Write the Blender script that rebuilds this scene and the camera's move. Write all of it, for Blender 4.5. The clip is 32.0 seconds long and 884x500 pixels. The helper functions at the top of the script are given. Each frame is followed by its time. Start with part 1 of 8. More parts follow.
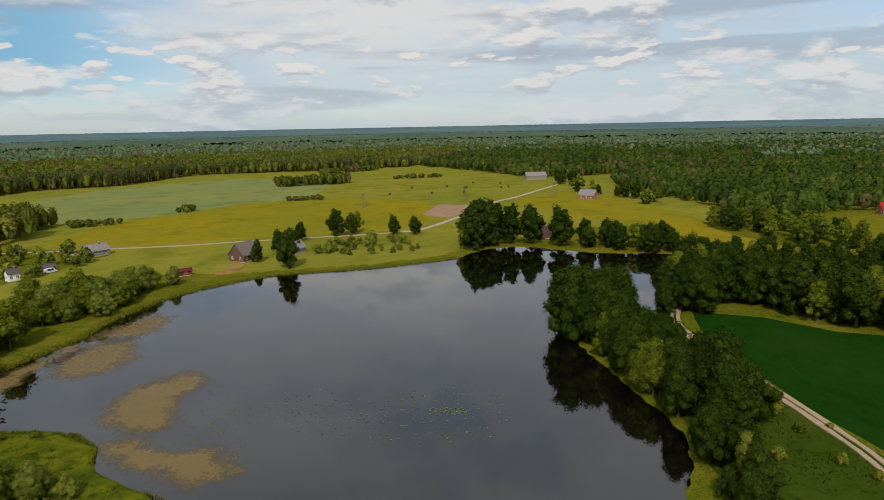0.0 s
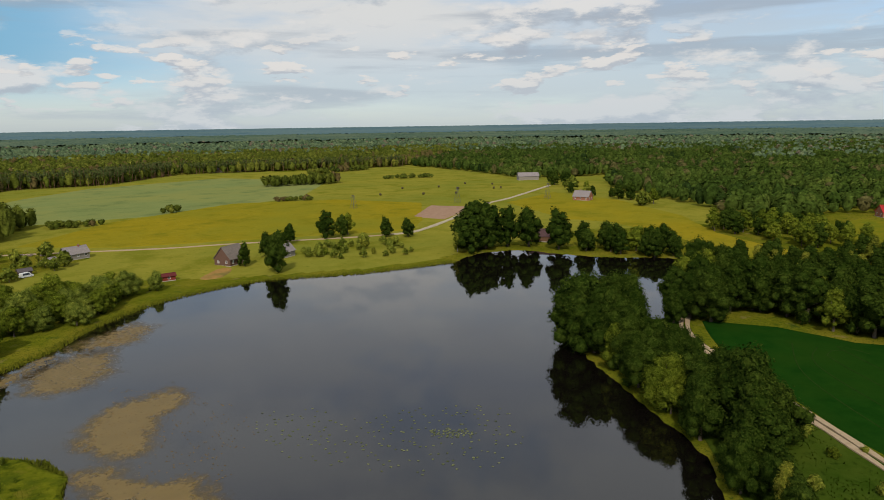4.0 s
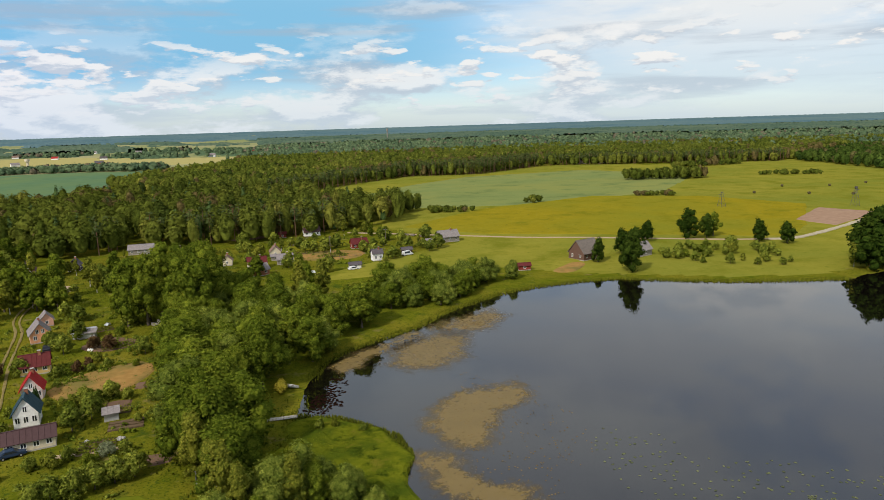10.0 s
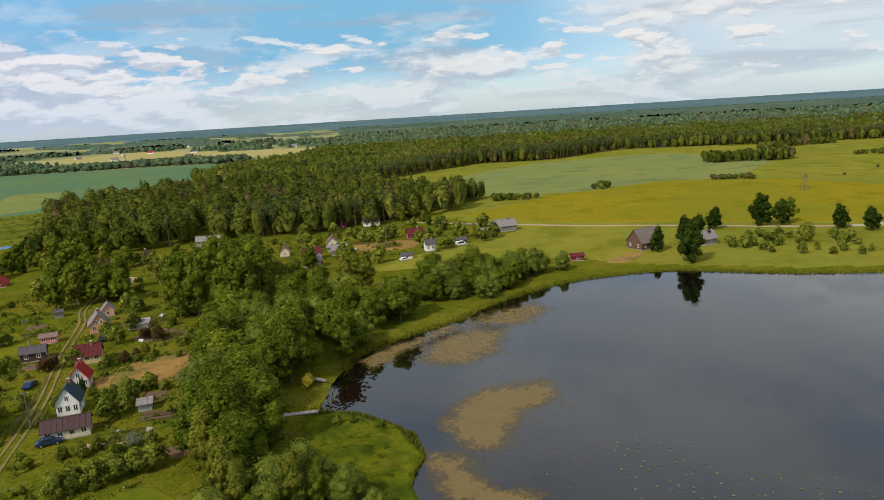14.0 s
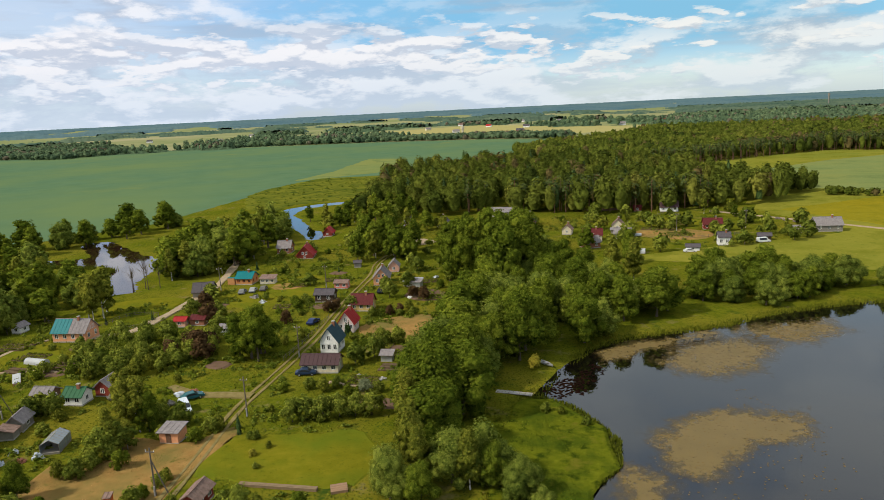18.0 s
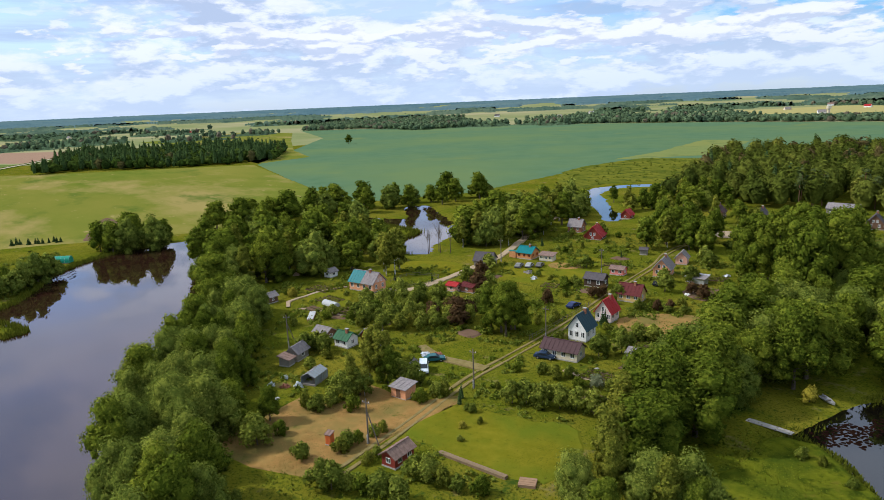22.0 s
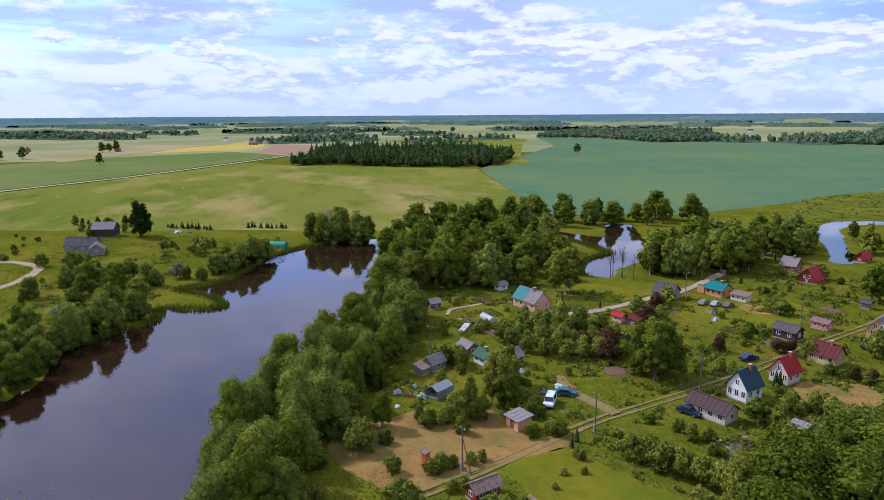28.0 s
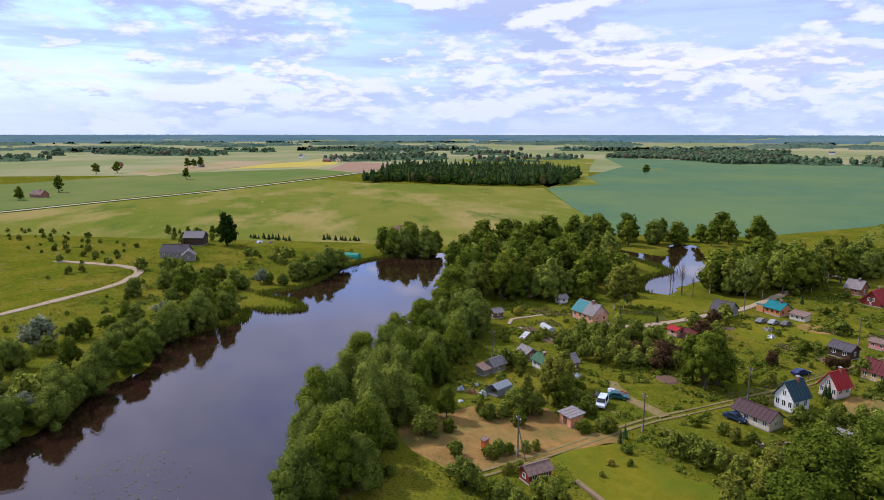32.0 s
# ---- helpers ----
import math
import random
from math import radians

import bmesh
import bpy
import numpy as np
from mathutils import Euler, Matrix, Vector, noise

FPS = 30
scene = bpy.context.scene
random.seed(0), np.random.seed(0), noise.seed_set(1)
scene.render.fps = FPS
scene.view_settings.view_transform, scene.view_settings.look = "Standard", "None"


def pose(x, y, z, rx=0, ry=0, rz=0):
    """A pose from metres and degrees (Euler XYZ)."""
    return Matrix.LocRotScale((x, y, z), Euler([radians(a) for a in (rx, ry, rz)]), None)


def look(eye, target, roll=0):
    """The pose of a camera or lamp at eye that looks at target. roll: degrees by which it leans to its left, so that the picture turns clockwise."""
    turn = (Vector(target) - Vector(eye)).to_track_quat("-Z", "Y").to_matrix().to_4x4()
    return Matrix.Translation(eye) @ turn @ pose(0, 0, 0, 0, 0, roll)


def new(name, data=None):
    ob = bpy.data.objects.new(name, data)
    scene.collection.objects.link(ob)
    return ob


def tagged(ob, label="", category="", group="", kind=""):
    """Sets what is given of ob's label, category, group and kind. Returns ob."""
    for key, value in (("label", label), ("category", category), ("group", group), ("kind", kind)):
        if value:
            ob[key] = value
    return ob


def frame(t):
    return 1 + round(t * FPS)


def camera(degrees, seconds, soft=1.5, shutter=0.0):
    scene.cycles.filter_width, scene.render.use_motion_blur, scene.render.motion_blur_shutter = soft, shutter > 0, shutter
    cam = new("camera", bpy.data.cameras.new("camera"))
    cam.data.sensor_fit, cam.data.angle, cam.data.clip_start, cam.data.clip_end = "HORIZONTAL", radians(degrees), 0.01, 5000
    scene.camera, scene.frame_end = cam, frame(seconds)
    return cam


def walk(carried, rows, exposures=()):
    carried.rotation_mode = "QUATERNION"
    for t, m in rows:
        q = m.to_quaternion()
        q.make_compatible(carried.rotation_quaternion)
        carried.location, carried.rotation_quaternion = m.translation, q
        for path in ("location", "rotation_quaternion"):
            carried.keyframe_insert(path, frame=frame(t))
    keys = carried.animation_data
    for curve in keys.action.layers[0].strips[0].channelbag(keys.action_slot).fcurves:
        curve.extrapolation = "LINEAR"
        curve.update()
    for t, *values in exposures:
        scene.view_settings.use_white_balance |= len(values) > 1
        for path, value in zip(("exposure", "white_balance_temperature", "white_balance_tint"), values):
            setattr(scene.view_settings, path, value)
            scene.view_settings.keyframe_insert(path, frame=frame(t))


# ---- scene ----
cam = camera(66.32, 32.0, soft=0.6)

# seconds, place of the drone, heading, pitch and roll in degrees
PATH = [
    (0.0, -15.52, -22.27, 53.25, -34.802, -10.533, -1.132),
    (0.5, -15.08, -21.09, 53.20, -34.910, -10.684, -1.034),
    (1.0, -14.60, -19.87, 53.20, -35.086, -10.815, -1.051),
    (1.5, -14.06, -18.65, 53.30, -35.177, -10.828, -1.023),
    (2.0, -13.58, -17.55, 53.29, -35.334, -10.622, -0.997),
    (2.5, -13.14, -16.50, 53.19, -35.507, -10.602, -0.989),
    (4.5, -11.70, -11.32, 53.11, -35.873, -10.612, -0.829),
    (5.0, -11.27, -10.09, 53.11, -35.464, -10.827, -0.813),
    (5.5, -10.86, -8.91, 53.02, -32.227, -10.978, -0.697),
    (6.0, -10.42, -7.78, 52.93, -27.351, -11.025, -0.745),
    (6.5, -10.05, -6.76, 52.82, -24.337, -10.933, -0.695),
    (7.0, -9.76, -5.84, 52.78, -22.474, -10.829, -0.750),
    (7.5, -9.54, -5.01, 52.76, -19.418, -10.785, -0.774),
    (8.0, -9.37, -4.27, 52.79, -14.485, -10.756, -0.773),
    (8.5, -9.17, -3.59, 52.85, -10.179, -10.639, -0.975),
    (9.0, -8.92, -2.98, 52.89, -7.562, -10.643, -1.245),
    (9.5, -8.55, -2.41, 52.93, -6.413, -10.611, -1.450),
    (10.0, -8.03, -1.89, 52.95, -5.941, -10.570, -1.802),
    (10.5, -7.28, -1.41, 52.95, -5.577, -10.569, -2.223),
    (11.0, -6.26, -1.01, 53.06, -5.234, -10.639, -2.602),
    (11.5, -4.99, -0.75, 53.21, -4.854, -10.737, -3.004),
    (12.0, -3.47, -0.59, 53.35, -3.694, -10.874, -3.149),
    (12.5, -1.80, -0.34, 53.43, -1.958, -10.981, -3.348),
    (13.0, 0.00, 0.00, 53.46, -0.022, -11.146, -3.425),
    (13.5, 1.89, 0.41, 53.46, 0.805, -11.304, -3.509),
    (15.5, 10.02, 3.23, 53.16, 4.645, -11.594, -3.208),
    (16.0, 11.93, 4.26, 53.05, 7.825, -11.582, -3.145),
    (16.5, 13.77, 5.37, 52.96, 13.000, -11.599, -3.101),
    (17.0, 15.53, 6.61, 52.83, 18.669, -11.635, -3.037),
    (17.5, 17.20, 8.01, 52.66, 23.829, -11.739, -2.899),
    (18.0, 18.73, 9.62, 52.44, 28.709, -11.814, -2.803),
    (18.5, 20.09, 11.33, 52.22, 33.907, -11.969, -2.728),
    (19.0, 21.32, 13.04, 51.99, 38.714, -12.046, -2.645),
    (19.5, 22.42, 14.86, 51.82, 43.329, -12.141, -2.649),
    (20.0, 23.40, 16.73, 51.67, 47.883, -12.225, -2.617),
    (20.5, 24.28, 18.69, 51.57, 52.042, -12.329, -2.605),
    (21.0, 25.03, 20.67, 51.52, 54.907, -12.467, -2.575),
    (21.5, 25.67, 22.61, 51.50, 55.897, -12.502, -2.541),
    (22.0, 26.25, 24.50, 51.46, 56.869, -12.428, -2.417),
    (22.5, 26.80, 26.37, 51.46, 60.332, -12.510, -2.359),
    (23.0, 27.30, 28.35, 51.55, 64.856, -12.640, -2.355),
    (23.5, 27.69, 30.40, 51.62, 69.050, -12.774, -2.353),
    (24.0, 27.96, 32.43, 51.63, 71.114, -12.649, -2.209),
    (24.5, 28.18, 34.36, 51.65, 71.825, -12.487, -1.970),
    (25.0, 28.37, 36.13, 51.71, 72.522, -12.306, -1.640),
    (25.5, 28.58, 37.72, 51.73, 73.168, -12.165, -1.386),
    (27.5, 29.00, 41.38, 52.79, 75.845, -11.739, -0.377),
    (28.0, 29.53, 41.78, 53.22, 76.538, -11.438, -0.363),
    (28.5, 30.27, 41.97, 53.54, 77.280, -11.064, -0.218),
    (29.0, 31.32, 41.95, 53.77, 77.925, -10.800, -0.074),
    (29.5, 32.63, 41.73, 53.99, 78.621, -10.483, 0.026),
    (30.0, 34.22, 41.35, 54.07, 79.342, -10.183, 0.079),
    (30.5, 36.08, 40.91, 54.02, 80.060, -9.854, 0.077),
    (31.0, 38.06, 40.40, 53.96, 80.726, -9.829, 0.087),
    (31.5, 40.04, 39.89, 53.93, 81.454, -9.882, 0.128),
    (32.0, 42.12, 39.41, 53.76, 82.186, -9.844, 0.049),
]
EXPOSURES = [(0, -0.52, 6700, 11), (5, -0.52, 6700, 11), (8, -0.44, 6650, 10), (9.2, -0.24, 6580, 10), (11, -0.22, 6550, 10), (16, -0.38, 6500, 9), (19, -0.10, 6650, 7), (21, -0.07, 6300, 8), (23, -0.09, 5560, 14), (26, -0.13, 5320, 20), (32, -0.12, 5650, 23)]
walk(cam, [(t, pose(x, y, z, 90 + p, 0, h) @ pose(0, 0, 0, 0, 0, r)) for t, x, y, z, h, p, r in PATH], EXPOSURES)

# ---- sky, sun ----
SUN_HEADING, SUN_HEIGHT = 138.0, 43.0  # degrees to the left of +y, and above the horizon
world = bpy.data.worlds.new("sky")
scene.world = world
world.use_nodes = True


def link(tree, a, b):
    tree.links.new(a, b)


def sky_nodes():
    t = world.node_tree
    t.nodes.clear()
    N = t.nodes.new
    out, bg = N("ShaderNodeOutputWorld"), N("ShaderNodeBackground")
    sky = N("ShaderNodeTexSky")
    sky.sky_type, sky.sun_disc = "NISHITA", False
    sky.sun_elevation, sky.sun_rotation = radians(SUN_HEIGHT), radians(-SUN_HEADING)
    sky.air_density, sky.dust_density, sky.ozone_density = 1.0, 0.6, 1.5
    dim = N("ShaderNodeMix")
    dim.data_type, dim.blend_type = "RGBA", "MULTIPLY"
    dim.inputs["Factor"].default_value = 1.0
    dim.inputs[7].default_value = (0.135, 0.150, 0.170, 1)
    link(t, sky.outputs[0], dim.inputs[6])
    co, sep = N("ShaderNodeTexCoord"), N("ShaderNodeSeparateXYZ")
    link(t, co.outputs["Generated"], sep.inputs[0])

    def math_node(op, a, b=None, clamp=False):
        m = N("ShaderNodeMath")
        m.operation, m.use_clamp = op, clamp
        for k, v in enumerate((a, b)):
            if v is None:
                continue
            if isinstance(v, (int, float)):
                m.inputs[k].default_value = v
            else:
                link(t, v, m.inputs[k])
        return m.outputs[0]

    def ramp(value, lo, hi):
        r = N("ShaderNodeMapRange")
        r.interpolation_type = "SMOOTHSTEP"
        r.inputs[1].default_value, r.inputs[2].default_value = lo, hi
        link(t, value, r.inputs[0])
        return r.outputs[0]

    def clouds(scale, detail, offset, rough=0.58):
        mp = N("ShaderNodeMapping")
        mp.inputs["Location"].default_value = offset
        mp.inputs["Scale"].default_value = scale
        n = N("ShaderNodeTexNoise")
        n.inputs["Scale"].default_value, n.inputs["Detail"].default_value, n.inputs["Roughness"].default_value = 1.0, detail, rough
        link(t, co.outputs["Generated"], mp.inputs[0]), link(t, mp.outputs[0], n.inputs[0])
        return n.outputs[0]

    def blend(factor, a, b):
        m = N("ShaderNodeMix")
        m.data_type = "RGBA"
        link(t, factor, m.inputs["Factor"])
        for k, v in ((6, a), (7, b)):
            if isinstance(v, tuple):
                m.inputs[k].default_value = v
            else:
                link(t, v, m.inputs[k])
        return m.outputs[2]

    def lobe(x, y, lo, hi):
        """1 towards a heading, falling to 0 away from it."""
        return ramp(math_node("ADD", math_node("MULTIPLY", sep.outputs["X"], x), math_node("MULTIPLY", sep.outputs["Y"], y)), lo, hi)

    # high veil, long grey streaks, heaped clouds with bright tops and grey floors, a clearer gap to the north-west
    gap = lobe(-0.26, 0.97, 0.78, 0.99)
    veil_noise = clouds((1.3, 1.3, 9.0), 6, (3.1, 1.7, 0.3))
    veil = ramp(math_node("SUBTRACT", veil_noise, math_node("MULTIPLY", gap, 0.22)), 0.33, 0.55)
    clear = blend(math_node("MULTIPLY", gap, ramp(sep.outputs["Z"], 0.015, 0.09)), dim.outputs[2], (0.25, 0.57, 0.83, 1))
    base = blend(math_node("MULTIPLY", veil, 0.74), clear, (0.63, 0.735, 0.83, 1))
    shine = math_node("MULTIPLY", lobe(0.50, 0.87, 0.90, 1.0), ramp(sep.outputs["Z"], 0.02, 0.16))
    base = blend(math_node("MULTIPLY", shine, ramp(clouds((2.6, 2.6, 13.0), 5, (5.0, 2.0, 1.0)), 0.40, 0.58)), base, (0.88, 0.91, 0.92, 1))
    streak = ramp(clouds((2.3, 2.3, 26.0), 7, (0.6, 8.0, 0.0), 0.55), 0.50, 0.64)
    grey = blend(math_node("MULTIPLY", math_node("MULTIPLY", streak, ramp(sep.outputs["Z"], 0.40, 0.22)), 0.58), base, (0.42, 0.50, 0.60, 1))
    heap_at = (5.0, 5.0, 15.0)
    heap = clouds(heap_at, 9, (1.3, 2.2, 0.0), 0.60)
    above = clouds(heap_at, 9, (1.3, 2.2, 0.30), 0.60)
    cover = math_node("MULTIPLY", ramp(sep.outputs["Z"], 0.34, 0.20), ramp(math_node("ADD", heap, math_node("MULTIPLY", lobe(-0.85, 0.5, 0.1, 1.0), 0.06)), 0.495, 0.60))
    cover = math_node("MULTIPLY", cover, math_node("SUBTRACT", 1.0, math_node("MULTIPLY", math_node("MULTIPLY", gap, ramp(sep.outputs["Z"], 0.06, 0.12)), 0.75)))
    lit = ramp(math_node("SUBTRACT", heap, above), -0.04, 0.06)
    cloud = blend(lit, (0.50, 0.58, 0.68, 1), (0.95, 0.96, 0.96, 1))
    both = blend(math_node("MULTIPLY", cover, 0.90), grey, cloud)
    # small fair-weather clouds in rows over the horizon, and a long bank of them to the west
    puff_at = (13.0, 13.0, 46.0)
    puff = clouds(puff_at, 8, (4.3, 0.2, 0.0), 0.55)
    under = clouds(puff_at, 8, (4.3, 0.2, 0.34), 0.55)
    rows = math_node("MULTIPLY", ramp(sep.outputs["Z"], 0.012, 0.035), ramp(sep.outputs["Z"], 0.15, 0.09))
    bank = math_node("MULTIPLY", lobe(-0.75, 0.66, 0.80, 0.97), math_node("MULTIPLY", ramp(sep.outputs["Z"], 0.055, 0.075), ramp(sep.outputs["Z"], 0.125, 0.095)))
    puffs = math_node("MULTIPLY", rows, ramp(math_node("ADD", puff, math_node("MULTIPLY", bank, 0.16)), 0.545, 0.60))
    white = blend(ramp(math_node("SUBTRACT", puff, under), -0.05, 0.07), (0.60, 0.66, 0.74, 1), (0.97, 0.96, 0.94, 1))
    both = blend(math_node("MULTIPLY", puffs, 0.92), both, white)
    low = ramp(sep.outputs["Z"], 0.10, 0.0)
    hazy = blend(math_node("MULTIPLY", low, 0.55), both, (0.64, 0.76, 0.86, 1))
    west = lobe(-0.95, 0.31, 0.40, 0.92)
    overhead = blend(west, (0.84, 0.87, 0.88, 1), (0.96, 0.90, 0.93, 1))
    overhead = blend(math_node("MULTIPLY", ramp(clouds((3.4, 3.4, 5.0), 6, (2.0, 6.0, 1.0)), 0.44, 0.60), 0.62), overhead, (0.60, 0.64, 0.71, 1))
    overhead = blend(math_node("MULTIPLY", ramp(clouds((2.6, 2.6, 4.2), 6, (7.0, 1.4, 3.0)), 0.54, 0.66), 0.55), overhead, (0.36, 0.49, 0.72, 1))
    hazy = blend(math_node("MULTIPLY", ramp(sep.outputs["Z"], 0.15, 0.34), 0.74), hazy, overhead)
    cool = N("ShaderNodeMix")
    cool.data_type, cool.blend_type = "RGBA", "MULTIPLY"
    cool.inputs["Factor"].default_value = 1.0
    link(t, hazy, cool.inputs[6]), link(t, blend(west, (1, 1, 1, 1), (1.0, 1.0, 1.09, 1)), cool.inputs[7])
    link(t, cool.outputs[2], bg.inputs[0])
    link(t, math_node("ADD", 1.10, math_node("MULTIPLY", ramp(sep.outputs["Z"], 0.12, 0.75), 0.02)), bg.inputs[1])
    link(t, bg.outputs[0], out.inputs[0])


sky_nodes()
sun = new("sun", bpy.data.lights.new("sun", "SUN"))
sun.data.energy, sun.data.angle, sun.data.color = 4.1, radians(3), (1.0, 0.92, 0.80)
_h, _e = radians(SUN_HEADING), radians(SUN_HEIGHT)
sun.matrix_world = look((-math.sin(_h) * math.cos(_e) * 300, math.cos(_h) * math.cos(_e) * 300, math.sin(_e) * 300), (0, 0, 0))

# ---- materials ----
MATS = {}


def material(name, a, b=None, scale=1.0, rough=0.9, metal=0.0, detail=4.0, bump=0.0, bump_scale=None, c=None, big=0.05,
             island=0.0, each=0.0, spec=0.0, translucent=0.0, stretch=(1, 1, 1), mottle=()):
    """Two colours mixed by fine noise, a third by broad noise; island and each vary the value by piece or by object."""
    m = bpy.data.materials.new(name)
    m.use_nodes = True
    t = m.node_tree
    N = t.nodes.new
    sh = t.nodes["Principled BSDF"]
    out = t.nodes["Material Output"]
    mp = N("ShaderNodeMapping")
    mp.inputs["Scale"].default_value = stretch
    geo_node = N("ShaderNodeNewGeometry")
    link(t, geo_node.outputs["Position"], mp.inputs[0])

    def noise_tex(s, d):
        n = N("ShaderNodeTexNoise")
        n.inputs["Scale"].default_value, n.inputs["Detail"].default_value, n.inputs["Roughness"].default_value = s, d, 0.62
        link(t, mp.outputs[0], n.inputs["Vector"])
        return n.outputs[0]

    def mix(f, x, y, kind="MIX"):
        n = N("ShaderNodeMix")
        n.data_type, n.blend_type = "RGBA", kind
        for k, v in (("Factor", f), (6, x), (7, y)):
            if isinstance(v, (int, float)):
                n.inputs[k].default_value = v
            elif isinstance(v, tuple):
                n.inputs[k].default_value = (*v, 1) if len(v) == 3 else v
            else:
                link(t, v, n.inputs[k])
        return n.outputs[2]

    def spread(v, lo, hi, to0=0.0, to1=1.0):
        r = N("ShaderNodeMapRange")
        for k, x in ((1, lo), (2, hi), (3, to0), (4, to1)):
            r.inputs[k].default_value = x
        link(t, v, r.inputs[0])
        return r.outputs[0]

    col = mix(spread(noise_tex(scale, detail), 0.32, 0.68), a, b or a)
    if c:
        col = mix(spread(noise_tex(big, 3), 0.42, 0.66), col, c)
    for spot, size, lo, hi in mottle:
        col = mix(spread(noise_tex(size, 6), lo, hi), col, spot)
    for amount, source in ((island, geo_node.outputs["Random Per Island"]), (each, None)):
        if amount:
            if source is None:
                source = N("ShaderNodeObjectInfo").outputs["Random"]
            h = N("ShaderNodeHueSaturation")
            link(t, spread(source, 0, 1, 1 - amount, 1 + amount), h.inputs["Value"])
            link(t, spread(source, 0, 1, 0.5 + amount * 0.03, 0.5 - amount * 0.04), h.inputs["Hue"])
            link(t, col, h.inputs["Color"])
            col = h.outputs[0]
    link(t, col, sh.inputs["Base Color"])
    sh.inputs["Roughness"].default_value, sh.inputs["Metallic"].default_value = rough, metal
    sh.inputs["Specular IOR Level"].default_value = spec
    if bump:
        bp = N("ShaderNodeBump")
        bp.inputs["Strength"].default_value, bp.inputs["Distance"].default_value = 1.0, bump
        link(t, noise_tex(bump_scale or scale * 3, 4), bp.inputs["Height"]), link(t, bp.outputs[0], sh.inputs["Normal"])
    if translucent:
        tr, ms = N("ShaderNodeBsdfTranslucent"), N("ShaderNodeMixShader")
        link(t, col, tr.inputs[0])
        ms.inputs[0].default_value = translucent
        link(t, sh.outputs[0], ms.inputs[1]), link(t, tr.outputs[0], ms.inputs[2]), link(t, ms.outputs[0], out.inputs[0])
    MATS[name] = m
    return m


GRASS = material("grass", (0.070, 0.088, 0.005), (0.128, 0.132, 0.010), 0.45, c=(0.160, 0.140, 0.014), big=0.045, bump=0.15, bump_scale=1.6, detail=10, mottle=[((0.036, 0.056, 0.005), 2.6, 0.52, 0.66), ((0.175, 0.150, 0.030), 1.7, 0.62, 0.72), ((0.039, 0.065, 0.008), 0.8, 0.56, 0.70), ((0.186, 0.150, 0.055), 0.16, 0.60, 0.72), ((0.035, 0.061, 0.008), 0.11, 0.60, 0.70)])
MEADOW = material("meadow", (0.172, 0.168, 0.020), (0.223, 0.203, 0.029), 0.11, c=(0.151, 0.164, 0.022), big=0.012, bump=0.15, bump_scale=0.9, detail=9, mottle=[((0.135, 0.140, 0.014), 0.05, 0.50, 0.64), ((0.240, 0.205, 0.040), 0.9, 0.58, 0.70), ((0.120, 0.130, 0.014), 0.45, 0.58, 0.70)])
OCHRE = material("ochre_meadow", (0.197, 0.161, 0.010), (0.239, 0.190, 0.013), 0.09, c=(0.168, 0.164, 0.015), big=0.01, bump=0.15, bump_scale=0.8, detail=9, mottle=[((0.150, 0.140, 0.010), 0.05, 0.52, 0.66), ((0.245, 0.205, 0.030), 0.8, 0.58, 0.70), ((0.130, 0.128, 0.012), 0.4, 0.58, 0.70)])
PALE = material("pale_crop", (0.143, 0.181, 0.059), (0.172, 0.202, 0.067), 0.08, c=(0.197, 0.206, 0.059), big=0.008, bump=0.1, detail=8, mottle=[((0.115, 0.150, 0.050), 0.04, 0.52, 0.66), ((0.215, 0.215, 0.080), 0.5, 0.60, 0.72)])
CEREAL = material("cereal", (0.076, 0.141, 0.074), (0.099, 0.165, 0.087), 0.05, c=(0.118, 0.172, 0.071), big=0.006, bump=0.12, bump_scale=0.6, detail=8, mottle=[((0.147, 0.181, 0.063), 0.009, 0.62, 0.74)])
CROP = material("green_crop", (0.005, 0.030, 0.003), (0.009, 0.040, 0.004), 0.25, c=(0.012, 0.039, 0.004), big=0.04, bump=0.08, detail=8)
CROP_TRACK = material("crop_wheel_track", (0.010, 0.029, 0.004), (0.018, 0.042, 0.007), 0.5, detail=6)
HAY = material("hay_field", (0.101, 0.133, 0.017), (0.141, 0.158, 0.024), 0.06, c=(0.172, 0.168, 0.030), big=0.007, bump=0.1, detail=8, mottle=[((0.252, 0.206, 0.066), 0.011, 0.50, 0.62), ((0.071, 0.111, 0.017), 0.02, 0.56, 0.70), ((0.277, 0.223, 0.084), 0.10, 0.63, 0.72)], stretch=(0.55, 1.3, 1))
BUFF = material("buff_field", (0.302, 0.269, 0.101), (0.353, 0.311, 0.126), 0.05, bump=0.1, detail=7)
SOIL = material("tilled_soil", (0.252, 0.160, 0.109), (0.311, 0.210, 0.143), 0.3, bump=0.1, detail=8)
SOIL_DARK = material("brown_soil", (0.120, 0.075, 0.050), (0.165, 0.105, 0.070), 0.3, bump=0.1, detail=8)
TUSSOCK = material("tussock_meadow", (0.105, 0.112, 0.012), (0.160, 0.158, 0.020), 0.25, c=(0.070, 0.090, 0.012), big=0.05, bump=0.25, bump_scale=0.8, detail=9, mottle=[((0.038, 0.058, 0.010), 0.16, 0.55, 0.63)])
DRY = material("dry_mown_grass", (0.250, 0.142, 0.044), (0.318, 0.190, 0.064), 0.6, c=(0.160, 0.130, 0.038), big=0.12, bump=0.08, detail=9, mottle=[((0.101, 0.105, 0.021), 0.5, 0.60, 0.72)])
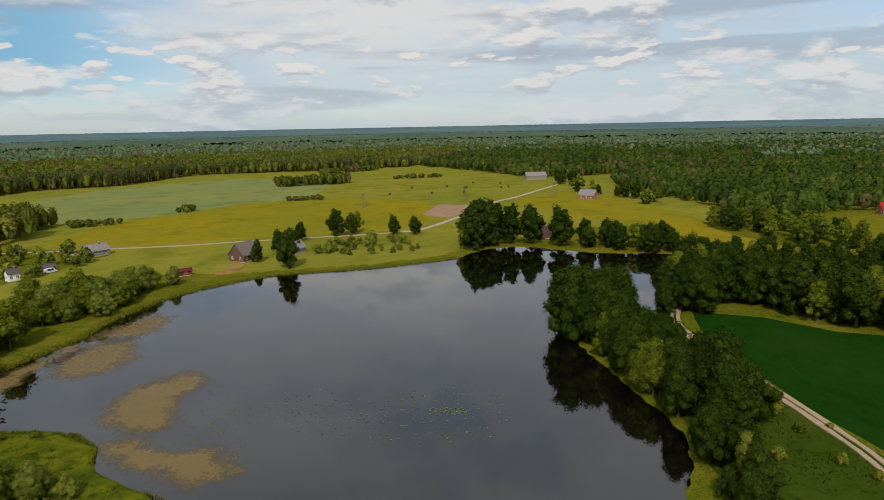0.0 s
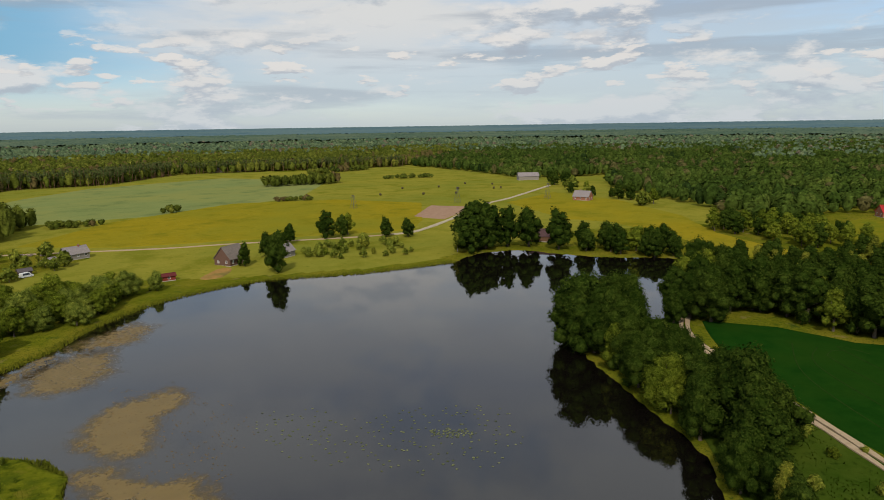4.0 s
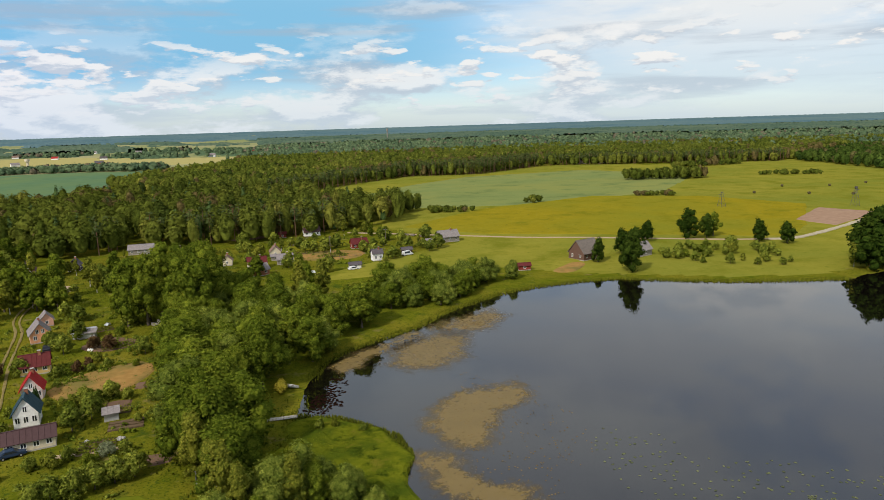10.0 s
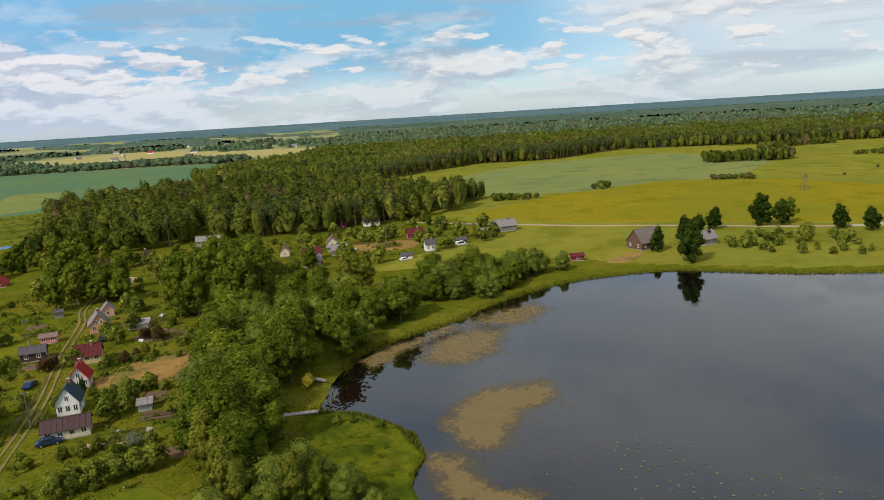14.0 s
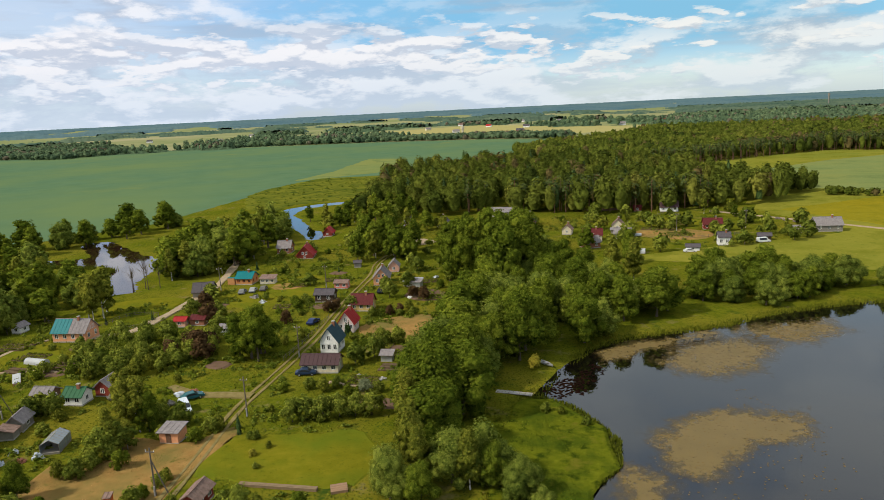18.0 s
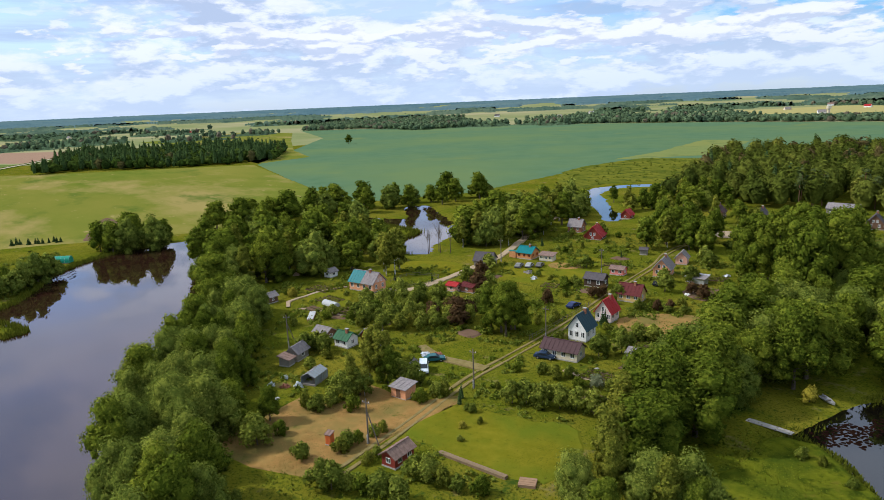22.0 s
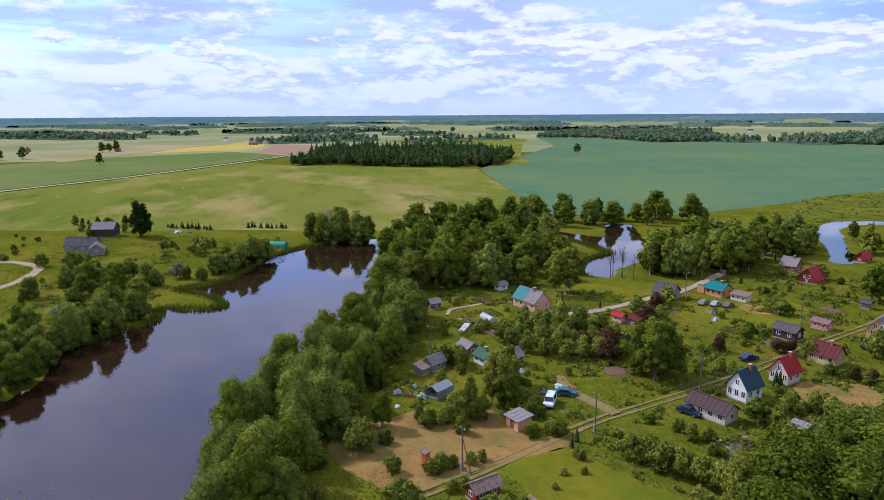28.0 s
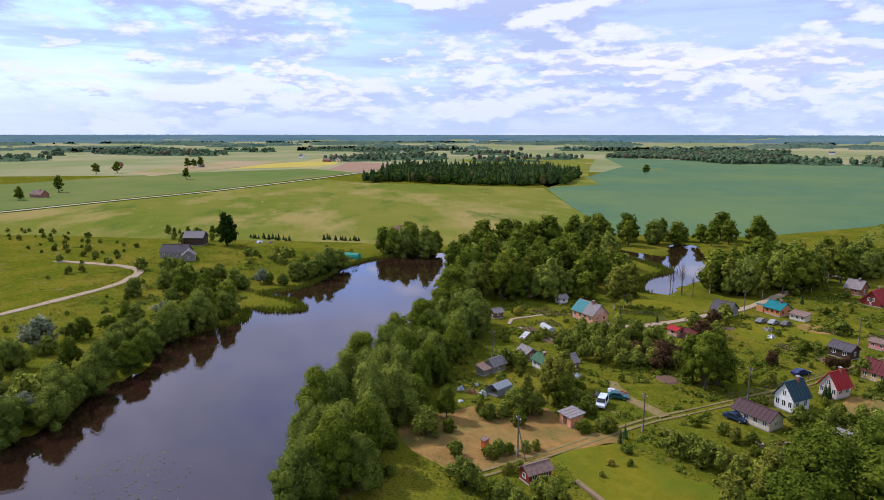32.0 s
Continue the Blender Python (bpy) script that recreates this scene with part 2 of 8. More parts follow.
LAWN = material("lawn", (0.126, 0.124, 0.008), (0.172, 0.153, 0.012), 0.5, c=(0.105, 0.126, 0.010), big=0.09, bump=0.06, detail=9, mottle=[((0.071, 0.092, 0.008), 1.1, 0.60, 0.75)])
# kept dark: the cloud shade on the east verge is put into this green
DARK_GRASS = material("dark_grass", (0.021, 0.045, 0.003), (0.037, 0.064, 0.007), 0.5, c=(0.047, 0.070, 0.008), big=0.07, bump=0.12, bump_scale=1.5, detail=9, mottle=[((0.016, 0.032, 0.003), 0.7, 0.55, 0.70)])
GREEN_FIELD = material("light_green_field", (0.097, 0.143, 0.038), (0.126, 0.168, 0.046), 0.04, c=(0.160, 0.172, 0.055), big=0.006, bump=0.1, detail=8)
FARMLAND = material("far_farmland", (0.168, 0.197, 0.080), (0.210, 0.227, 0.097), 0.02, c=(0.302, 0.277, 0.151), big=0.0022, bump=0.1, detail=5)
REEDS = material("reed_bed", (0.080, 0.098, 0.006), (0.130, 0.138, 0.010), 0.8, c=(0.044, 0.066, 0.006), big=0.15, bump=0.2, bump_scale=2.0, detail=8, mottle=[((0.030, 0.046, 0.004), 0.45, 0.52, 0.66), ((0.130, 0.118, 0.014), 0.25, 0.58, 0.70)])
MUD = material("lake_bed", (0.05, 0.035, 0.018), (0.075, 0.05, 0.025), 0.6)
TRACK = material("gravel_track", (0.302, 0.227, 0.143), (0.386, 0.302, 0.202), 1.2, bump=0.03, detail=7)
RUT = material("worn_ruts", (0.165, 0.130, 0.045), (0.235, 0.185, 0.080), 1.0, bump=0.03, detail=7)
ROADM = material("pale_gravel_road", (0.319, 0.269, 0.185), (0.403, 0.353, 0.260), 0.7, bump=0.03, detail=6)
ALGAE = material("floating_algae", (0.160, 0.102, 0.034), (0.214, 0.141, 0.049), 0.7, c=(0.119, 0.087, 0.034), big=0.2, rough=0.8, island=0.1)
PADS = material("lily_pads", (0.084, 0.101, 0.042), (0.134, 0.143, 0.076), 2.0, rough=0.45, island=0.3)
LEAF = material("broad_leaves", (0.072, 0.105, 0.008), (0.138, 0.172, 0.018), 2.2, rough=0.6, island=0.42, each=0.26, bump=0.12, bump_scale=5, translucent=0.18)
# dark leaves, deepened further to hold the cloud shade of the east bank
LEAF_DARK = material("dark_leaves", (0.018, 0.037, 0.005), (0.041, 0.068, 0.009), 2.2, rough=0.6, island=0.42, each=0.2, bump=0.12, bump_scale=5, translucent=0.18)
LEAF_PALE = material("willow_leaves", (0.100, 0.136, 0.018), (0.174, 0.208, 0.033), 2.2, rough=0.6, island=0.42, each=0.2, bump=0.12, bump_scale=5, translucent=0.18)
LEAF_BIRCH = material("birch_leaves", (0.112, 0.134, 0.014), (0.190, 0.198, 0.026), 2.2, rough=0.6, island=0.42, each=0.25, bump=0.12, bump_scale=5, translucent=0.18)
LEAF_GREY = material("silver_leaves", (0.140, 0.165, 0.085), (0.215, 0.235, 0.135), 1.5, rough=0.7, island=0.25, translucent=0.18)
LEAF_RED = material("copper_leaves", (0.066, 0.040, 0.018), (0.110, 0.066, 0.028), 0.6, rough=0.6, island=0.3, translucent=0.18)
LEAF_FRUIT = material("orchard_leaves", (0.112, 0.148, 0.018), (0.212, 0.240, 0.034), 2.2, rough=0.6, island=0.42, each=0.28, bump=0.12, bump_scale=5, translucent=0.18)
NEEDLE = material("spruce_needles", (0.038, 0.071, 0.022), (0.063, 0.101, 0.030), 0.5, rough=0.7, island=0.35, each=0.2, translucent=0.1)
# aerial haze is mixed into the next two wood colours, bluest at the horizon
WOODS_HAZE_BLUE = material("haze_blue_woods", (0.062, 0.122, 0.142), (0.096, 0.158, 0.178), 0.012, c=(0.110, 0.168, 0.165), big=0.0015, rough=0.9, island=0.12)
WOODS_HAZE_TEAL = material("haze_teal_woods", (0.044, 0.082, 0.059), (0.092, 0.134, 0.088), 0.05, c=(0.105, 0.139, 0.088), big=0.003, rough=0.9, detail=8, mottle=[((0.034, 0.067, 0.052), 0.012, 0.52, 0.66)])
PINE = material("pine_needles", (0.059, 0.082, 0.025), (0.092, 0.113, 0.035), 0.4, rough=0.7, island=0.2, translucent=0.2)
PINE_BARK = material("pine_bark", (0.168, 0.097, 0.059), (0.227, 0.126, 0.076), 0.8)
LEAF_GOLD = material("yellow_leaves", (0.252, 0.227, 0.025), (0.336, 0.286, 0.038), 0.9, rough=0.6, island=0.25, translucent=0.18)
YELLOW_CROP = material("yellow_field", (0.370, 0.302, 0.063), (0.437, 0.353, 0.084), 0.05, bump=0.1, detail=7)
TAN = material("fallow_strip", (0.302, 0.227, 0.126), (0.353, 0.277, 0.160), 0.04, c=(0.218, 0.218, 0.076), big=0.01, bump=0.1, detail=7)
BARK = material("bark", (0.084, 0.067, 0.046), (0.134, 0.109, 0.084), 3.0, bump=0.02)
BIRCH_BARK = material("birch_bark", (0.55, 0.53, 0.48), (0.70, 0.68, 0.64), 2.0, c=(0.08, 0.07, 0.06), big=1.6)


def canopy_material(name, stops, size=0.5, rough=0.8, translucent=0.2, island=0.25):
    """Leaves of far woods: each tree takes its colour from a ramp by its own tint, broken up by leaf-sized noise."""
    m = bpy.data.materials.new(name)
    m.use_nodes = True
    t = m.node_tree
    N = t.nodes.new
    sh, out = t.nodes["Principled BSDF"], t.nodes["Material Output"]
    at, ramp, geo_node, noise, val = N("ShaderNodeAttribute"), N("ShaderNodeValToRGB"), N("ShaderNodeNewGeometry"), N("ShaderNodeTexNoise"), N("ShaderNodeHueSaturation")
    at.attribute_name = "tint"
    while len(ramp.color_ramp.elements) < len(stops):
        ramp.color_ramp.elements.new(0.5)
    for e, (place, col) in zip(ramp.color_ramp.elements, stops):
        e.position, e.color = place, (*col, 1)
    link(t, at.outputs["Fac"], ramp.inputs[0])
    noise.inputs["Scale"].default_value, noise.inputs["Detail"].default_value = size, 3
    link(t, geo_node.outputs["Position"], noise.inputs["Vector"])
    each, leafy, both = N("ShaderNodeMapRange"), N("ShaderNodeMapRange"), N("ShaderNodeMath")
    for node, source, lo, hi, to0, to1 in ((each, geo_node.outputs["Random Per Island"], 0, 1, 1 - island, 1 + island), (leafy, noise.outputs[0], 0.3, 0.7, 0.62, 1.42)):
        for k, x in enumerate((lo, hi, to0, to1)):
            node.inputs[k + 1].default_value = x
        link(t, source, node.inputs[0])
    both.operation = "MULTIPLY"
    link(t, each.outputs[0], both.inputs[0]), link(t, leafy.outputs[0], both.inputs[1])
    link(t, both.outputs[0], val.inputs["Value"]), link(t, ramp.outputs[0], val.inputs["Color"])
    link(t, val.outputs[0], sh.inputs["Base Color"])
    sh.inputs["Roughness"].default_value, sh.inputs["Specular IOR Level"].default_value = rough, 0.0
    tr, ms = N("ShaderNodeBsdfTranslucent"), N("ShaderNodeMixShader")
    link(t, val.outputs[0], tr.inputs[0])
    ms.inputs[0].default_value = translucent
    link(t, sh.outputs[0], ms.inputs[1]), link(t, tr.outputs[0], ms.inputs[2]), link(t, ms.outputs[0], out.inputs[0])
    MATS[name] = m
    return m


def water_material(name, colour):
    m = bpy.data.materials.new(name)
    m.use_nodes = True
    t = m.node_tree
    sh = t.nodes["Principled BSDF"]
    sh.inputs["Base Color"].default_value = (*colour, 1)
    sh.inputs["Roughness"].default_value, sh.inputs["IOR"].default_value = 0.02, 1.8
    g, n, bp = t.nodes.new("ShaderNodeNewGeometry"), t.nodes.new("ShaderNodeTexNoise"), t.nodes.new("ShaderNodeBump")
    n.inputs["Scale"].default_value, n.inputs["Detail"].default_value = 1.1, 3
    bp.inputs["Strength"].default_value, bp.inputs["Distance"].default_value = 0.4, 0.005
    link(t, g.outputs["Position"], n.inputs["Vector"]), link(t, n.outputs[0], bp.inputs["Height"]), link(t, bp.outputs[0], sh.inputs["Normal"])
    return m


WOODS = canopy_material("far_woods", ((0.0, (0.030, 0.044, 0.010)), (0.25, (0.067, 0.086, 0.012)), (0.6, (0.104, 0.121, 0.018)), (0.85, (0.164, 0.163, 0.027)), (1.0, (0.107, 0.084, 0.030))))
# this ramp is lightened towards blue-green: distance haze put into the leaf colour
WOODS_HAZED = canopy_material("distant_woods", ((0.0, (0.042, 0.070, 0.042)), (0.3, (0.070, 0.108, 0.056)), (0.65, (0.102, 0.142, 0.070)), (0.9, (0.138, 0.166, 0.086)), (1.0, (0.120, 0.105, 0.070))), 0.2, translucent=0.1)
# darkened greens: cloud shade of the eastern woods is put into the ramp
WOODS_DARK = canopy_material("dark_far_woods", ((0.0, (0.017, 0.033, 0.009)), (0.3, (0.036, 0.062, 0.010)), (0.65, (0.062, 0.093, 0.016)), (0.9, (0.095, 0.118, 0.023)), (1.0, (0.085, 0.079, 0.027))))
WATER = water_material("lake_water", (0.0035, 0.0027, 0.0022))
BROWN_WATER = water_material("river_water", (0.022, 0.009, 0.006))

# ---- building helpers ----
rnd = random.Random(7)


def mesh(name, verts, faces, mats, smooth=False):
    me = bpy.data.meshes.new(name)
    me.from_pydata([tuple(v) for v in verts], [], faces)
    for m in mats if isinstance(mats, (list, tuple)) else [mats]:
        me.materials.append(m)
    if smooth:
        me.shade_smooth()
    return me


def cards_mesh(name, verts, n, mat, corners=4, soft=None):
    """n loose faces of so many corners out of a numpy array of points. soft: the rounded form's normals, one a face."""
    me = bpy.data.meshes.new(name)
    me.vertices.add(n * corners), me.loops.add(n * corners), me.polygons.add(n)
    me.vertices.foreach_set("co", np.asarray(verts, np.float32).ravel())
    me.loops.foreach_set("vertex_index", np.arange(n * corners, dtype=np.int32))
    me.polygons.foreach_set("loop_start", np.arange(0, n * corners, corners, dtype=np.int32))
    me.polygons.foreach_set("loop_total", np.full(n, corners, np.int32))
    me.update(calc_edges=True)
    me.materials.append(mat)
    if soft is not None:
        me.shade_smooth()
        soft = soft / (np.linalg.norm(soft, axis=-1, keepdims=True) + 1e-9)
        me.normals_split_custom_set_from_vertices((soft.reshape(-1, 3) if soft.ndim == 3 else np.repeat(soft, corners, 0)).astype(np.float32))
    return me


def inside(px, py, poly):
    poly = np.asarray(poly, float)
    res = np.zeros(np.shape(px), bool)
    for (x0, y0), (x1, y1) in zip(poly, np.roll(poly, -1, 0)):
        if y0 == y1:
            continue
        res ^= ((y0 > py) != (y1 > py)) & (px < (x1 - x0) * (py - y0) / (y1 - y0) + x0)
    return res


def edge_distance(px, py, poly, closed=True):
    poly = np.asarray(poly, float)
    best = np.full(np.shape(px), 1e9)
    pairs = list(zip(poly, np.roll(poly, -1, 0))) if closed else list(zip(poly[:-1], poly[1:]))
    for a, b in pairs:
        d = b - a
        s = np.clip(((px - a[0]) * d[0] + (py - a[1]) * d[1]) / max(d @ d, 1e-9), 0, 1)
        best = np.minimum(best, np.hypot(px - a[0] - s * d[0], py - a[1] - s * d[1]))
    return best


def curve_points(points, step, closed=False):
    """A smooth line through the points (Catmull-Rom), about step metres apart."""
    p = [np.array(q, float) for q in points]
    n = len(p)
    out = []
    for i in range(n if closed else n - 1):
        a, b, c, d = (p[(i + k) % n] if closed else p[min(max(i + k, 0), n - 1)] for k in (-1, 0, 1, 2))
        m = max(1, int(np.linalg.norm(c - b) / step))
        for k in range(m):
            s = k / m
            out.append(0.5 * (2 * b + (c - a) * s + (2 * a - 5 * b + 4 * c - d) * s * s + (3 * b - a - 3 * c + d) * s**3))
    if not closed:
        out.append(p[-1])
    return np.array(out)


# ---- the lakes ----
LAKE_EAST = [(-6, 93), (-4, 101), (-6, 108), (-10, 112), (-16, 117), (-23, 119), (-23, 125), (-22, 137), (-20, 149), (-13, 158), (-5, 165), (4, 173),
             (10, 182), (19, 191), (34, 203), (53, 210), (73, 212), (95, 204), (112, 199), (143, 195), (157, 201), (178, 198), (186, 180), (197, 160),
             (210, 150), (212, 140), (198, 131), (184, 125), (172, 116), (155, 103), (141, 97), (130, 104), (116, 112), (109, 104), (98, 82), (89, 63),
             (82, 47), (72, 37), (62, 30), (56, 15), (52, -10), (45, -50), (20, -80), (-12, -80), (-24, -50), (-20, 0), (-8, 35), (3, 62), (2, 75), (-5, 86)]
LAKE_WEST = [(-40, -70), (-62, -40), (-74, -26), (-85, -16), (-101, -14), (-117, -7), (-130, -10), (-138, -7), (-146, -1), (-155, 8), (-170, 8), (-163, 15),
             (-165, 25), (-178, 20), (-187, 10), (-194, 21), (-210, 29), (-230, 36), (-249, 52), (-257, 71), (-257, 92), (-256, 120), (-250, 150), (-238, 160),
             (-224, 163), (-209, 169), (-203, 163), (-195, 150), (-174, 139), (-169, 145), (-180, 155), (-190, 170), (-204, 184), (-217, 188), (-243, 197),
             (-262, 205), (-266, 196), (-246, 184), (-236, 178), (-248, 168), (-262, 158), (-240, 140), (-240, 112), (-237, 92), (-226, 84), (-204, 74),
             (-180, 71), (-160, 67), (-140, 60), (-117, 49), (-98, 37), (-80, 30), (-66, 28), (-52, 25), (-42, 12), (-36, -40)]
LAKE_NORTH = [(-168, 234), (-178, 242), (-194, 255), (-216, 269), (-232, 286), (-243, 304), (-240, 325), (-227, 341), (-209, 351), (-207, 347), (-221, 335), (-232, 321), (-233, 306), (-226, 290), (-210, 277), (-190, 259), (-174, 248), (-164, 238)]
LAKES = [LAKE_EAST, LAKE_WEST, LAKE_NORTH]
SHORES = [curve_points(p, 4.0, True) for p in LAKES]
WATER_Z = -0.30


def lake_depth(px, py):
    """Metres inside the nearest shore; negative on land."""
    best = np.full(np.shape(px), -1e9)
    for s in SHORES:
        d = edge_distance(px, py, s)
        best = np.maximum(best, np.where(inside(px, py, s), d, -d))
    return best


def rough_noise(px, py, size):
    u, v = px / size, py / size
    return (np.sin(u * 2.1 + 1.3 * np.sin(v * 1.7)) + np.sin(v * 2.6 + 1.1 * np.sin(u * 2.3 + 2)) + 0.6 * np.sin(u * 5.3 + v * 4.1) + 0.5 * np.sin(u * 9.7 - v * 8.3)) / 3.1


GRID = {}


def far_rise(px, py):
    """Low hills towards the horizon."""
    s = np.clip((np.hypot(px, py) - 2300) / 2600, 0, 1)
    return 30 * s * s * (3 - 2 * s)


def build_ground():
    core_x, core_y = np.arange(-300, 240.1, 2.4), np.arange(-90, 350.1, 2.4)
    far = [5, 12, 20, 35, 60, 100, 160, 250, 380, 560, 800, 1200, 1800, 2300, 2800, 3400, 4000, 4600]
    xs = np.r_[[-300 - f for f in far[::-1]], core_x, [240 + f for f in far]]
    ys = np.r_[[-90 - f for f in far[::-1]], core_y, [360 + f for f in far]]
    gx, gy = np.meshgrid(xs, ys)
    px, py = gx.ravel(), gy.ravel()
    depth = lake_depth(px, py) + 0.9 * rough_noise(px, py, 6.0)
    land = 0.10 + 0.06 * rough_noise(px, py, 23.0)
    z = np.where(depth < 0, land - 0.42 * np.clip(1 + depth / 6.0, 0, 1), land - 0.42 - 0.35 * np.clip(depth, 0, 5))
    z = z + far_rise(px, py)
    nx, ny = len(xs), len(ys)
    GRID.update(x=xs, y=ys, z=z.reshape(ny, nx))
    idx = np.arange(nx * ny).reshape(ny, nx)
    faces = np.stack([idx[:-1, :-1], idx[:-1, 1:], idx[1:, 1:], idx[1:, :-1]], -1).reshape(-1, 4)
    me = bpy.data.meshes.new("ground")
    me.from_pydata(np.stack([px, py, z], 1).tolist(), [], faces.tolist())
    mid = px[faces].mean(1), py[faces].mean(1)
    wet = depth[faces].mean(1) > 0.8
    north = inside(*mid, [(36, 240), (66, 222), (110, 206), (140, 202), (160, 210), (240, 215), (330, 180), (500, 260), (620, 600), (200, 900), (-110, 620), (-20, 420), (0, 345), (30, 310)])
    me.materials.append(GRASS), me.materials.append(MUD), me.materials.append(MEADOW), me.materials.append(FARMLAND)
    away = np.hypot(*mid)
    yaw = np.degrees(np.arctan2(-mid[0], mid[1]))
    farm = (away > 900) & (yaw > 4)
    me.polygons.foreach_set("material_index", np.where(wet, 1, np.where(north, 2, np.where(farm, 3, 0))).astype(np.int32))
    me.shade_smooth()
    return tagged(new("ground", me), "rolling green grassland with mown and rough patches", "ground", kind="structure")


def height(x, y):
    """The height of the ground near a place."""
    i = int(np.clip(np.searchsorted(GRID["x"], x), 1, len(GRID["x"]) - 1))
    j = int(np.clip(np.searchsorted(GRID["y"], y), 1, len(GRID["y"]) - 1))
    return float(GRID["z"][j - 1:j + 1, i - 1:i + 1].mean())


build_ground()


def plot(x, y):
    """A place on the settlement's plan, which lies a little to the south-east of its first survey; fades out at the shores and the woods."""
    w = min(max((240 - y) / 110, 0), 1) * min(max((-30 - x) / 8, 0), 1) * min(max((y - 30) / 10, 0), 1) * min(max((x + 200) / 20, 0), 1)
    return x + 3.0 * w, y - 2.6 * w


def plots(points):
    return [plot(x, y) for x, y in points]


def build_water():
    for poly, name, words in ((LAKE_EAST, "lake", "dark still lake water mirroring the clouds"), (LAKE_WEST, "river_water", "brown smooth water of the winding river arm"), (LAKE_NORTH, "pond", "pale reflecting water of a reedy pond")):
        p = np.array(poly, float)
        lo, hi = p.min(0) - 8, p.max(0) + 8
        bm = bmesh.new()
        f = bm.faces.new([bm.verts.new((x, y, WATER_Z)) for x, y in ((lo[0], lo[1]), (hi[0], lo[1]), (hi[0], hi[1]), (lo[0], hi[1]))])
        me = bpy.data.meshes.new(name)
        bm.to_mesh(me), bm.free()
        me.materials.append(BROWN_WATER if name == "river_water" else WATER)
        tagged(new(name, me), words, "water", kind="structure")


def patch(name, points, mat, label, lift=0.32, step=6.0, ragged=1.0):
    """A field or plot: a sheet with a slightly ragged edge and a turned-down rim, lying on the ground."""
    if step >= 6:
        p = np.array(points, float)
        line = np.concatenate([a + (b - a) * np.linspace(0, 1, max(2, int(np.linalg.norm(b - a) / step)), endpoint=False)[:, None] for a, b in zip(p, np.roll(p, -1, 0))])
    else:
        line = curve_points(points, step, True)
    line = line + ragged * np.stack([rough_noise(line[:, 0], line[:, 1], 4.0), rough_noise(line[:, 1], line[:, 0], 5.0)], 1)
    ahead, behind = np.roll(line, -1, 0), np.roll(line, 1, 0)
    turn = np.sign(np.sum(line[:, 0] * ahead[:, 1] - ahead[:, 0] * line[:, 1]))
    out = np.stack([(ahead - behind)[:, 1], -(ahead - behind)[:, 0]], 1) * turn
    out = out / (np.linalg.norm(out, axis=1, keepdims=True) + 1e-9)
    bm = bmesh.new()
    top = [bm.verts.new((x, y, lift)) for x, y in line]
    low = [bm.verts.new((x, y, 0.0)) for x, y in line + 0.7 * out]
    bm.faces.new(top)
    for k in range(len(line)):
        j = (k + 1) % len(line)
        bm.faces.new((low[k], low[j], top[j], top[k]))
    bmesh.ops.triangulate(bm, faces=bm.faces[:1])
    bmesh.ops.recalc_face_normals(bm, faces=bm.faces)
    me = bpy.data.meshes.new(name)
    bm.to_mesh(me), bm.free()
    me.materials.append(mat)
    return tagged(new(name, me), label, "field", kind="structure")


def ribbon(name, points, width, mat, label, lift=0.36, category="road", wobble=0.12):
    line = curve_points(points, 3.0)
    d = np.gradient(line, axis=0)
    d /= np.linalg.norm(d, axis=1, keepdims=True) + 1e-9
    side = np.stack([-d[:, 1], d[:, 0]], 1)
    verts, faces = [], []
    for k, (p, s) in enumerate(zip(line, side)):
        w = width / 2 * (1 + wobble * math.sin(k * 1.7) + wobble * math.sin(k * 0.6))
        for f, z in ((-1.15, -0.3), (-1, lift), (0, lift + 0.03), (1, lift), (1.15, -0.3)):
            verts.append((p[0] + s[0] * w * f, p[1] + s[1] * w * f, z))
    for k in range(len(line) - 1):
        for c in range(4):
            faces.append((k * 5 + c, k * 5 + c + 1, k * 5 + c + 6, k * 5 + c + 5))
    me = mesh(name, verts, faces, mat)
    return tagged(new(name, me), label, category, kind="structure")


build_water()

patch("field_cereal", [(-599, 231), (-450, 204), (-300, 180), (-283, 250), (-326, 391), (-291, 465), (-310, 583), (-274, 720), (-268, 900), (-288, 985), (-433, 1020),
                       (-665, 996), (-1009, 881), (-1100, 780), (-1407, 600), (-1011, 480)], CEREAL, "blue-green field of young cereal", 0.21)
patch("field_hay", [(-390, -232), (-440, -198), (-528, -138), (-640, -64), (-760, 0), (-700, 54), (-602, 228), (-450, 203), (-302, 179), (-276, 130), (-275, 90), (-286, 56), (-298, 20), (-312, -40), (-330, -100), (-350, -170)], HAY, "light green hay field with yellowed patches", 0.17)
patch("field_left", [(-440, -215), (-530, -155), (-640, -80), (-890, 48), (-1000, -20), (-900, -200), (-700, -330), (-480, -330)], GREEN_FIELD, "light green crop field beyond the road", 0.17)
patch("field_tilled", [(-970, 10), (-890, 66), (-1120, 130), (-1230, 40)], SOIL, "reddish tilled field beside a spruce wood", 0.33)
patch("field_buff", [(-1082, -71), (-1000, -10), (-1250, 30), (-1569, 100), (-1700, 60), (-1360, -30)], BUFF, "buff yellow ripening field", 0.37)
patch("field_tan", [(-923, -256), (-1088, -242), (-1289, -182), (-1262, -74), (-1164, -100), (-1098, -112), (-995, -150), (-842, -202)], TAN, "tan fallow strip beyond the crop", 0.39)
patch("field_yellow", [(-996, -138), (-1165, -98), (-1233, -54), (-1262, 22), (-1114, 16), (-1043, -50)], YELLOW_CROP, "yellow flowering strip of field", 0.43)
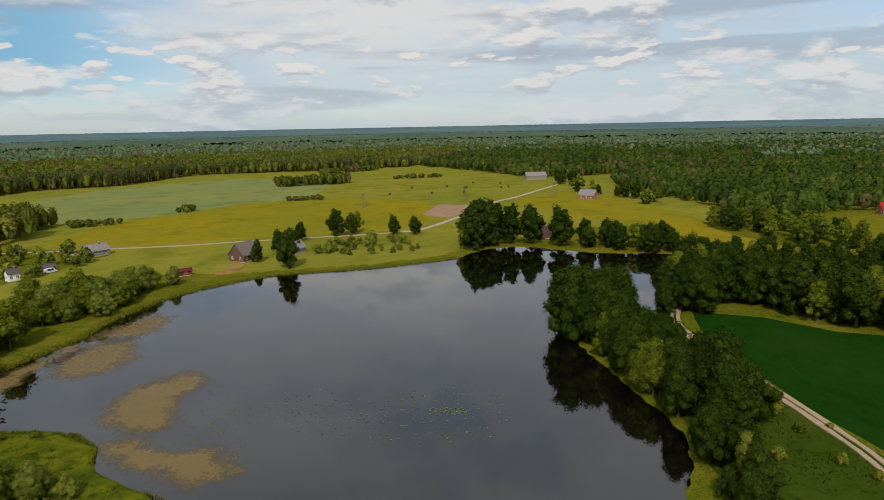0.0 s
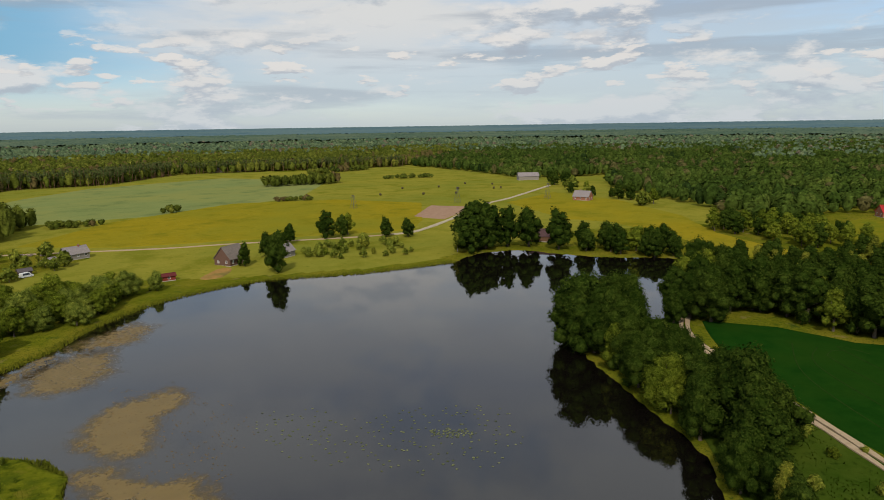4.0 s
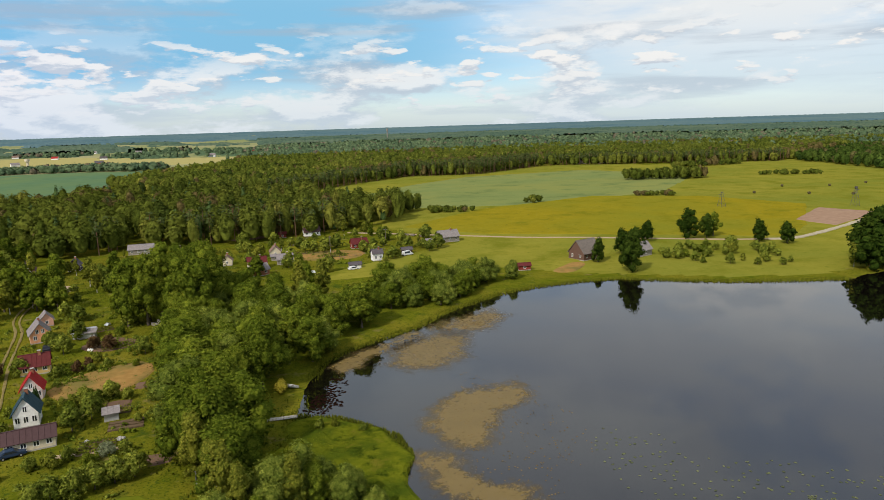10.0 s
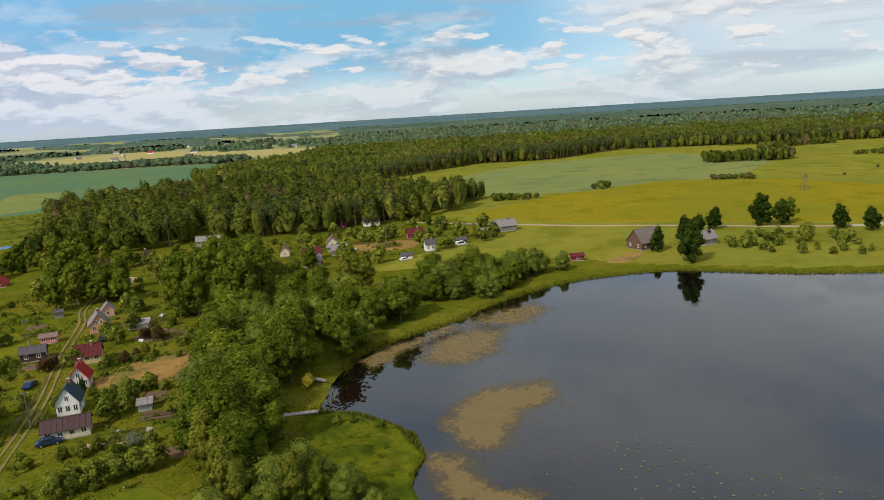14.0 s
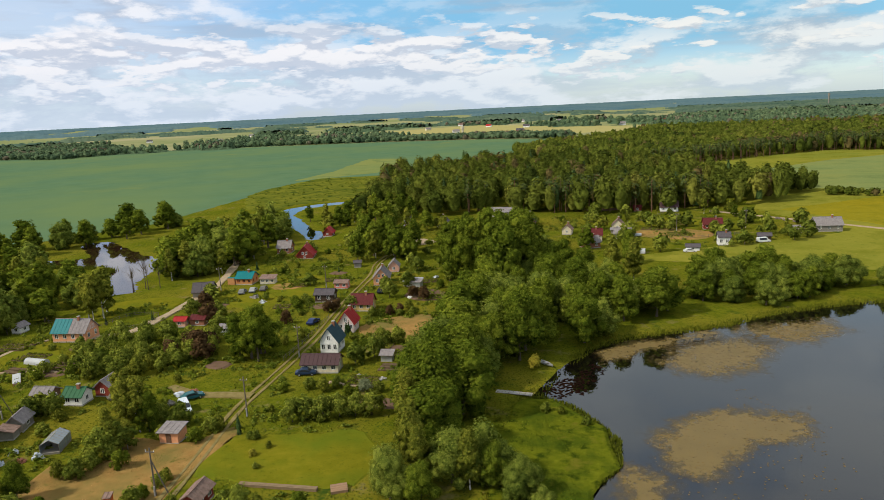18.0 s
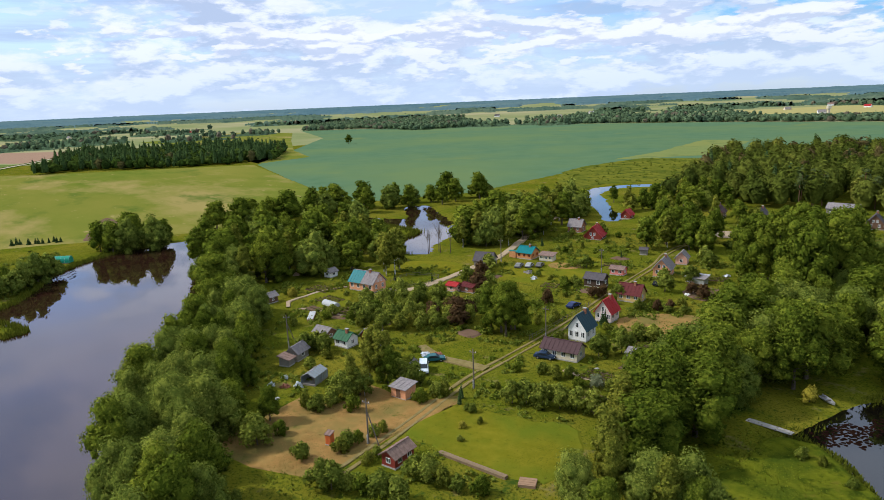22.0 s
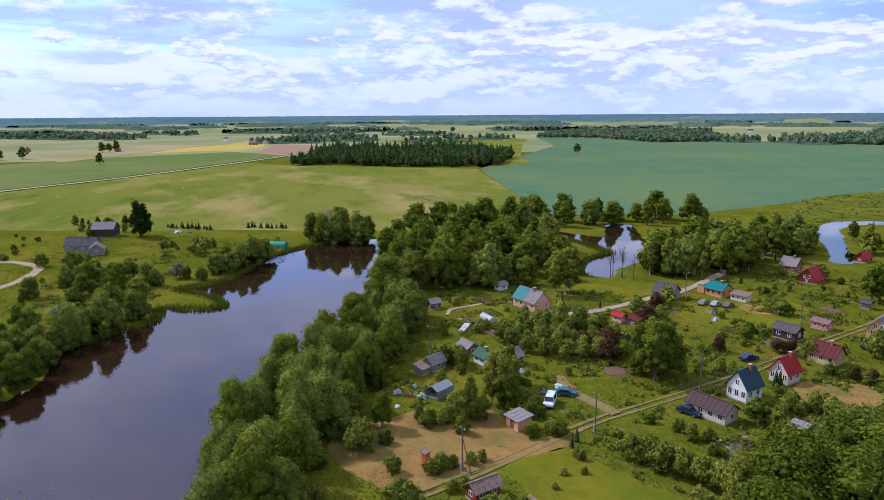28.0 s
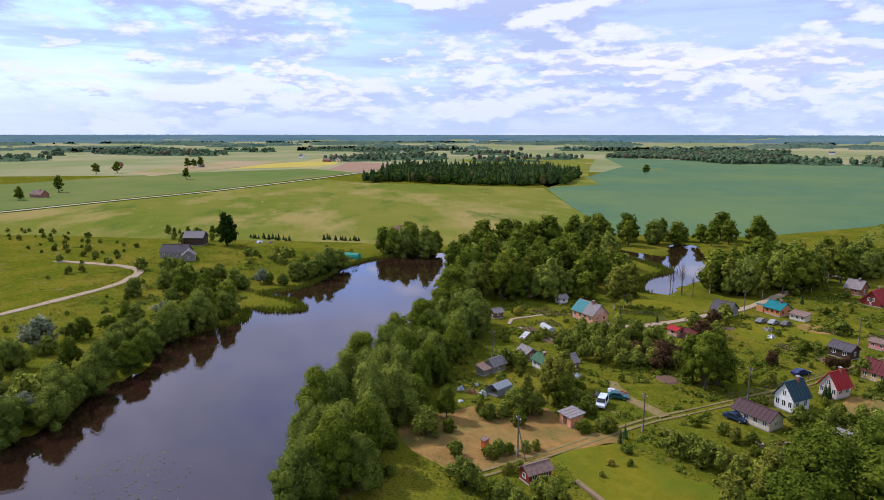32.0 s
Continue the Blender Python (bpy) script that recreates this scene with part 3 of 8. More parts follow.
patch("field_mid", [(-610, 236), (-640, 300), (-760, 330), (-1000, 420), (-1300, 540), (-1500, 500), (-1300, 250), (-1040, 290), (-760, 322)], HAY, "light green field behind the spruce wood", 0.27)
patch("field_far_strip", [(-1098, 1230), (-942, 1465), (-823, 1787), (-333, 1425), (-190, 1375), (-274, 1176), (-580, 1083)], BUFF, "pale strips of far farmland", 0.51, 40)
patch("field_pale", [(-17, 518), (30, 600), (88, 665), (218, 699), (287, 590), (203, 467), (101, 422), (15, 430)], PALE, "pale grey-green crop field", 0.21)
patch("field_ochre", [(9, 350), (60, 410), (146, 455), (212, 429), (246, 369), (200, 300), (175, 272), (120, 292), (46, 318)], OCHRE, "golden flowering meadow", 0.25)
patch("field_tilled", [(204, 314), (210, 293), (259, 326), (242, 351)], SOIL, "small rectangle of bare reddish soil", 0.29, 6, 0.6)
patch("field_crop", [(146, 88), (131, 73), (116, 50), (105, 31), (97, 12), (92, -10), (170, -30), (190, 20), (168, 40), (158, 55), (156, 73)], CROP, "deep green field of young crop", 0.25, 6, 0.4)
patch("field_meadow", [(361, 358), (356, 292), (320, 216), (280, 169), (266, 138), (258, 111), (241, 105), (237, 128), (252, 167), (272, 224), (262, 248), (290, 330)], OCHRE, "golden meadow between the woods", 0.23, 6, 1.0)
patch("field_lawn", [(322, 148), (376, 145), (374, 120), (317, 98), (308, 115)], LAWN, "mown lawn round a farmhouse", 0.25)
DRY_PLOT = [(-76, 48), (-79, 53), (-82, 60), (-84, 65), (-77, 68), (-80, 77), (-74, 78), (-69, 80), (-67, 87), (-64, 86), (-62, 75), (-59, 63), (-57, 56), (-62, 52), (-70, 48)]
LAWN_PLOT = [(-60, 74), (-63, 80), (-63, 86), (-57, 88), (-51, 91), (-44, 94), (-37, 88), (-36, 82), (-40, 78), (-52, 74)]
patch("plot_dry", DRY_PLOT, DRY, "dry straw-coloured mown plot", 0.21, 3, 0.7)
patch("plot_lawn", LAWN_PLOT, LAWN, "bright yellow-green lawn plot", 0.21, 2, 1.3)
patch("plot_garden", [(-77, 141), (-75, 149), (-64, 157), (-59, 150), (-62, 139), (-70, 134)], DRY, "dry bare vegetable plot", 0.21, 3, 0.4)
patch("marsh_reeds", [(-24, 117), (-16, 116), (-9, 111), (-6, 106), (-4, 100), (-5, 92), (0, 76), (-6, 70), (-16, 84), (-22, 98)], REEDS, "bright green reed bed at the lake edge", 0.25, 3, 0.8)
patch("field_marsh", [(-268, 300), (-316, 348), (-332, 388), (-338, 456), (-295, 481), (-250, 417), (-226, 378), (-206, 358), (-230, 352), (-252, 322), (-246, 296)], TUSSOCK, "tussocky yellow-green river meadow", 0.31, 6, 2)
patch("field_tongue", [(-338, 456), (-350, 436), (-366, 510), (-420, 650), (-366, 648), (-312, 503)], PALE, "yellowish weedy tongue running into the cereal", 0.27, 12, 3)
patch("bank_soil", [(-290, 52), (-318, 58), (-352, 68), (-332, 71), (-304, 63), (-287, 57)], SOIL_DARK, "bare brown strip leading to the bank", 0.33, 3, 0.8)

ribbon("road_verge", [(-380, -244), (-435, -206), (-524, -146), (-636, -70), (-885, 56), (-1100, 130), (-1563, 205)], 13, DARK_GRASS, "dark grassy ditch edge along the country road", 0.36, category="verge", wobble=0.12)
ribbon("road", [(-380, -244), (-435, -206), (-524, -146), (-636, -70), (-885, 56), (-1100, 130), (-1563, 205)], 5.5, ROADM, "pale gravel country road between fields", 0.4, wobble=0.03)
ribbon("track", [(-150, -77), (-162, -69), (-182, -57), (-207, -44), (-227, -42), (-236, -46), (-245, -56), (-258, -84)], 3.2, TRACK, "curving sandy farm track", 0.34)
ribbon("track", [(-20, 340), (44, 309), (66, 299), (92, 291), (140, 272), (160, 267)], 1.8, TRACK, "sandy lane across the meadow", 0.36)
ribbon("track", [(160, 267), (176, 268), (217, 293), (274, 333), (313, 351), (400, 400)], 2.8, ROADM, "pale gravel lane past a bare field", 0.40)
# darker sheet laid over the grass for the cloud shade on this side
patch("east_verge", [(66, 10), (72, 30), (90, 52), (108, 78), (124, 96), (142, 94), (130, 78), (114, 52), (103, 32), (95, 12), (90, -12)], DARK_GRASS, "grass between trees and track, darkened as under cloud", 0.21, 3, 0.3)
for k in range(4):
    ribbon("tramline", [(100 + 9 * k, 8 + 3 * k), (112 + 9 * k, 30 + 2 * k), (128 + 8 * k, 52 + 1.5 * k), (146 + 2 * k, 64 - 5 * k)], 0.28, CROP_TRACK, "thin wheel track through the young crop", 0.27, wobble=0.05)
for off in (-0.85, 0.85):
    ribbon("wheel_rut", [(x + 0.83 * off, y - 0.55 * off) for x, y in ((85, -5), (91, 13), (97, 22), (104, 34), (110, 45), (120, 62), (130, 80), (141, 90), (156, 98), (190, 112))], 1.05, TRACK, "sandy wheel rut of a track along the field", 0.42, wobble=0.16)
ribbon("track", plots([(-140, 113), (-135, 119), (-138, 133), (-142, 144), (-150, 164), (-171, 195), (-184, 213), (-190, 232)]), 2.6, TRACK, "sandy lane between the cottages", 0.34)
for off in (-0.85, 0.85):
    ribbon("wheel_rut", plots([(-58 + off, 58), (-60 + off, 64), (-66 + off, 78), (-74 + off, 95), (-78 + off, 108), (-82 + off, 121), (-87 + off, 136), (-97 + off, 161), (-106 + off, 187), (-113 + off, 201), (-117 + off, 216), (-120 + off, 240)]), 0.6, RUT, "worn wheel rut of a grassy lane", 0.25, wobble=0.2)
ribbon("track", plots([(-76, 101), (-82, 99), (-88, 97), (-95, 98)]), 2.2, RUT, "worn earth drive beside parked cars", 0.32)

# ---- trees ----
def card_points(centres, normals, sizes, spin, ragged):
    """Three-cornered leaf clumps: centres, facing normals, half sizes; numpy arrays."""
    n = len(centres)
    normals = normals / (np.linalg.norm(normals, axis=1, keepdims=True) + 1e-9)
    ref = np.where(np.abs(normals[:, 2:3]) < 0.9, np.array([[0, 0, 1.0]]), np.array([[1.0, 0, 0]]))
    u = np.cross(normals, ref)
    u /= np.linalg.norm(u, axis=1, keepdims=True)
    v = np.cross(normals, u)
    c, s = np.cos(spin)[:, None], np.sin(spin)[:, None]
    u, v = u * c + v * s, v * c - u * s
    out = np.empty((n, 3, 3))
    for k, (a, b) in enumerate(((-1.15, -0.75), (1.2, -0.55), (-0.05, 1.3))):
        r = sizes[:, None] * (1 + ragged[:, k:k + 1])
        out[:, k] = centres + u * a * r + v * b * r + normals * (0.2 * sizes[:, None] * (1 if k % 2 else -1))
    return out


def ico_faces():
    bm = bmesh.new()
    bmesh.ops.create_icosphere(bm, subdivisions=1, radius=1.0)
    out = np.array([[v.co[:] for v in f.verts] for f in bm.faces])
    bm.free()
    return out


ICO = ico_faces()


def crown_mesh(name, blobs, count, size, mat, gen, core=0.80):
    """A crown of many small leaf clumps set over overlapping lobes."""
    blobs = np.array(blobs, float)
    area = (blobs[:, 3] * blobs[:, 4] + blobs[:, 4] * blobs[:, 5] + blobs[:, 3] * blobs[:, 5])
    pick = gen.choice(len(blobs), count, p=area / area.sum())
    d = gen.normal(size=(count, 3))
    d /= np.linalg.norm(d, axis=1, keepdims=True)
    low = (d[:, 2] < -0.35) & (gen.random(count) < 0.6)
    d[low, 2] *= -1
    reach = 1.0 - 0.38 * gen.random(count) ** 2.2 + 0.30 * gen.random(count) ** 3
    b = blobs[pick]
    pos = b[:, :3] + d * b[:, 3:] * reach[:, None]
    pos[:, 2] = np.maximum(pos[:, 2], 0.15)
    nrm = d + 0.38 * gen.normal(size=(count, 3)) + np.array([0, 0, 0.35])
    sz = size * (0.55 + 0.75 * gen.random(count))
    pts = card_points(pos, nrm, sz, gen.random(count) * 6.28, 0.35 * gen.normal(size=(count, 3)))
    whole = pos - np.array([0, 0, blobs[0, 2]])
    whole /= np.linalg.norm(whole, axis=1, keepdims=True) + 1e-9
    soft = 0.80 * d + 0.70 * whole + 0.30 * gen.normal(size=(count, 3)) + np.array([0, 0, 0.20])
    # the shaded mass of leaves inside each lobe
    balls = blobs[:, None, None, :3] + ICO[None] * blobs[:, None, None, 3:] * (core + 0.08 * gen.normal(size=(len(blobs), 1, 1, 1)))
    balls[..., 2] = np.maximum(balls[..., 2], 0.1)
    facing = np.broadcast_to(ICO[None], (len(blobs), 20, 3, 3)).reshape(-1, 3, 3) + np.array([0, 0, 0.15])
    return cards_mesh(name, np.concatenate([pts, balls.reshape(-1, 3, 3)]), count + 20 * len(blobs), mat, 3, np.concatenate([np.repeat(soft[:, None], 3, 1), facing]))


def trunk_mesh(name, h, r, tips, mat, gen):
    """A tapered trunk with limbs that reach towards the given tips."""
    verts, faces = [], []

    def limb(path, radii, sides=6):
        base = len(verts)
        for p, rad in zip(path, radii):
            for k in range(sides):
                a = 2 * math.pi * k / sides
                verts.append((p[0] + rad * math.cos(a), p[1] + rad * math.sin(a), p[2]))
        for i in range(len(path) - 1):
            for k in range(sides):
                j = (k + 1) % sides
                faces.append((base + i * sides + k, base + i * sides + j, base + (i + 1) * sides + j, base + (i + 1) * sides + k))

    bend = gen.normal(size=(6, 2)) * r * 0.7
    path = [(bend[k][0] * k / 5, bend[k][1] * k / 5, h * k / 5 - (0.5 if k == 0 else 0)) for k in range(6)]
    limb(path, [r * (1.35 if k == 0 else 1 - 0.17 * k) for k in range(6)], 8)
    for tip in tips:
        z0 = max(0.22 * h, min(0.8 * h, tip[2] * 0.62))
        mid = (tip[0] * 0.45, tip[1] * 0.45, z0 + (tip[2] - z0) * 0.4)
        limb([(0, 0, z0), mid, tuple(tip)], [r * 0.5, r * 0.32, r * 0.1], 5)
    return mesh(name, verts, faces, mat, True)


def lobes(h, low, radius, count, gen, taper=0.3, size=0.5):
    """Lobes of an uneven crown between the heights low and h."""
    out = [(0, 0, (h + low) / 2, radius * 0.58, radius * 0.58, (h - low) * 0.42)]
    for k in range(count):
        f = (k + 0.5) / count
        z = low + (h - low) * min(0.94, 0.12 + 0.80 * f + 0.07 * gen.normal())
        wide = radius * (1 - taper * f * f) * (0.75 if f < 0.15 else 1.0)
        a = k * 2.4 + gen.random() * 0.9
        reach = wide * (0.42 + 0.52 * gen.random()) * (1 - 0.55 * max(0, f - 0.6) / 0.4)
        r = radius * size * (0.50 + 0.85 * gen.random())
        out.append((reach * math.cos(a), reach * math.sin(a), z, r, r, r * (0.85 + 0.5 * gen.random())))
    return out


# kind: height, crown base, radius, lobes, taper, lobe size, leaf material, bark, trunk radius, label
KINDS = {
    "willow": (10.0, 0.4, 4.6, 30, 0.45, 0.34, "LEAF_PALE", "BARK", 0.28, "rounded grey-green willow leaning over the bank"),
    "alder": (12.0, 0.8, 4.2, 30, 0.5, 0.33, "LEAF", "BARK", 0.26, "dense green alder tree"),
    "tall": (17.0, 2.6, 4.8, 38, 0.5, 0.31, "LEAF", "BARK", 0.38, "tall broad-leaved tree with a dense crown"),
    "dark": (13.0, 0.8, 4.6, 30, 0.4, 0.34, "LEAF_DARK", "BARK", 0.34, "dark green full-crowned lime tree, deepened as under cloud"),
    "birch": (13.0, 2.2, 2.7, 24, 0.7, 0.34, "LEAF_BIRCH", "BIRCH_BARK", 0.16, "slender birch with a white trunk"),
    "fruit": (4.2, 0.6, 2.3, 16, 0.6, 0.30, "LEAF_FRUIT", "BARK", 0.10, "small green fruit tree in the garden"),
    "copper": (3.8, 0.5, 2.0, 14, 0.4, 0.38, "LEAF_RED", "BARK", 0.09, "dark copper-leaved ornamental tree"),
    "golden": (2.6, 0.1, 1.7, 12, 0.4, 0.38, "LEAF_GOLD", "BARK", 0.08, "yellow-leaved shrub in the garden"),
    "silver": (5.5, 0.4, 3.2, 18, 0.5, 0.32, "LEAF_GREY", "BARK", 0.15, "silver-grey willow shrub on the bank"),
}
LEAVES = {"LEAF": LEAF, "LEAF_PALE": LEAF_PALE, "LEAF_DARK": LEAF_DARK, "LEAF_BIRCH": LEAF_BIRCH, "LEAF_GREY": LEAF_GREY, "LEAF_RED": LEAF_RED, "LEAF_GOLD": LEAF_GOLD, "LEAF_FRUIT": LEAF_FRUIT, "BARK": BARK, "BIRCH_BARK": BIRCH_BARK}
GROUPS = {"willow": "willows", "alder": "alders", "tall": "tall trees", "dark": "lime trees", "birch": "birches", "fruit": "fruit trees", "copper": "copper trees", "silver": "silver shrubs", "spruce": "spruces", "golden": "yellow shrubs", "bush": "bushes"}
TREE_CACHE = {}


def tree_meshes(kind, variant, fine):
    key = kind, variant, fine
    if key not in TREE_CACHE:
        gen = np.random.default_rng(abs(hash_of(kind)) + variant * 13)
        if kind == "spruce":
            h = 13.0
            n = 900 if fine else 400
            z = 0.6 + (h - 0.6) * (1 - np.sqrt(gen.random(n)))
            tier = 0.75 + 0.35 * ((z * 1.1) % 1.0)
            r = 2.5 * (1 - z / (h + 0.3)) * tier * (0.45 + 0.55 * gen.random(n))
            a = gen.random(n) * 6.283
            pos = np.stack([r * np.cos(a), r * np.sin(a), z], 1)
            nrm = np.stack([np.cos(a) * 0.7, np.sin(a) * 0.7, np.full(n, 0.8)], 1) + 0.35 * gen.normal(size=(n, 3))
            sz = (0.42 if fine else 0.62) * (0.5 + 0.7 * gen.random(n)) * (1.1 - 0.5 * z / h)
            crown = cards_mesh("crown", card_points(pos, nrm, sz, gen.random(n) * 6.28, 0.3 * gen.normal(size=(n, 3))), n, NEEDLE, 3, nrm + 0.2 * gen.normal(size=(n, 3)))
            TREE_CACHE[key] = trunk_mesh("trunk", h * 0.96, 0.2, [], BARK, gen), crown, h
        elif kind == "bush":
            crown = crown_mesh("bush", lobes(2.4, 0.1, 1.9, 13, gen, 0.7, 0.30), (240, 640, 1100)[fine], (0.30, 0.17, 0.13)[fine], (LEAF, LEAF_FRUIT, LEAF_BIRCH, LEAF_FRUIT)[variant], gen, 0.55)
            TREE_CACHE[key] = None, crown, 2.4
        else:
            h, low, radius, count, taper, size, leaf, bark, r, _ = KINDS[kind]
            shape = lobes(h, low, radius, count, gen, taper, size)
            n = {"fruit": 1500, "copper": 1400, "golden": 1000, "silver": 1600, "birch": 3400, "willow": 10400}.get(kind, 7200)
            s = {"fruit": 0.16, "copper": 0.16, "golden": 0.15, "silver": 0.18, "birch": 0.17, "willow": 0.132}.get(kind, 0.165)
            if fine < 2:
                n, s = (int(n * 0.55), s * 1.3) if fine else (int(n * 0.15), s * 2.3)
            TREE_CACHE[key] = trunk_mesh("trunk", h * 0.9, r, [b[:3] for b in shape[1::3]], LEAVES[bark], gen), crown_mesh("crown", shape, n, s, LEAVES[leaf], gen, 0.6 if kind in ("fruit", "copper", "golden", "silver") else 0.80), h
    return TREE_CACHE[key]


def hash_of(word):
    return sum((k + 3) * ord(c) for k, c in enumerate(word))


COUNTS = {}


def plant(kind, x, y, h=None, wide=1.0, label=""):
    COUNTS[kind] = COUNTS.get(kind, 0) + 1
    away = min(math.hypot(x - px, y - py) for px, py in ((-15, -20), (12, 4), (28, 36), (40, 40)))
    fine = 2 if away < 120 else 1 if away < 195 else 0
    trunk, crown, natural = tree_meshes(kind, COUNTS[kind] % 4, fine)
    s = (h or natural * rnd.uniform(0.85, 1.12)) / natural
    m = pose(x, y, max(height(x, y), WATER_Z) - 0.05, 0, 0, rnd.uniform(0, 360)) @ Matrix.Diagonal((s * wide * rnd.uniform(0.86, 1.16), s * wide * rnd.uniform(0.86, 1.16), s, 1))
    if kind == "bush":
        m = m @ Matrix.Diagonal((0.72, 0.72, 0.84, 1))
        ob = new("bush", crown)
        ob.matrix_world = m
        return tagged(ob, label or "low rounded green bush", "bush", GROUPS[kind])
    names = {"tall": "tree", "dark": "lime_tree", "fruit": "fruit_tree", "copper": "copper_tree", "silver": "silver_shrub", "golden": "yellow_shrub", "birch": "birch_tree", "alder": "alder_tree", "willow": "willow_tree", "spruce": "spruce_tree"}
    ob = new(names[kind])
    ob.matrix_world = m
    for nm, me in (("trunk", trunk), ("crown", crown)):
        new(nm, me).parent = ob
    words = label or (KINDS[kind][9] if kind in KINDS else "dark pointed spruce tree")
    return tagged(ob, words, "tree", GROUPS[kind])


def scatter(poly, spacing, gen, jitter=0.42):
    p = np.array(poly, float)
    lo, hi = p.min(0), p.max(0)
    gx, gy = np.meshgrid(np.arange(lo[0], hi[0], spacing), np.arange(lo[1], hi[1], spacing))
    gx = gx + spacing * 0.5 * (np.arange(gx.shape[0]) % 2)[:, None]
    q = np.stack([gx.ravel(), gy.ravel()], 1)
    q = q + spacing * jitter * (gen.random(q.shape) * 2 - 1)
    return q[inside(q[:, 0], q[:, 1], p)]


MEADOW_EAST = [(361, 358), (356, 292), (320, 216), (280, 169), (266, 138), (258, 111), (241, 105), (237, 128), (252, 167), (272, 224), (262, 248), (290, 330)]


def grove(poly, spacing, kinds, lo, hi, seed, wide=1.0, keep=1.0, shore=-0.3):
    gen = np.random.default_rng(seed)
    q = scatter(poly, spacing, gen)
    q = q[~inside(q[:, 0], q[:, 1], MEADOW_EAST)]
    wet = lake_depth(q[:, 0], q[:, 1])
    for (x, y), d in zip(q, wet):
        if d > shore or gen.random() > keep:
            continue
        kind = kinds[int(gen.integers(len(kinds)))]
        plant(kind, x, y, gen.uniform(lo, hi) * (0.85 if kind == "willow" else 1), wide)


def tinted(me, tints):
    """Gives each loose corner of a mesh the tint of its tree."""
    layer = me.attributes.new("tint", "FLOAT", "POINT")
    layer.data.foreach_set("value", np.asarray(tints, np.float32))
    return me


def tree_tints(q, gen):
    """A tint for each tree: stands of one kind, and single trees that differ."""
    stand = 0.42 + 0.46 * rough_noise(q[:, 0] + 90, q[:, 1], 60.0) + 0.16 * rough_noise(q[:, 1], q[:, 0], 15.0)
    pine = 0.04 + 0.5 * np.clip(rough_noise(q[:, 0], q[:, 1] + 40, 150.0) * 3 - 1.2, 0, 1)
    return np.where(gen.random(len(q)) < pine, 1.0, np.clip(stand * 0.62 + 0.42 * gen.random(len(q)) - 0.04, 0.0, 0.92))


def woods(name, centres, heights, radii, k, mat, label, seed, cone=0.0, size=0.52, sides=6):
    """Far woodland: rounded or pointed crowns with k leafy clumps each, in one mesh."""
    gen = np.random.default_rng(seed)
    base = np.asarray(centres, float)
    heights, radii = np.asarray(heights), np.asarray(radii)
    n = len(base)
    tint = tree_tints(base, gen)
    tot = n * k
    d = gen.normal(size=(tot, 3))
    d /= np.linalg.norm(d, axis=1, keepdims=True)
    d[:, 2] = np.abs(d[:, 2]) * 1.15 - 0.25
    H, R = np.repeat(heights, k), np.repeat(radii, k)
    c = np.repeat(base, k, 0)
    zf = np.clip(0.55 + 0.45 * d[:, 2], 0.02, 1.0)
    reach = (1 - cone * zf) * (0.86 + 0.34 * gen.random(tot))
    pos = np.stack([c[:, 0] + d[:, 0] * R * reach, c[:, 1] + d[:, 1] * R * reach, H * zf * (0.94 + 0.12 * gen.random(tot)) + far_rise(c[:, 0], c[:, 1])], 1)
    nrm = d * [1, 1, 0.9] + 0.35 * gen.normal(size=(tot, 3)) + [0, 0, 0.6]
    sz = R * size * (0.6 + 0.7 * gen.random(tot)) * (1 - 0.45 * cone * zf)
    pts = card_points(pos, nrm, sz, gen.random(tot) * 6.28, 0.3 * gen.normal(size=(tot, 3)))
    soft = d * [1, 1, 0.9] + 0.30 * gen.normal(size=(tot, 3)) + [0, 0, 0.40]
    # the solid mass of each crown: uneven rings and a blunt top
    ringz = np.array([0.14, 0.38, 0.66, 0.86, 0.96])
    ringr = np.array([0.40, 0.80, 0.84, 0.56, 0.0]) * (1 - cone * np.array([-0.3, 0.22, 0.55, 0.78, 1.0]))
    a = np.arange(sides) * 2 * math.pi / sides + gen.random((n, 1, 1)) * 6.28
    r = ringr[None, :, None] * radii[:, None, None] * (1 + 0.14 * gen.normal(size=(n, 5, sides)))
    z = ringz[None, :, None] * heights[:, None, None] * (1 + 0.05 * gen.normal(size=(n, 5, sides))) * 0.95 + far_rise(base[:, 0], base[:, 1])[:, None, None]
    ring = np.stack([base[:, None, None, 0] + r * np.cos(a), base[:, None, None, 1] + r * np.sin(a), z], -1)
    ring[:, 4] = ring[:, 4].mean(1, keepdims=True)
    lean = np.stack([np.cos(a) * np.ones_like(r), np.sin(a) * np.ones_like(r), np.broadcast_to(np.array([-0.15, 0.1, 0.45, 1.3, 6.0])[None, :, None], r.shape)], -1)
    lean = lean + 0.22 * gen.normal(size=lean.shape)
    tris, soft2 = [], []
    for lo in range(4):
        for i in range(sides):
            j = (i + 1) % sides
            for corner in (((lo, i), (lo, j), (lo + 1, j)), ((lo, i), (lo + 1, j), (lo + 1, i))):
                if lo == 3 and corner[1][0] == 4:
                    continue
                tris.append(np.stack([ring[:, p, q] for p, q in corner], 1)), soft2.append(np.stack([lean[:, p, q] for p, q in corner], 1))
    per = len(tris)
    tris, soft2 = np.stack(tris, 1).reshape(-1, 3, 3), np.stack(soft2, 1).reshape(-1, 3, 3)
    allp, alln = np.concatenate([pts, tris]), np.concatenate([np.repeat(soft[:, None], 3, 1), soft2])
    me = tinted(cards_mesh(name, allp, len(allp), mat, 3, alln), np.concatenate([np.repeat(tint, 3 * k), np.repeat(tint, 3 * per)]))
    return tagged(new(name, me), label, "woodland", kind="stuff")


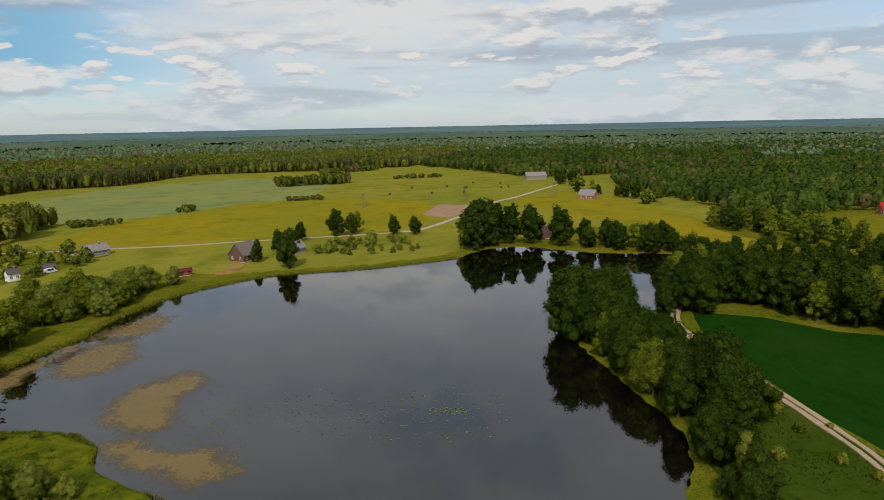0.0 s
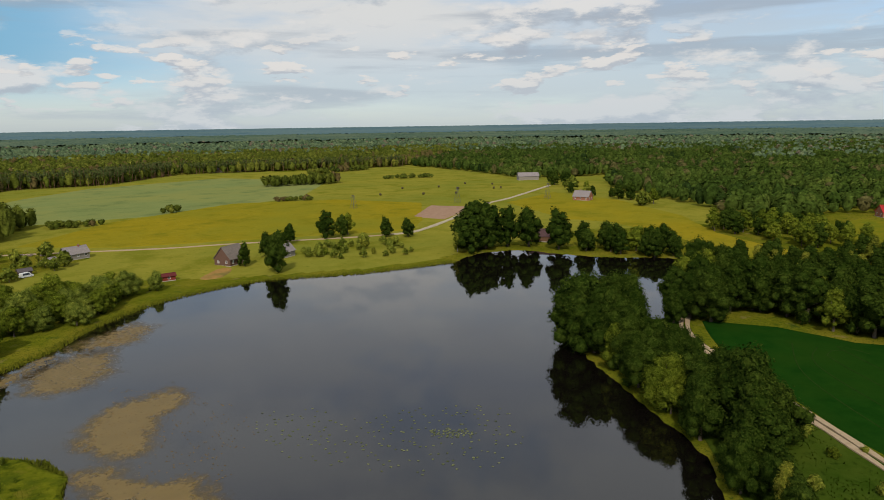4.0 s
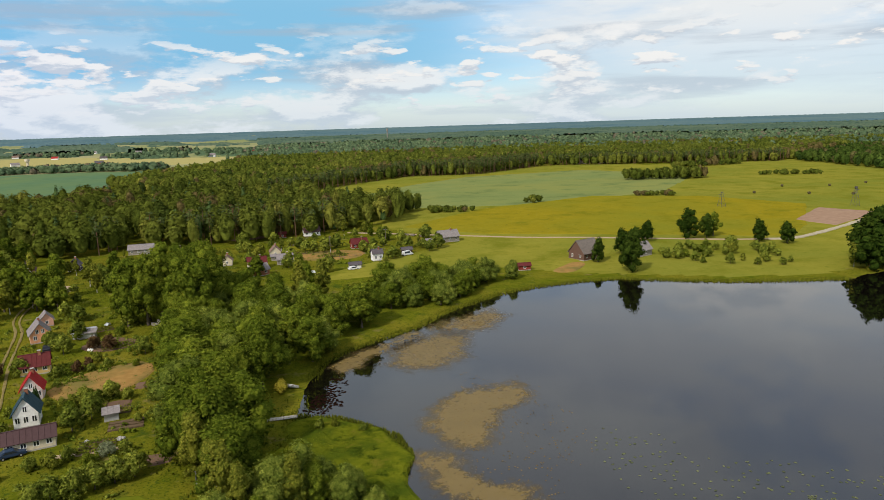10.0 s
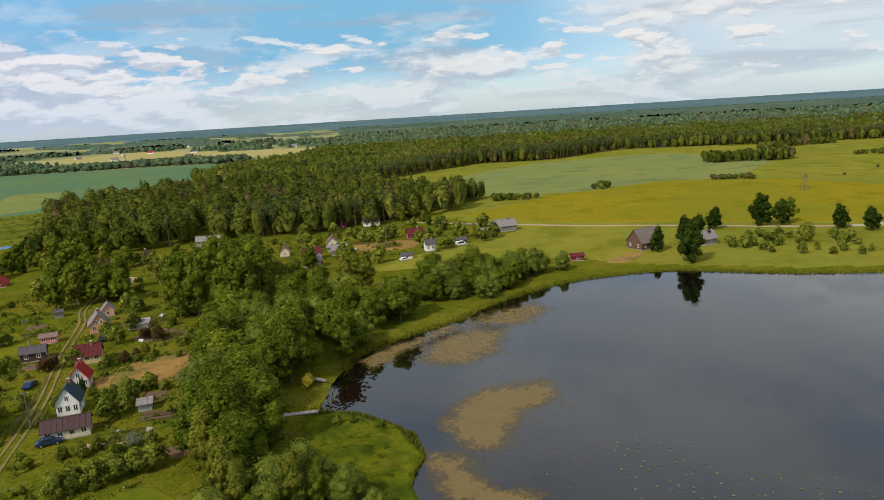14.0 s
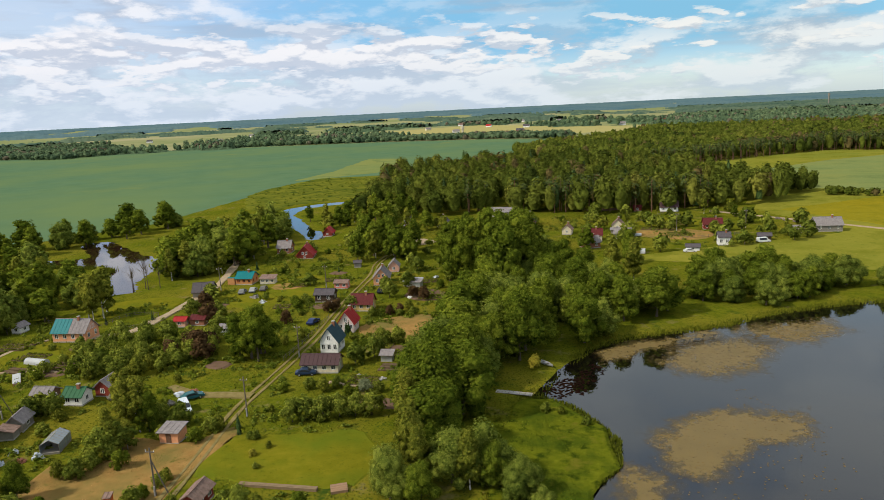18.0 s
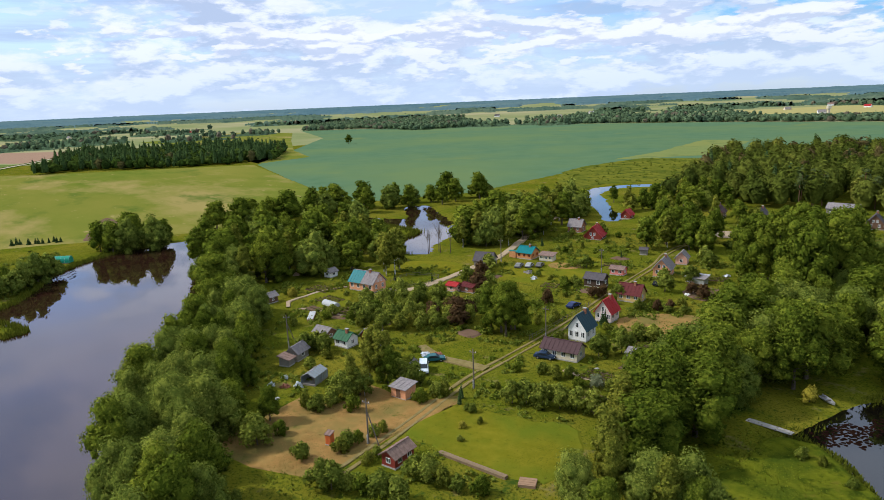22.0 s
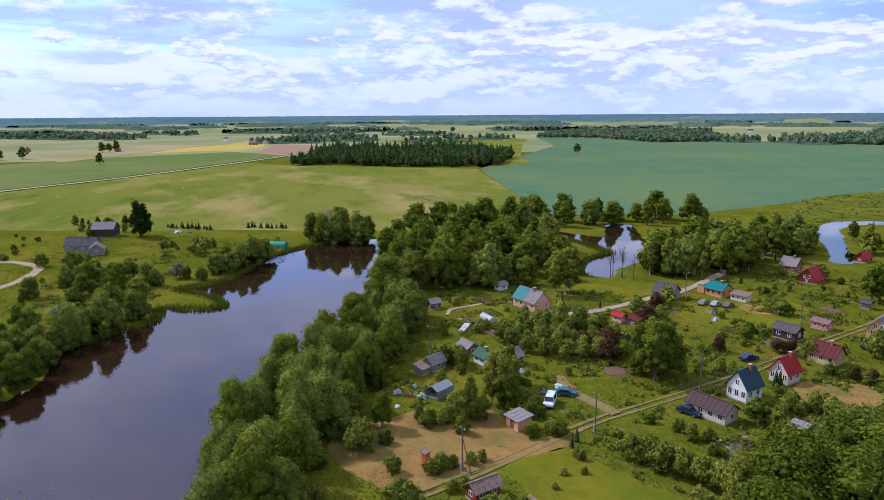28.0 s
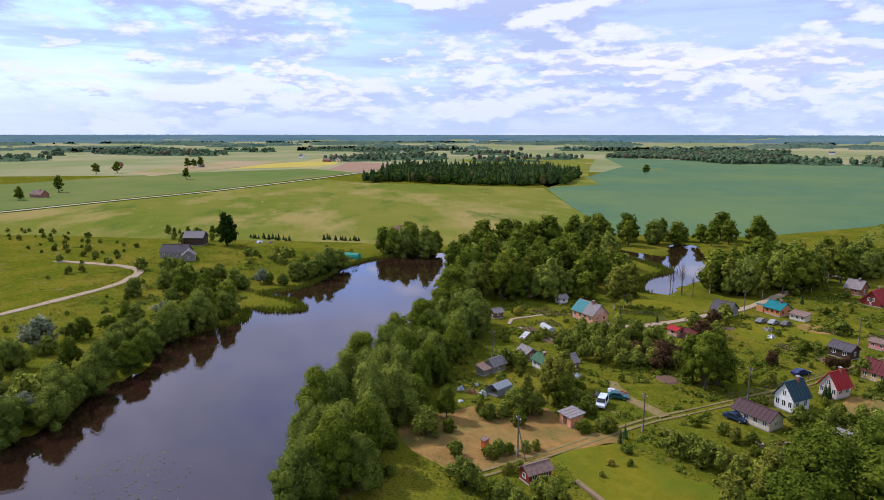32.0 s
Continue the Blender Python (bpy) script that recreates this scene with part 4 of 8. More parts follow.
# groves and belts, by the place they stand in
grove([(-46, 27), (-54, 28), (-67, 31), (-81, 33), (-98, 40), (-117, 52), (-139, 63), (-152, 70), (-140, 78), (-127, 75), (-115, 68), (-98, 57), (-84, 50), (-70, 45), (-54, 40), (-44, 34)], 5.0, ["willow", "willow", "alder", "willow"], 8.5, 12, 11, 0.95)
grove([(-160, 64), (-205, 73), (-226, 86), (-232, 112), (-228, 143), (-196, 146), (-172, 134), (-163, 118), (-166, 90), (-155, 80)], 7.6, ["tall", "alder", "willow", "birch", "alder"], 8, 15.5, 12, 1.1)
grove([(-158, 152), (-153, 168), (-160, 190), (-176, 220), (-190, 246), (-204, 248), (-200, 215), (-196, 190), (-176, 166)], 7.2, ["tall", "alder", "birch", "willow"], 9, 15.5, 13, 1.1)
grove([(-262, 95), (-262, 150), (-268, 160), (-256, 200), (-250, 250), (-268, 256), (-282, 200), (-286, 150), (-276, 100)], 10, ["alder", "willow", "tall"], 9, 14, 14, 1.2)
grove([(-50, 138), (-46, 120), (-40, 101), (-34, 93), (-29, 89), (-28, 94), (-31, 104), (-34, 114), (-31, 128), (-27, 146), (-40, 152), (-54, 152)], 6.6, ["alder", "willow", "alder", "alder"], 10, 14, 15, 1.15)
grove([(-55, 152), (-25, 146), (-15, 166), (-4, 178), (-12, 184), (-30, 190), (-44, 208), (-58, 224), (-62, 212), (-62, 190), (-60, 172)], 6.6, ["alder", "willow", "alder"], 8, 11.5, 27, 1.15)
grove([(-132, 100), (-124, 92), (-112, 92), (-100, 97), (-96, 110), (-104, 120), (-118, 120), (-130, 112)], 3.7, ["fruit", "fruit", "bush"], 2.6, 4.8, 29, 0.95, 0.9)
grove([(-75, 236), (-10, 246), (26, 286), (-8, 340), (-60, 326), (-126, 296), (-150, 232), (-122, 204), (-84, 214)], 13, ["fruit", "bush", "fruit", "birch", "bush"], 2.2, 6.5, 28, 0.95, 0.8)
grove([(-76, 184), (-56, 182), (-52, 204), (-66, 214), (-78, 196)], 5.5, ["tall", "alder", "tall"], 17, 21, 16, 0.95)
grove([(-6, 188), (2, 186), (14, 192), (28, 212), (36, 217), (26, 226), (14, 228), (-4, 216), (-10, 204)], 6.0, ["willow", "alder"], 6, 9.5, 17, 1.15)
# east belt: dark leaf colour stands in for the cloud shade there
grove([(117, 109), (110, 103), (102, 86), (97, 76), (104, 74), (112, 82), (121, 92), (128, 99)], 4.8, ["dark"], 11, 15.5, 18, 1.0)
grove([(99, 80), (91, 63), (84, 48), (90, 44), (100, 54), (112, 74)], 4.2, ["dark", "dark", "dark", "dark", "alder"], 8, 12, 58, 1.05)
grove([(76, 40), (67, 30), (62, 22), (68, 18), (74, 26), (80, 36)], 4.0, ["dark"], 5, 9, 59, 1.0)
for x, y, kind, h in [(86, 39, "dark", 14), (90, 43, "dark", 15.5), (82, 36, "dark", 12), (94, 47, "dark", 13.5), (93, 39, "dark", 11), (97, 52, "dark", 12), (104, 94, "dark", 17), (110, 99, "dark", 16), (71, 27, "birch", 9), (84, 29, "bush", 2.5),
                      (96, 31.7, "bush", 2.0), (90.2, 22.2, "bush", 2.2), (89.6, 16.7, "bush", 1.8), (101.5, 29.4, "bush", 1.4), (99, 39, "fruit", 4), (130, 92, "bush", 3), (126, 86, "fruit", 4)]:
    plant(kind, x, y, h)
grove([(136, 92), (146, 98), (156, 103), (172, 115), (166, 90), (150, 85), (142, 86)], 6, ["dark", "dark", "tall"], 9, 13, 19, 1.05)
grove([(172, 113), (180, 116), (184, 90), (182, 62), (186, 42), (200, 20), (200, -20), (185, -20), (180, 25), (166, 42), (162, 62), (164, 90)], 6.0, ["dark", "dark", "dark", "tall"], 11, 15, 20, 1.05)
grove([(180, 116), (198, 128), (214, 138), (232, 120), (262, 104), (300, 90), (240, 10), (200, -20), (200, 20), (186, 42), (182, 62), (184, 90)], 7.5, ["dark", "dark", "dark", "birch"], 6, 9.5, 57, 1.15)
for x, y, h in [(160, 206, 14), (165, 210, 18), (170, 207, 17), (166, 215, 18), (175, 211, 18), (181, 206, 16), (172, 217, 19), (188, 200, 17), (193, 187, 16), (205, 184, 10), (198, 176, 9), (210, 176, 11)]:
    plant("dark", x, y, h, 1.08)
grove([(197, 180), (201, 163), (212, 146), (220, 144), (226, 152), (214, 168), (207, 180)], 6, ["dark", "alder", "dark"], 7, 11, 22, 1.05)
grove([(283, 176), (276, 150), (268, 120), (300, 100), (318, 150), (312, 190)], 9, ["dark", "alder", "tall"], 7, 11, 56, 1.1, 0.8)
grove([(300, 205), (330, 216), (356, 262), (380, 350), (430, 395), (440, 440), (410, 410), (350, 330), (322, 258)], 13, ["tall", "dark", "alder", "fruit", "bush"], 5, 12, 55, 1.1, 0.75)
grove([(-60, -52), (-74, -32), (-85, -20), (-101, -18), (-117, -11), (-138, -11), (-150, -8), (-158, -2), (-166, -20), (-140, -40), (-100, -50)], 8.0, ["willow", "alder", "willow", "bush", "silver"], 4.5, 8.5, 23, 1.1, 0.85)
grove([(-74, -25), (-85, -15), (-101, -13), (-117, -6), (-138, -6), (-147, 0), (-152, -6), (-138, -12), (-117, -13), (-101, -20), (-85, -22), (-76, -30)], 4.8, ["willow", "alder", "willow", "willow"], 5.5, 9.5, 60, 1.1, 0.95, 0.8)
grove([(-166, 2), (-186, 6), (-204, -2), (-240, -30), (-230, -38), (-200, -26), (-172, -18)], 7.5, ["willow", "bush", "alder"], 4, 8, 24, 1.1, 0.8)
grove([(-196, 24), (-212, 32), (-230, 38), (-238, 32), (-216, 18), (-198, 8)], 7.0, ["willow", "bush", "alder"], 4, 8, 25, 1.1, 0.85)
grove([(-253, 54), (-260, 70), (-259, 80), (-268, 80), (-271, 66), (-263, 54)], 5.0, ["alder", "alder", "willow"], 8, 13, 26, 1.0)
for x, y, kind, h in [(162, 256, "dark", 9), (154, 263, "dark", 9), (130, 278, "dark", 12), (138, 277, "dark", 10.5), (143, 281, "tall", 11), (110, 276, "dark", 9), (82, 222, "dark", 13), (76, 240, "dark", 8.5),
                      (94, 250, "dark", 10.5), (90, 252, "dark", 10), (156, 209, "birch", 9), (-289, -19, "dark", 15), (-85, 113, "tall", 12.5), (-88, 117, "tall", 11), (-203, 8, "silver", 5), (39, 220, "willow", 6),
                      (-36, 95, "birch", 12), (-33, 92, "birch", 9.5), (-20, 90, "willow", 8), (-24, 202, "birch", 14), (-31, 205, "birch", 13), (-150, 122, "birch", 14), (-154, 126, "birch", 14),
                      (-118, 220, "tall", 13), (-123, 226, "tall", 14), (-112, 226, "tall", 12), (-130, 240, "birch", 12)]:
    plant(kind, x, y, h)

grove([(-196, 264), (-180, 256), (-150, 262), (-146, 296), (-176, 312), (-200, 302), (-206, 286)], 8, ["alder", "tall", "bush", "birch"], 4.5, 11, 61, 1.05, 0.85)
grove([(-232, 275), (-214, 262), (-208, 256), (-216, 254), (-236, 266)], 6, ["alder", "bush", "willow"], 3, 7, 62, 1.0, 0.8)


# woods out to the horizon
def near_woods():
    gen = np.random.default_rng(31)
    polys = [[(-183, 284), (-180, 310), (-135, 298), (-120, 322), (-98, 318), (-69, 318), (-45, 330), (-17, 350), (7, 369), (12, 400), (-46, 485), (-94, 540), (-150, 560), (-240, 520), (-258, 430), (-236, 400), (-200, 330)],
             [(-90, 545), (-14, 648), (37, 700), (101, 694), (200, 790), (380, 735), (460, 720), (900, 1100), (300, 1250), (-200, 1150), (-265, 700), (-150, 565)],
             [(8, 404), (26, 418), (20, 440), (0, 450)], [(212, 560), (282, 548), (285, 580), (220, 590)], [(172, 440), (198, 434), (200, 446), (176, 452)], [(92, 430), (104, 428), (104, 438), (94, 440)], [(26, 402), (54, 398), (54, 408), (28, 420)],
             [(300, 690), (330, 680), (400, 700), (390, 720)], [(330, 560), (380, 545), (385, 556), (340, 572)]]
    wide = (7.8, 7.4, 5.0, 6.0, 4.0, 4.5, 4.0, 6.0, 5.0)
    high = ((10, 18), (9, 15), (7, 13), (7, 12), (2.5, 4), (4, 6), (3, 4.5), (4, 8), (3, 5))
    for k, (poly, sp, hs) in enumerate(zip(polys, wide, high)):
        q = scatter(poly, sp, gen)
        words = "mixed green woodland with a dense uneven canopy" if sp > 6.5 else "clump of green trees and bushes in the meadow"
        woods("woodland" if sp > 6.5 else "thicket", q, gen.uniform(*hs, len(q)) * (1 + 0.20 * rough_noise(q[:, 0], q[:, 1], 22.0)), gen.uniform(0.36, 0.66, len(q)) * sp, (170, 16, 60, 50, 40, 50, 40, 30, 30)[k], WOODS if sp > 6.5 else WOODS, words, 32 + k, size=(0.14, 0.22)[k] if k < 2 else 0.2, sides=(6, 5)[k] if k < 2 else 6)
    east = [(372, 250), (340, 200), (326, 168), (340, 160), (400, 160), (420, 120), (600, 150), (1000, 200), (1500, 620), (1100, 800), (900, 1060), (470, 720), (455, 560), (436, 470), (560, 420), (470, 400), (420, 350), (388, 290)]
    clear = [MEADOW_EAST, [(784, 560), (927, 573), (769, 482)], [(844, 475), (918, 429), (816, 384), (746, 410)]]
    q = scatter(east, 7.6, gen)
    q = q[gen.random(len(q)) < np.clip((np.hypot(q[:, 0], q[:, 1]) - 330) / 330 + 0.5 + 0.45 * rough_noise(q[:, 0], q[:, 1], 50.0), 0, 1)]
    for c in clear:
        q = q[~inside(q[:, 0], q[:, 1], c)]
    woods("woodland", q, gen.uniform(7, 14, len(q)) * (1 + 0.22 * rough_noise(q[:, 0], q[:, 1], 40.0)), gen.uniform(2.7, 5.0, len(q)), 24, WOODS_DARK, "mixed woodland beyond the lake, greens darkened as under cloud", 43, size=0.20)
    spruce = [(-690, 54), (-706, 93), (-650, 160), (-628, 235), (-640, 262), (-756, 321), (-900, 290), (-938, 110)]
    q = scatter(polys[0], 30.0, gen)
    woods("spruce_wood", q, gen.uniform(13, 19, len(q)), gen.uniform(2.4, 3.2, len(q)), 60, NEEDLE, "dark spruces standing among broad-leaved trees", 45, 0.75, 0.3)
    q = scatter(spruce, 7.0, gen)
    edge = gen.random(len(q)) + 0.25 * rough_noise(q[:, 0], q[:, 1], 45.0) > 0.52
    low, high_ones = q[~edge], q[edge]
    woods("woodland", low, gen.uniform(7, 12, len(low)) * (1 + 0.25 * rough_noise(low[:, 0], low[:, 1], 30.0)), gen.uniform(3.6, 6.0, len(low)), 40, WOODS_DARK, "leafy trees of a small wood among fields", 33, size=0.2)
    woods("spruce_wood", high_ones, gen.uniform(9, 20, len(high_ones)) * (1 + 0.25 * rough_noise(high_ones[:, 1], high_ones[:, 0], 38.0)), gen.uniform(2.6, 4.2, len(high_ones)), 44, NEEDLE, "dark spruces of a small wood among fields", 34, 0.75, 0.26)
    # far belts share the ramp that has haze in its colour
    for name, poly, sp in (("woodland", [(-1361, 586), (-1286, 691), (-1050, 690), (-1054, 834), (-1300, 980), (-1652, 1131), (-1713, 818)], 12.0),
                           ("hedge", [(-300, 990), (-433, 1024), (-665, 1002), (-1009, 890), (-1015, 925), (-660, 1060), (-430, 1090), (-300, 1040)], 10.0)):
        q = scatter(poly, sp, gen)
        woods(name, q, gen.uniform(7, 13, len(q)), gen.uniform(5, 7.5, len(q)), 12, WOODS_HAZED, "belt of far trees behind the fields, green paled with painted haze", 35, size=0.25)


def far_woods():
    """Woods out to the horizon: a canopy of tree tops over the land, with fields left open in it."""
    gen = np.random.default_rng(41)
    open_land = [(-599, 231), (-302, 180), (-326, 391), (-270, 720), (-288, 985), (-665, 996), (-1407, 600), (-1011, 480)]
    ang = np.arange(-85, 130, 0.105)
    # one colour per distance band; the haze is painted in and grows outwards
    for lo, hi, mat, words in ((900, 2050, WOODS_HAZED, "woods and hedges among far fields, green paled with painted haze"), (2050, 3100, WOODS_HAZE_TEAL, "woods beyond the far fields with teal haze in their colour"), (3100, 5300, WOODS_HAZE_BLUE, "woods reaching to the horizon with blue haze in their colour")):
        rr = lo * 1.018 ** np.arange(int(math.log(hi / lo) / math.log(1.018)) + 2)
        a, r = np.meshgrid(np.radians(ang), rr)
        a = a + radians(0.016) * gen.normal(size=a.shape)
        r = r * (1 + 0.003 * gen.normal(size=r.shape))
        x, y, yaw = -np.sin(a) * r, np.cos(a) * r, np.degrees(a)
        patchy = rough_noise(x + 300, y, 330.0) + 0.6 * rough_noise(y, x, 120.0)
        limit = np.where(yaw < 2, -0.95, np.where(yaw < 9, -0.3, np.where(yaw < 24, 0.22, 0.34))) - np.clip((r - 2600) / 1500, 0, 1.1)
        wood = (patchy > limit) & ~inside(x, y, open_land)
        wood &= ~((yaw > 24) & (r < 1250)) & ~((yaw > -60) & (yaw < 24) & (r < 1130)) & ~((yaw < -60) & (r < 920))
        soft = wood.astype(float)
        for _ in range(2):
            soft[1:-1, 2:-2] = (soft[:-2, 2:-2] + soft[2:, 2:-2] + soft[1:-1, :-4] + soft[1:-1, 4:] + 2 * soft[1:-1, 2:-2]) / 6
        wood = soft > 0.45
        if hi < 2100:
            # single crowns, thinner with distance
            pick = wood & (gen.random(x.shape) < np.clip(0.17 * (r / lo) ** 0.4, 0, 0.30))
            q = np.stack([x[pick], y[pick]], 1) + 5 * gen.normal(size=(int(pick.sum()), 2))
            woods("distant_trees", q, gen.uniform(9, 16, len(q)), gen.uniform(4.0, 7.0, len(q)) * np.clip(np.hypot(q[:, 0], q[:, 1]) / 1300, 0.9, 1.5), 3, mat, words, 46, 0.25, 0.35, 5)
            shrink = 0.55
        else:
            shrink = 1.0
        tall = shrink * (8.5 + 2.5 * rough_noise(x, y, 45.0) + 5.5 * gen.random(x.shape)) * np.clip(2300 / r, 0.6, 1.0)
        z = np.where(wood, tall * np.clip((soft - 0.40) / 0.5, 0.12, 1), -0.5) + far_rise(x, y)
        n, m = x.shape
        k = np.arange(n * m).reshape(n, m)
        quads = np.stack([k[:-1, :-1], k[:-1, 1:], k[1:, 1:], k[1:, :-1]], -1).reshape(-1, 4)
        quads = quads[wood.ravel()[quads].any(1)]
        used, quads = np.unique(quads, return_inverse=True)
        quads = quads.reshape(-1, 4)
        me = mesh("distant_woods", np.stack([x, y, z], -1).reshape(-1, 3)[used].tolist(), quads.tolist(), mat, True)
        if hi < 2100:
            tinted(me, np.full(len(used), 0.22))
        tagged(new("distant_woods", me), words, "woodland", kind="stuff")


def pines(poly, spacing, lo, hi, seed):
    """A stand of pines at a wood's edge: bare reddish trunks under small crowns."""
    gen = np.random.default_rng(seed)
    q = scatter(poly, spacing, gen)
    n = len(q)
    hs = gen.uniform(lo, hi, n)
    verts, faces = [], []
    for (x, y), h in zip(q, hs):
        b = len(verts)
        for z, r in ((-0.3, 0.30), (h * 0.92, 0.12)):
            verts.extend((x + r * math.cos(k * 2.094), y + r * math.sin(k * 2.094), z) for k in range(3))
        faces.extend((b + k, b + (k + 1) % 3, b + 3 + (k + 1) % 3, b + 3 + k) for k in range(3))
    per = 46
    d = gen.normal(size=(n * per, 3))
    d /= np.linalg.norm(d, axis=1, keepdims=True)
    H = np.repeat(hs, per)
    pos = np.repeat(np.column_stack([q, hs * 0.74]), per, 0) + d * np.stack([H * 0.13, H * 0.13, H * 0.27], 1)
    pts = card_points(pos, d + [0, 0, 0.5], 0.62 * (0.6 + 0.7 * gen.random(n * per)), gen.random(n * per) * 6.28, 0.3 * gen.normal(size=(n * per, 3)))
    ob = tagged(new("pine_stand", cards_mesh("pine_stand", pts, n * per, PINE, 3, d + [0, 0, 0.4] + 0.2 * gen.normal(size=(n * per, 3)))), "stand of tall pines with bare reddish trunks", "woodland", kind="stuff")
    new("trunks", mesh("trunks", verts, faces, PINE_BARK)).parent = ob


near_woods()
far_woods()
pines([(0, 678), (40, 700), (105, 692), (196, 786), (186, 812), (100, 728), (30, 736)], 4.6, 12, 17, 81)
pines([(-14, 640), (0, 660), (10, 690), (-30, 680), (-70, 600), (-90, 548), (-76, 552)], 5.5, 11, 15, 82)
pines([(200, 790), (300, 762), (380, 735), (460, 720), (470, 738), (380, 752), (300, 782), (206, 808)], 5.5, 12, 16, 83)
pines([(-130, 300), (-120, 324), (-98, 320), (-69, 320), (-45, 332), (-17, 352), (-30, 365), (-60, 345), (-100, 338), (-140, 318)], 6.5, 13, 18, 84)


# scrub and single trees of the western meadows
grove([(-216, -78), (-240, -66), (-262, -92), (-330, -140), (-380, -170), (-340, -110), (-300, -60), (-262, -58), (-232, -60)], 9, ["bush"], 1.2, 3.2, 51, 1.0, 0.75)
grove([(-150, -62), (-200, -36), (-222, -34), (-200, -24), (-176, -24), (-150, -40)], 9, ["bush"], 0.8, 2.4, 52, 1.0, 0.5)
grove([(-262, -60), (-300, -48), (-340, -60), (-330, -20), (-300, -30), (-275, -50)], 8, ["bush", "alder"], 2, 5, 53, 1.0, 0.7)
grove([(-265, -15), (-250, -14), (-232, 4), (-240, 14), (-262, 20), (-275, 0)], 8, ["bush", "fruit"], 1.6, 4.5, 54, 1.0, 0.6)
grove([(110, 224), (140, 214), (150, 246), (128, 262), (104, 258), (100, 240)], 6.5, ["fruit", "bush", "fruit"], 2.2, 4.6, 55, 1.0, 0.75)
for k in range(30):
    a, b = ((-313, -11), (-301, 10)) if k < 16 else ((-303, 26), (-297, 43))
    f = k / 15 if k < 16 else (k - 16) / 13
    plant("spruce", a[0] + (b[0] - a[0]) * f + rnd.uniform(-2, 2), a[1] + (b[1] - a[1]) * f + rnd.uniform(-1, 1), rnd.uniform(1.8, 3.4), 1.7)
for x, y, kind, h in [(-538, -222, "tall", 11), (-612, -221, "tall", 15), (-900, -288, "tall", 14), (-919, -268, "tall", 16), (-780, -148, "tall", 13), (-1064, -190, "tall", 16), (-1056, -198, "tall", 13),
                      (-808, 427, "tall", 13), (-1040, -204, "tall", 15), (-552, -228, "alder", 8)]:
    plant(kind, x, y, h, 1.25)

# willows of the west bank, garden birches and shrubs
for x, y, kind, h in [(-147, -2, "willow", 9.5), (-153, -4, "willow", 9), (-157, 3, "willow", 7.5), (-160, -6, "alder", 8), (-141, -9, "willow", 8.5), (-200, -25, "willow", 6.5), (-203, -18, "willow", 6), (-194, 2, "willow", 5), (-213, 27, "willow", 8.5),
                      (-220, 31, "willow", 9.5), (-227, 35, "willow", 8), (-216, 22, "alder", 7), (-244, 12, "fruit", 6), (-188, -32, "willow", 6), (-234, -43, "fruit", 5), (-253, 63, "willow", 12), (-250, 73, "willow", 12), (-256, 58, "alder", 11),
                      (-89.7, 84, "birch", 8.5), (-92.4, 84, "birch", 7.5), (-86, 83.4, "birch", 8), (-80.3, 73, "birch", 7), (-77.5, 71.5, "birch", 6), (-77, 74, "birch", 5.5), (-102, 77.5, "fruit", 4.5), (-102.5, 112.5, "copper", 5.5), (-105, 107, "copper", 4.2),
                      (-134, 146, "fruit", 4.8), (-131, 140.5, "copper", 4.4), (-75.8, 152, "copper", 2.6), (-78.6, 169, "copper", 3.4), (-74.6, 155.5, "copper", 2.2), (-148.6, 88.4, "golden", 2.2), (-28, 131.5, "golden", 2.6), (-56.2, 80.8, "golden", 1.1),
                      (-30, 86, "birch", 12), (-27.5, 84, "birch", 9), (-23.5, 86.5, "willow", 8), (-29.5, 79.5, "willow", 7), (-25, 80, "alder", 6.5), (-13, 87.5, "willow", 5.5), (-9, 85, "willow", 3.5), (-18, 88, "alder", 6.5), (-19, 113, "bush", 2.2), (-16.4, 113.6, "bush", 1.8), (-11.2, 111, "bush", 2.0), (-150, 119, "birch", 12), (-155, 121, "birch", 13), (-118, 209, "birch", 11), (-17, 89.5, "willow", 6), (-13.5, 86, "willow", 4.5), (-20.5, 86, "birch", 9), (-12, 82, "bush", 2.6)]:
    plant(kind, x, y, h)


def bare_tree(x, y, h, seed):
    gen = np.random.default_rng(seed)
    tips = [(gen.normal() * h * 0.14, gen.normal() * h * 0.14, h * gen.uniform(0.6, 1.0)) for _ in range(12)]
    ob = new("bare_tree", trunk_mesh("bare_tree", h * 0.95, 0.13, tips, BARK, gen))
    ob.matrix_world = pose(x, y, max(height(x, y), WATER_Z), 0, 0, 40 * seed)
    tagged(ob, "leafless grey tree standing by the pond", "tree", "bare trees")


for k, (x, y, h) in enumerate([(-168, 150, 12), (-165.5, 149, 11), (-171, 147.5, 9), (-163, 151.5, 8), (-174, 150, 7)]):
    bare_tree(x, y, h, k)

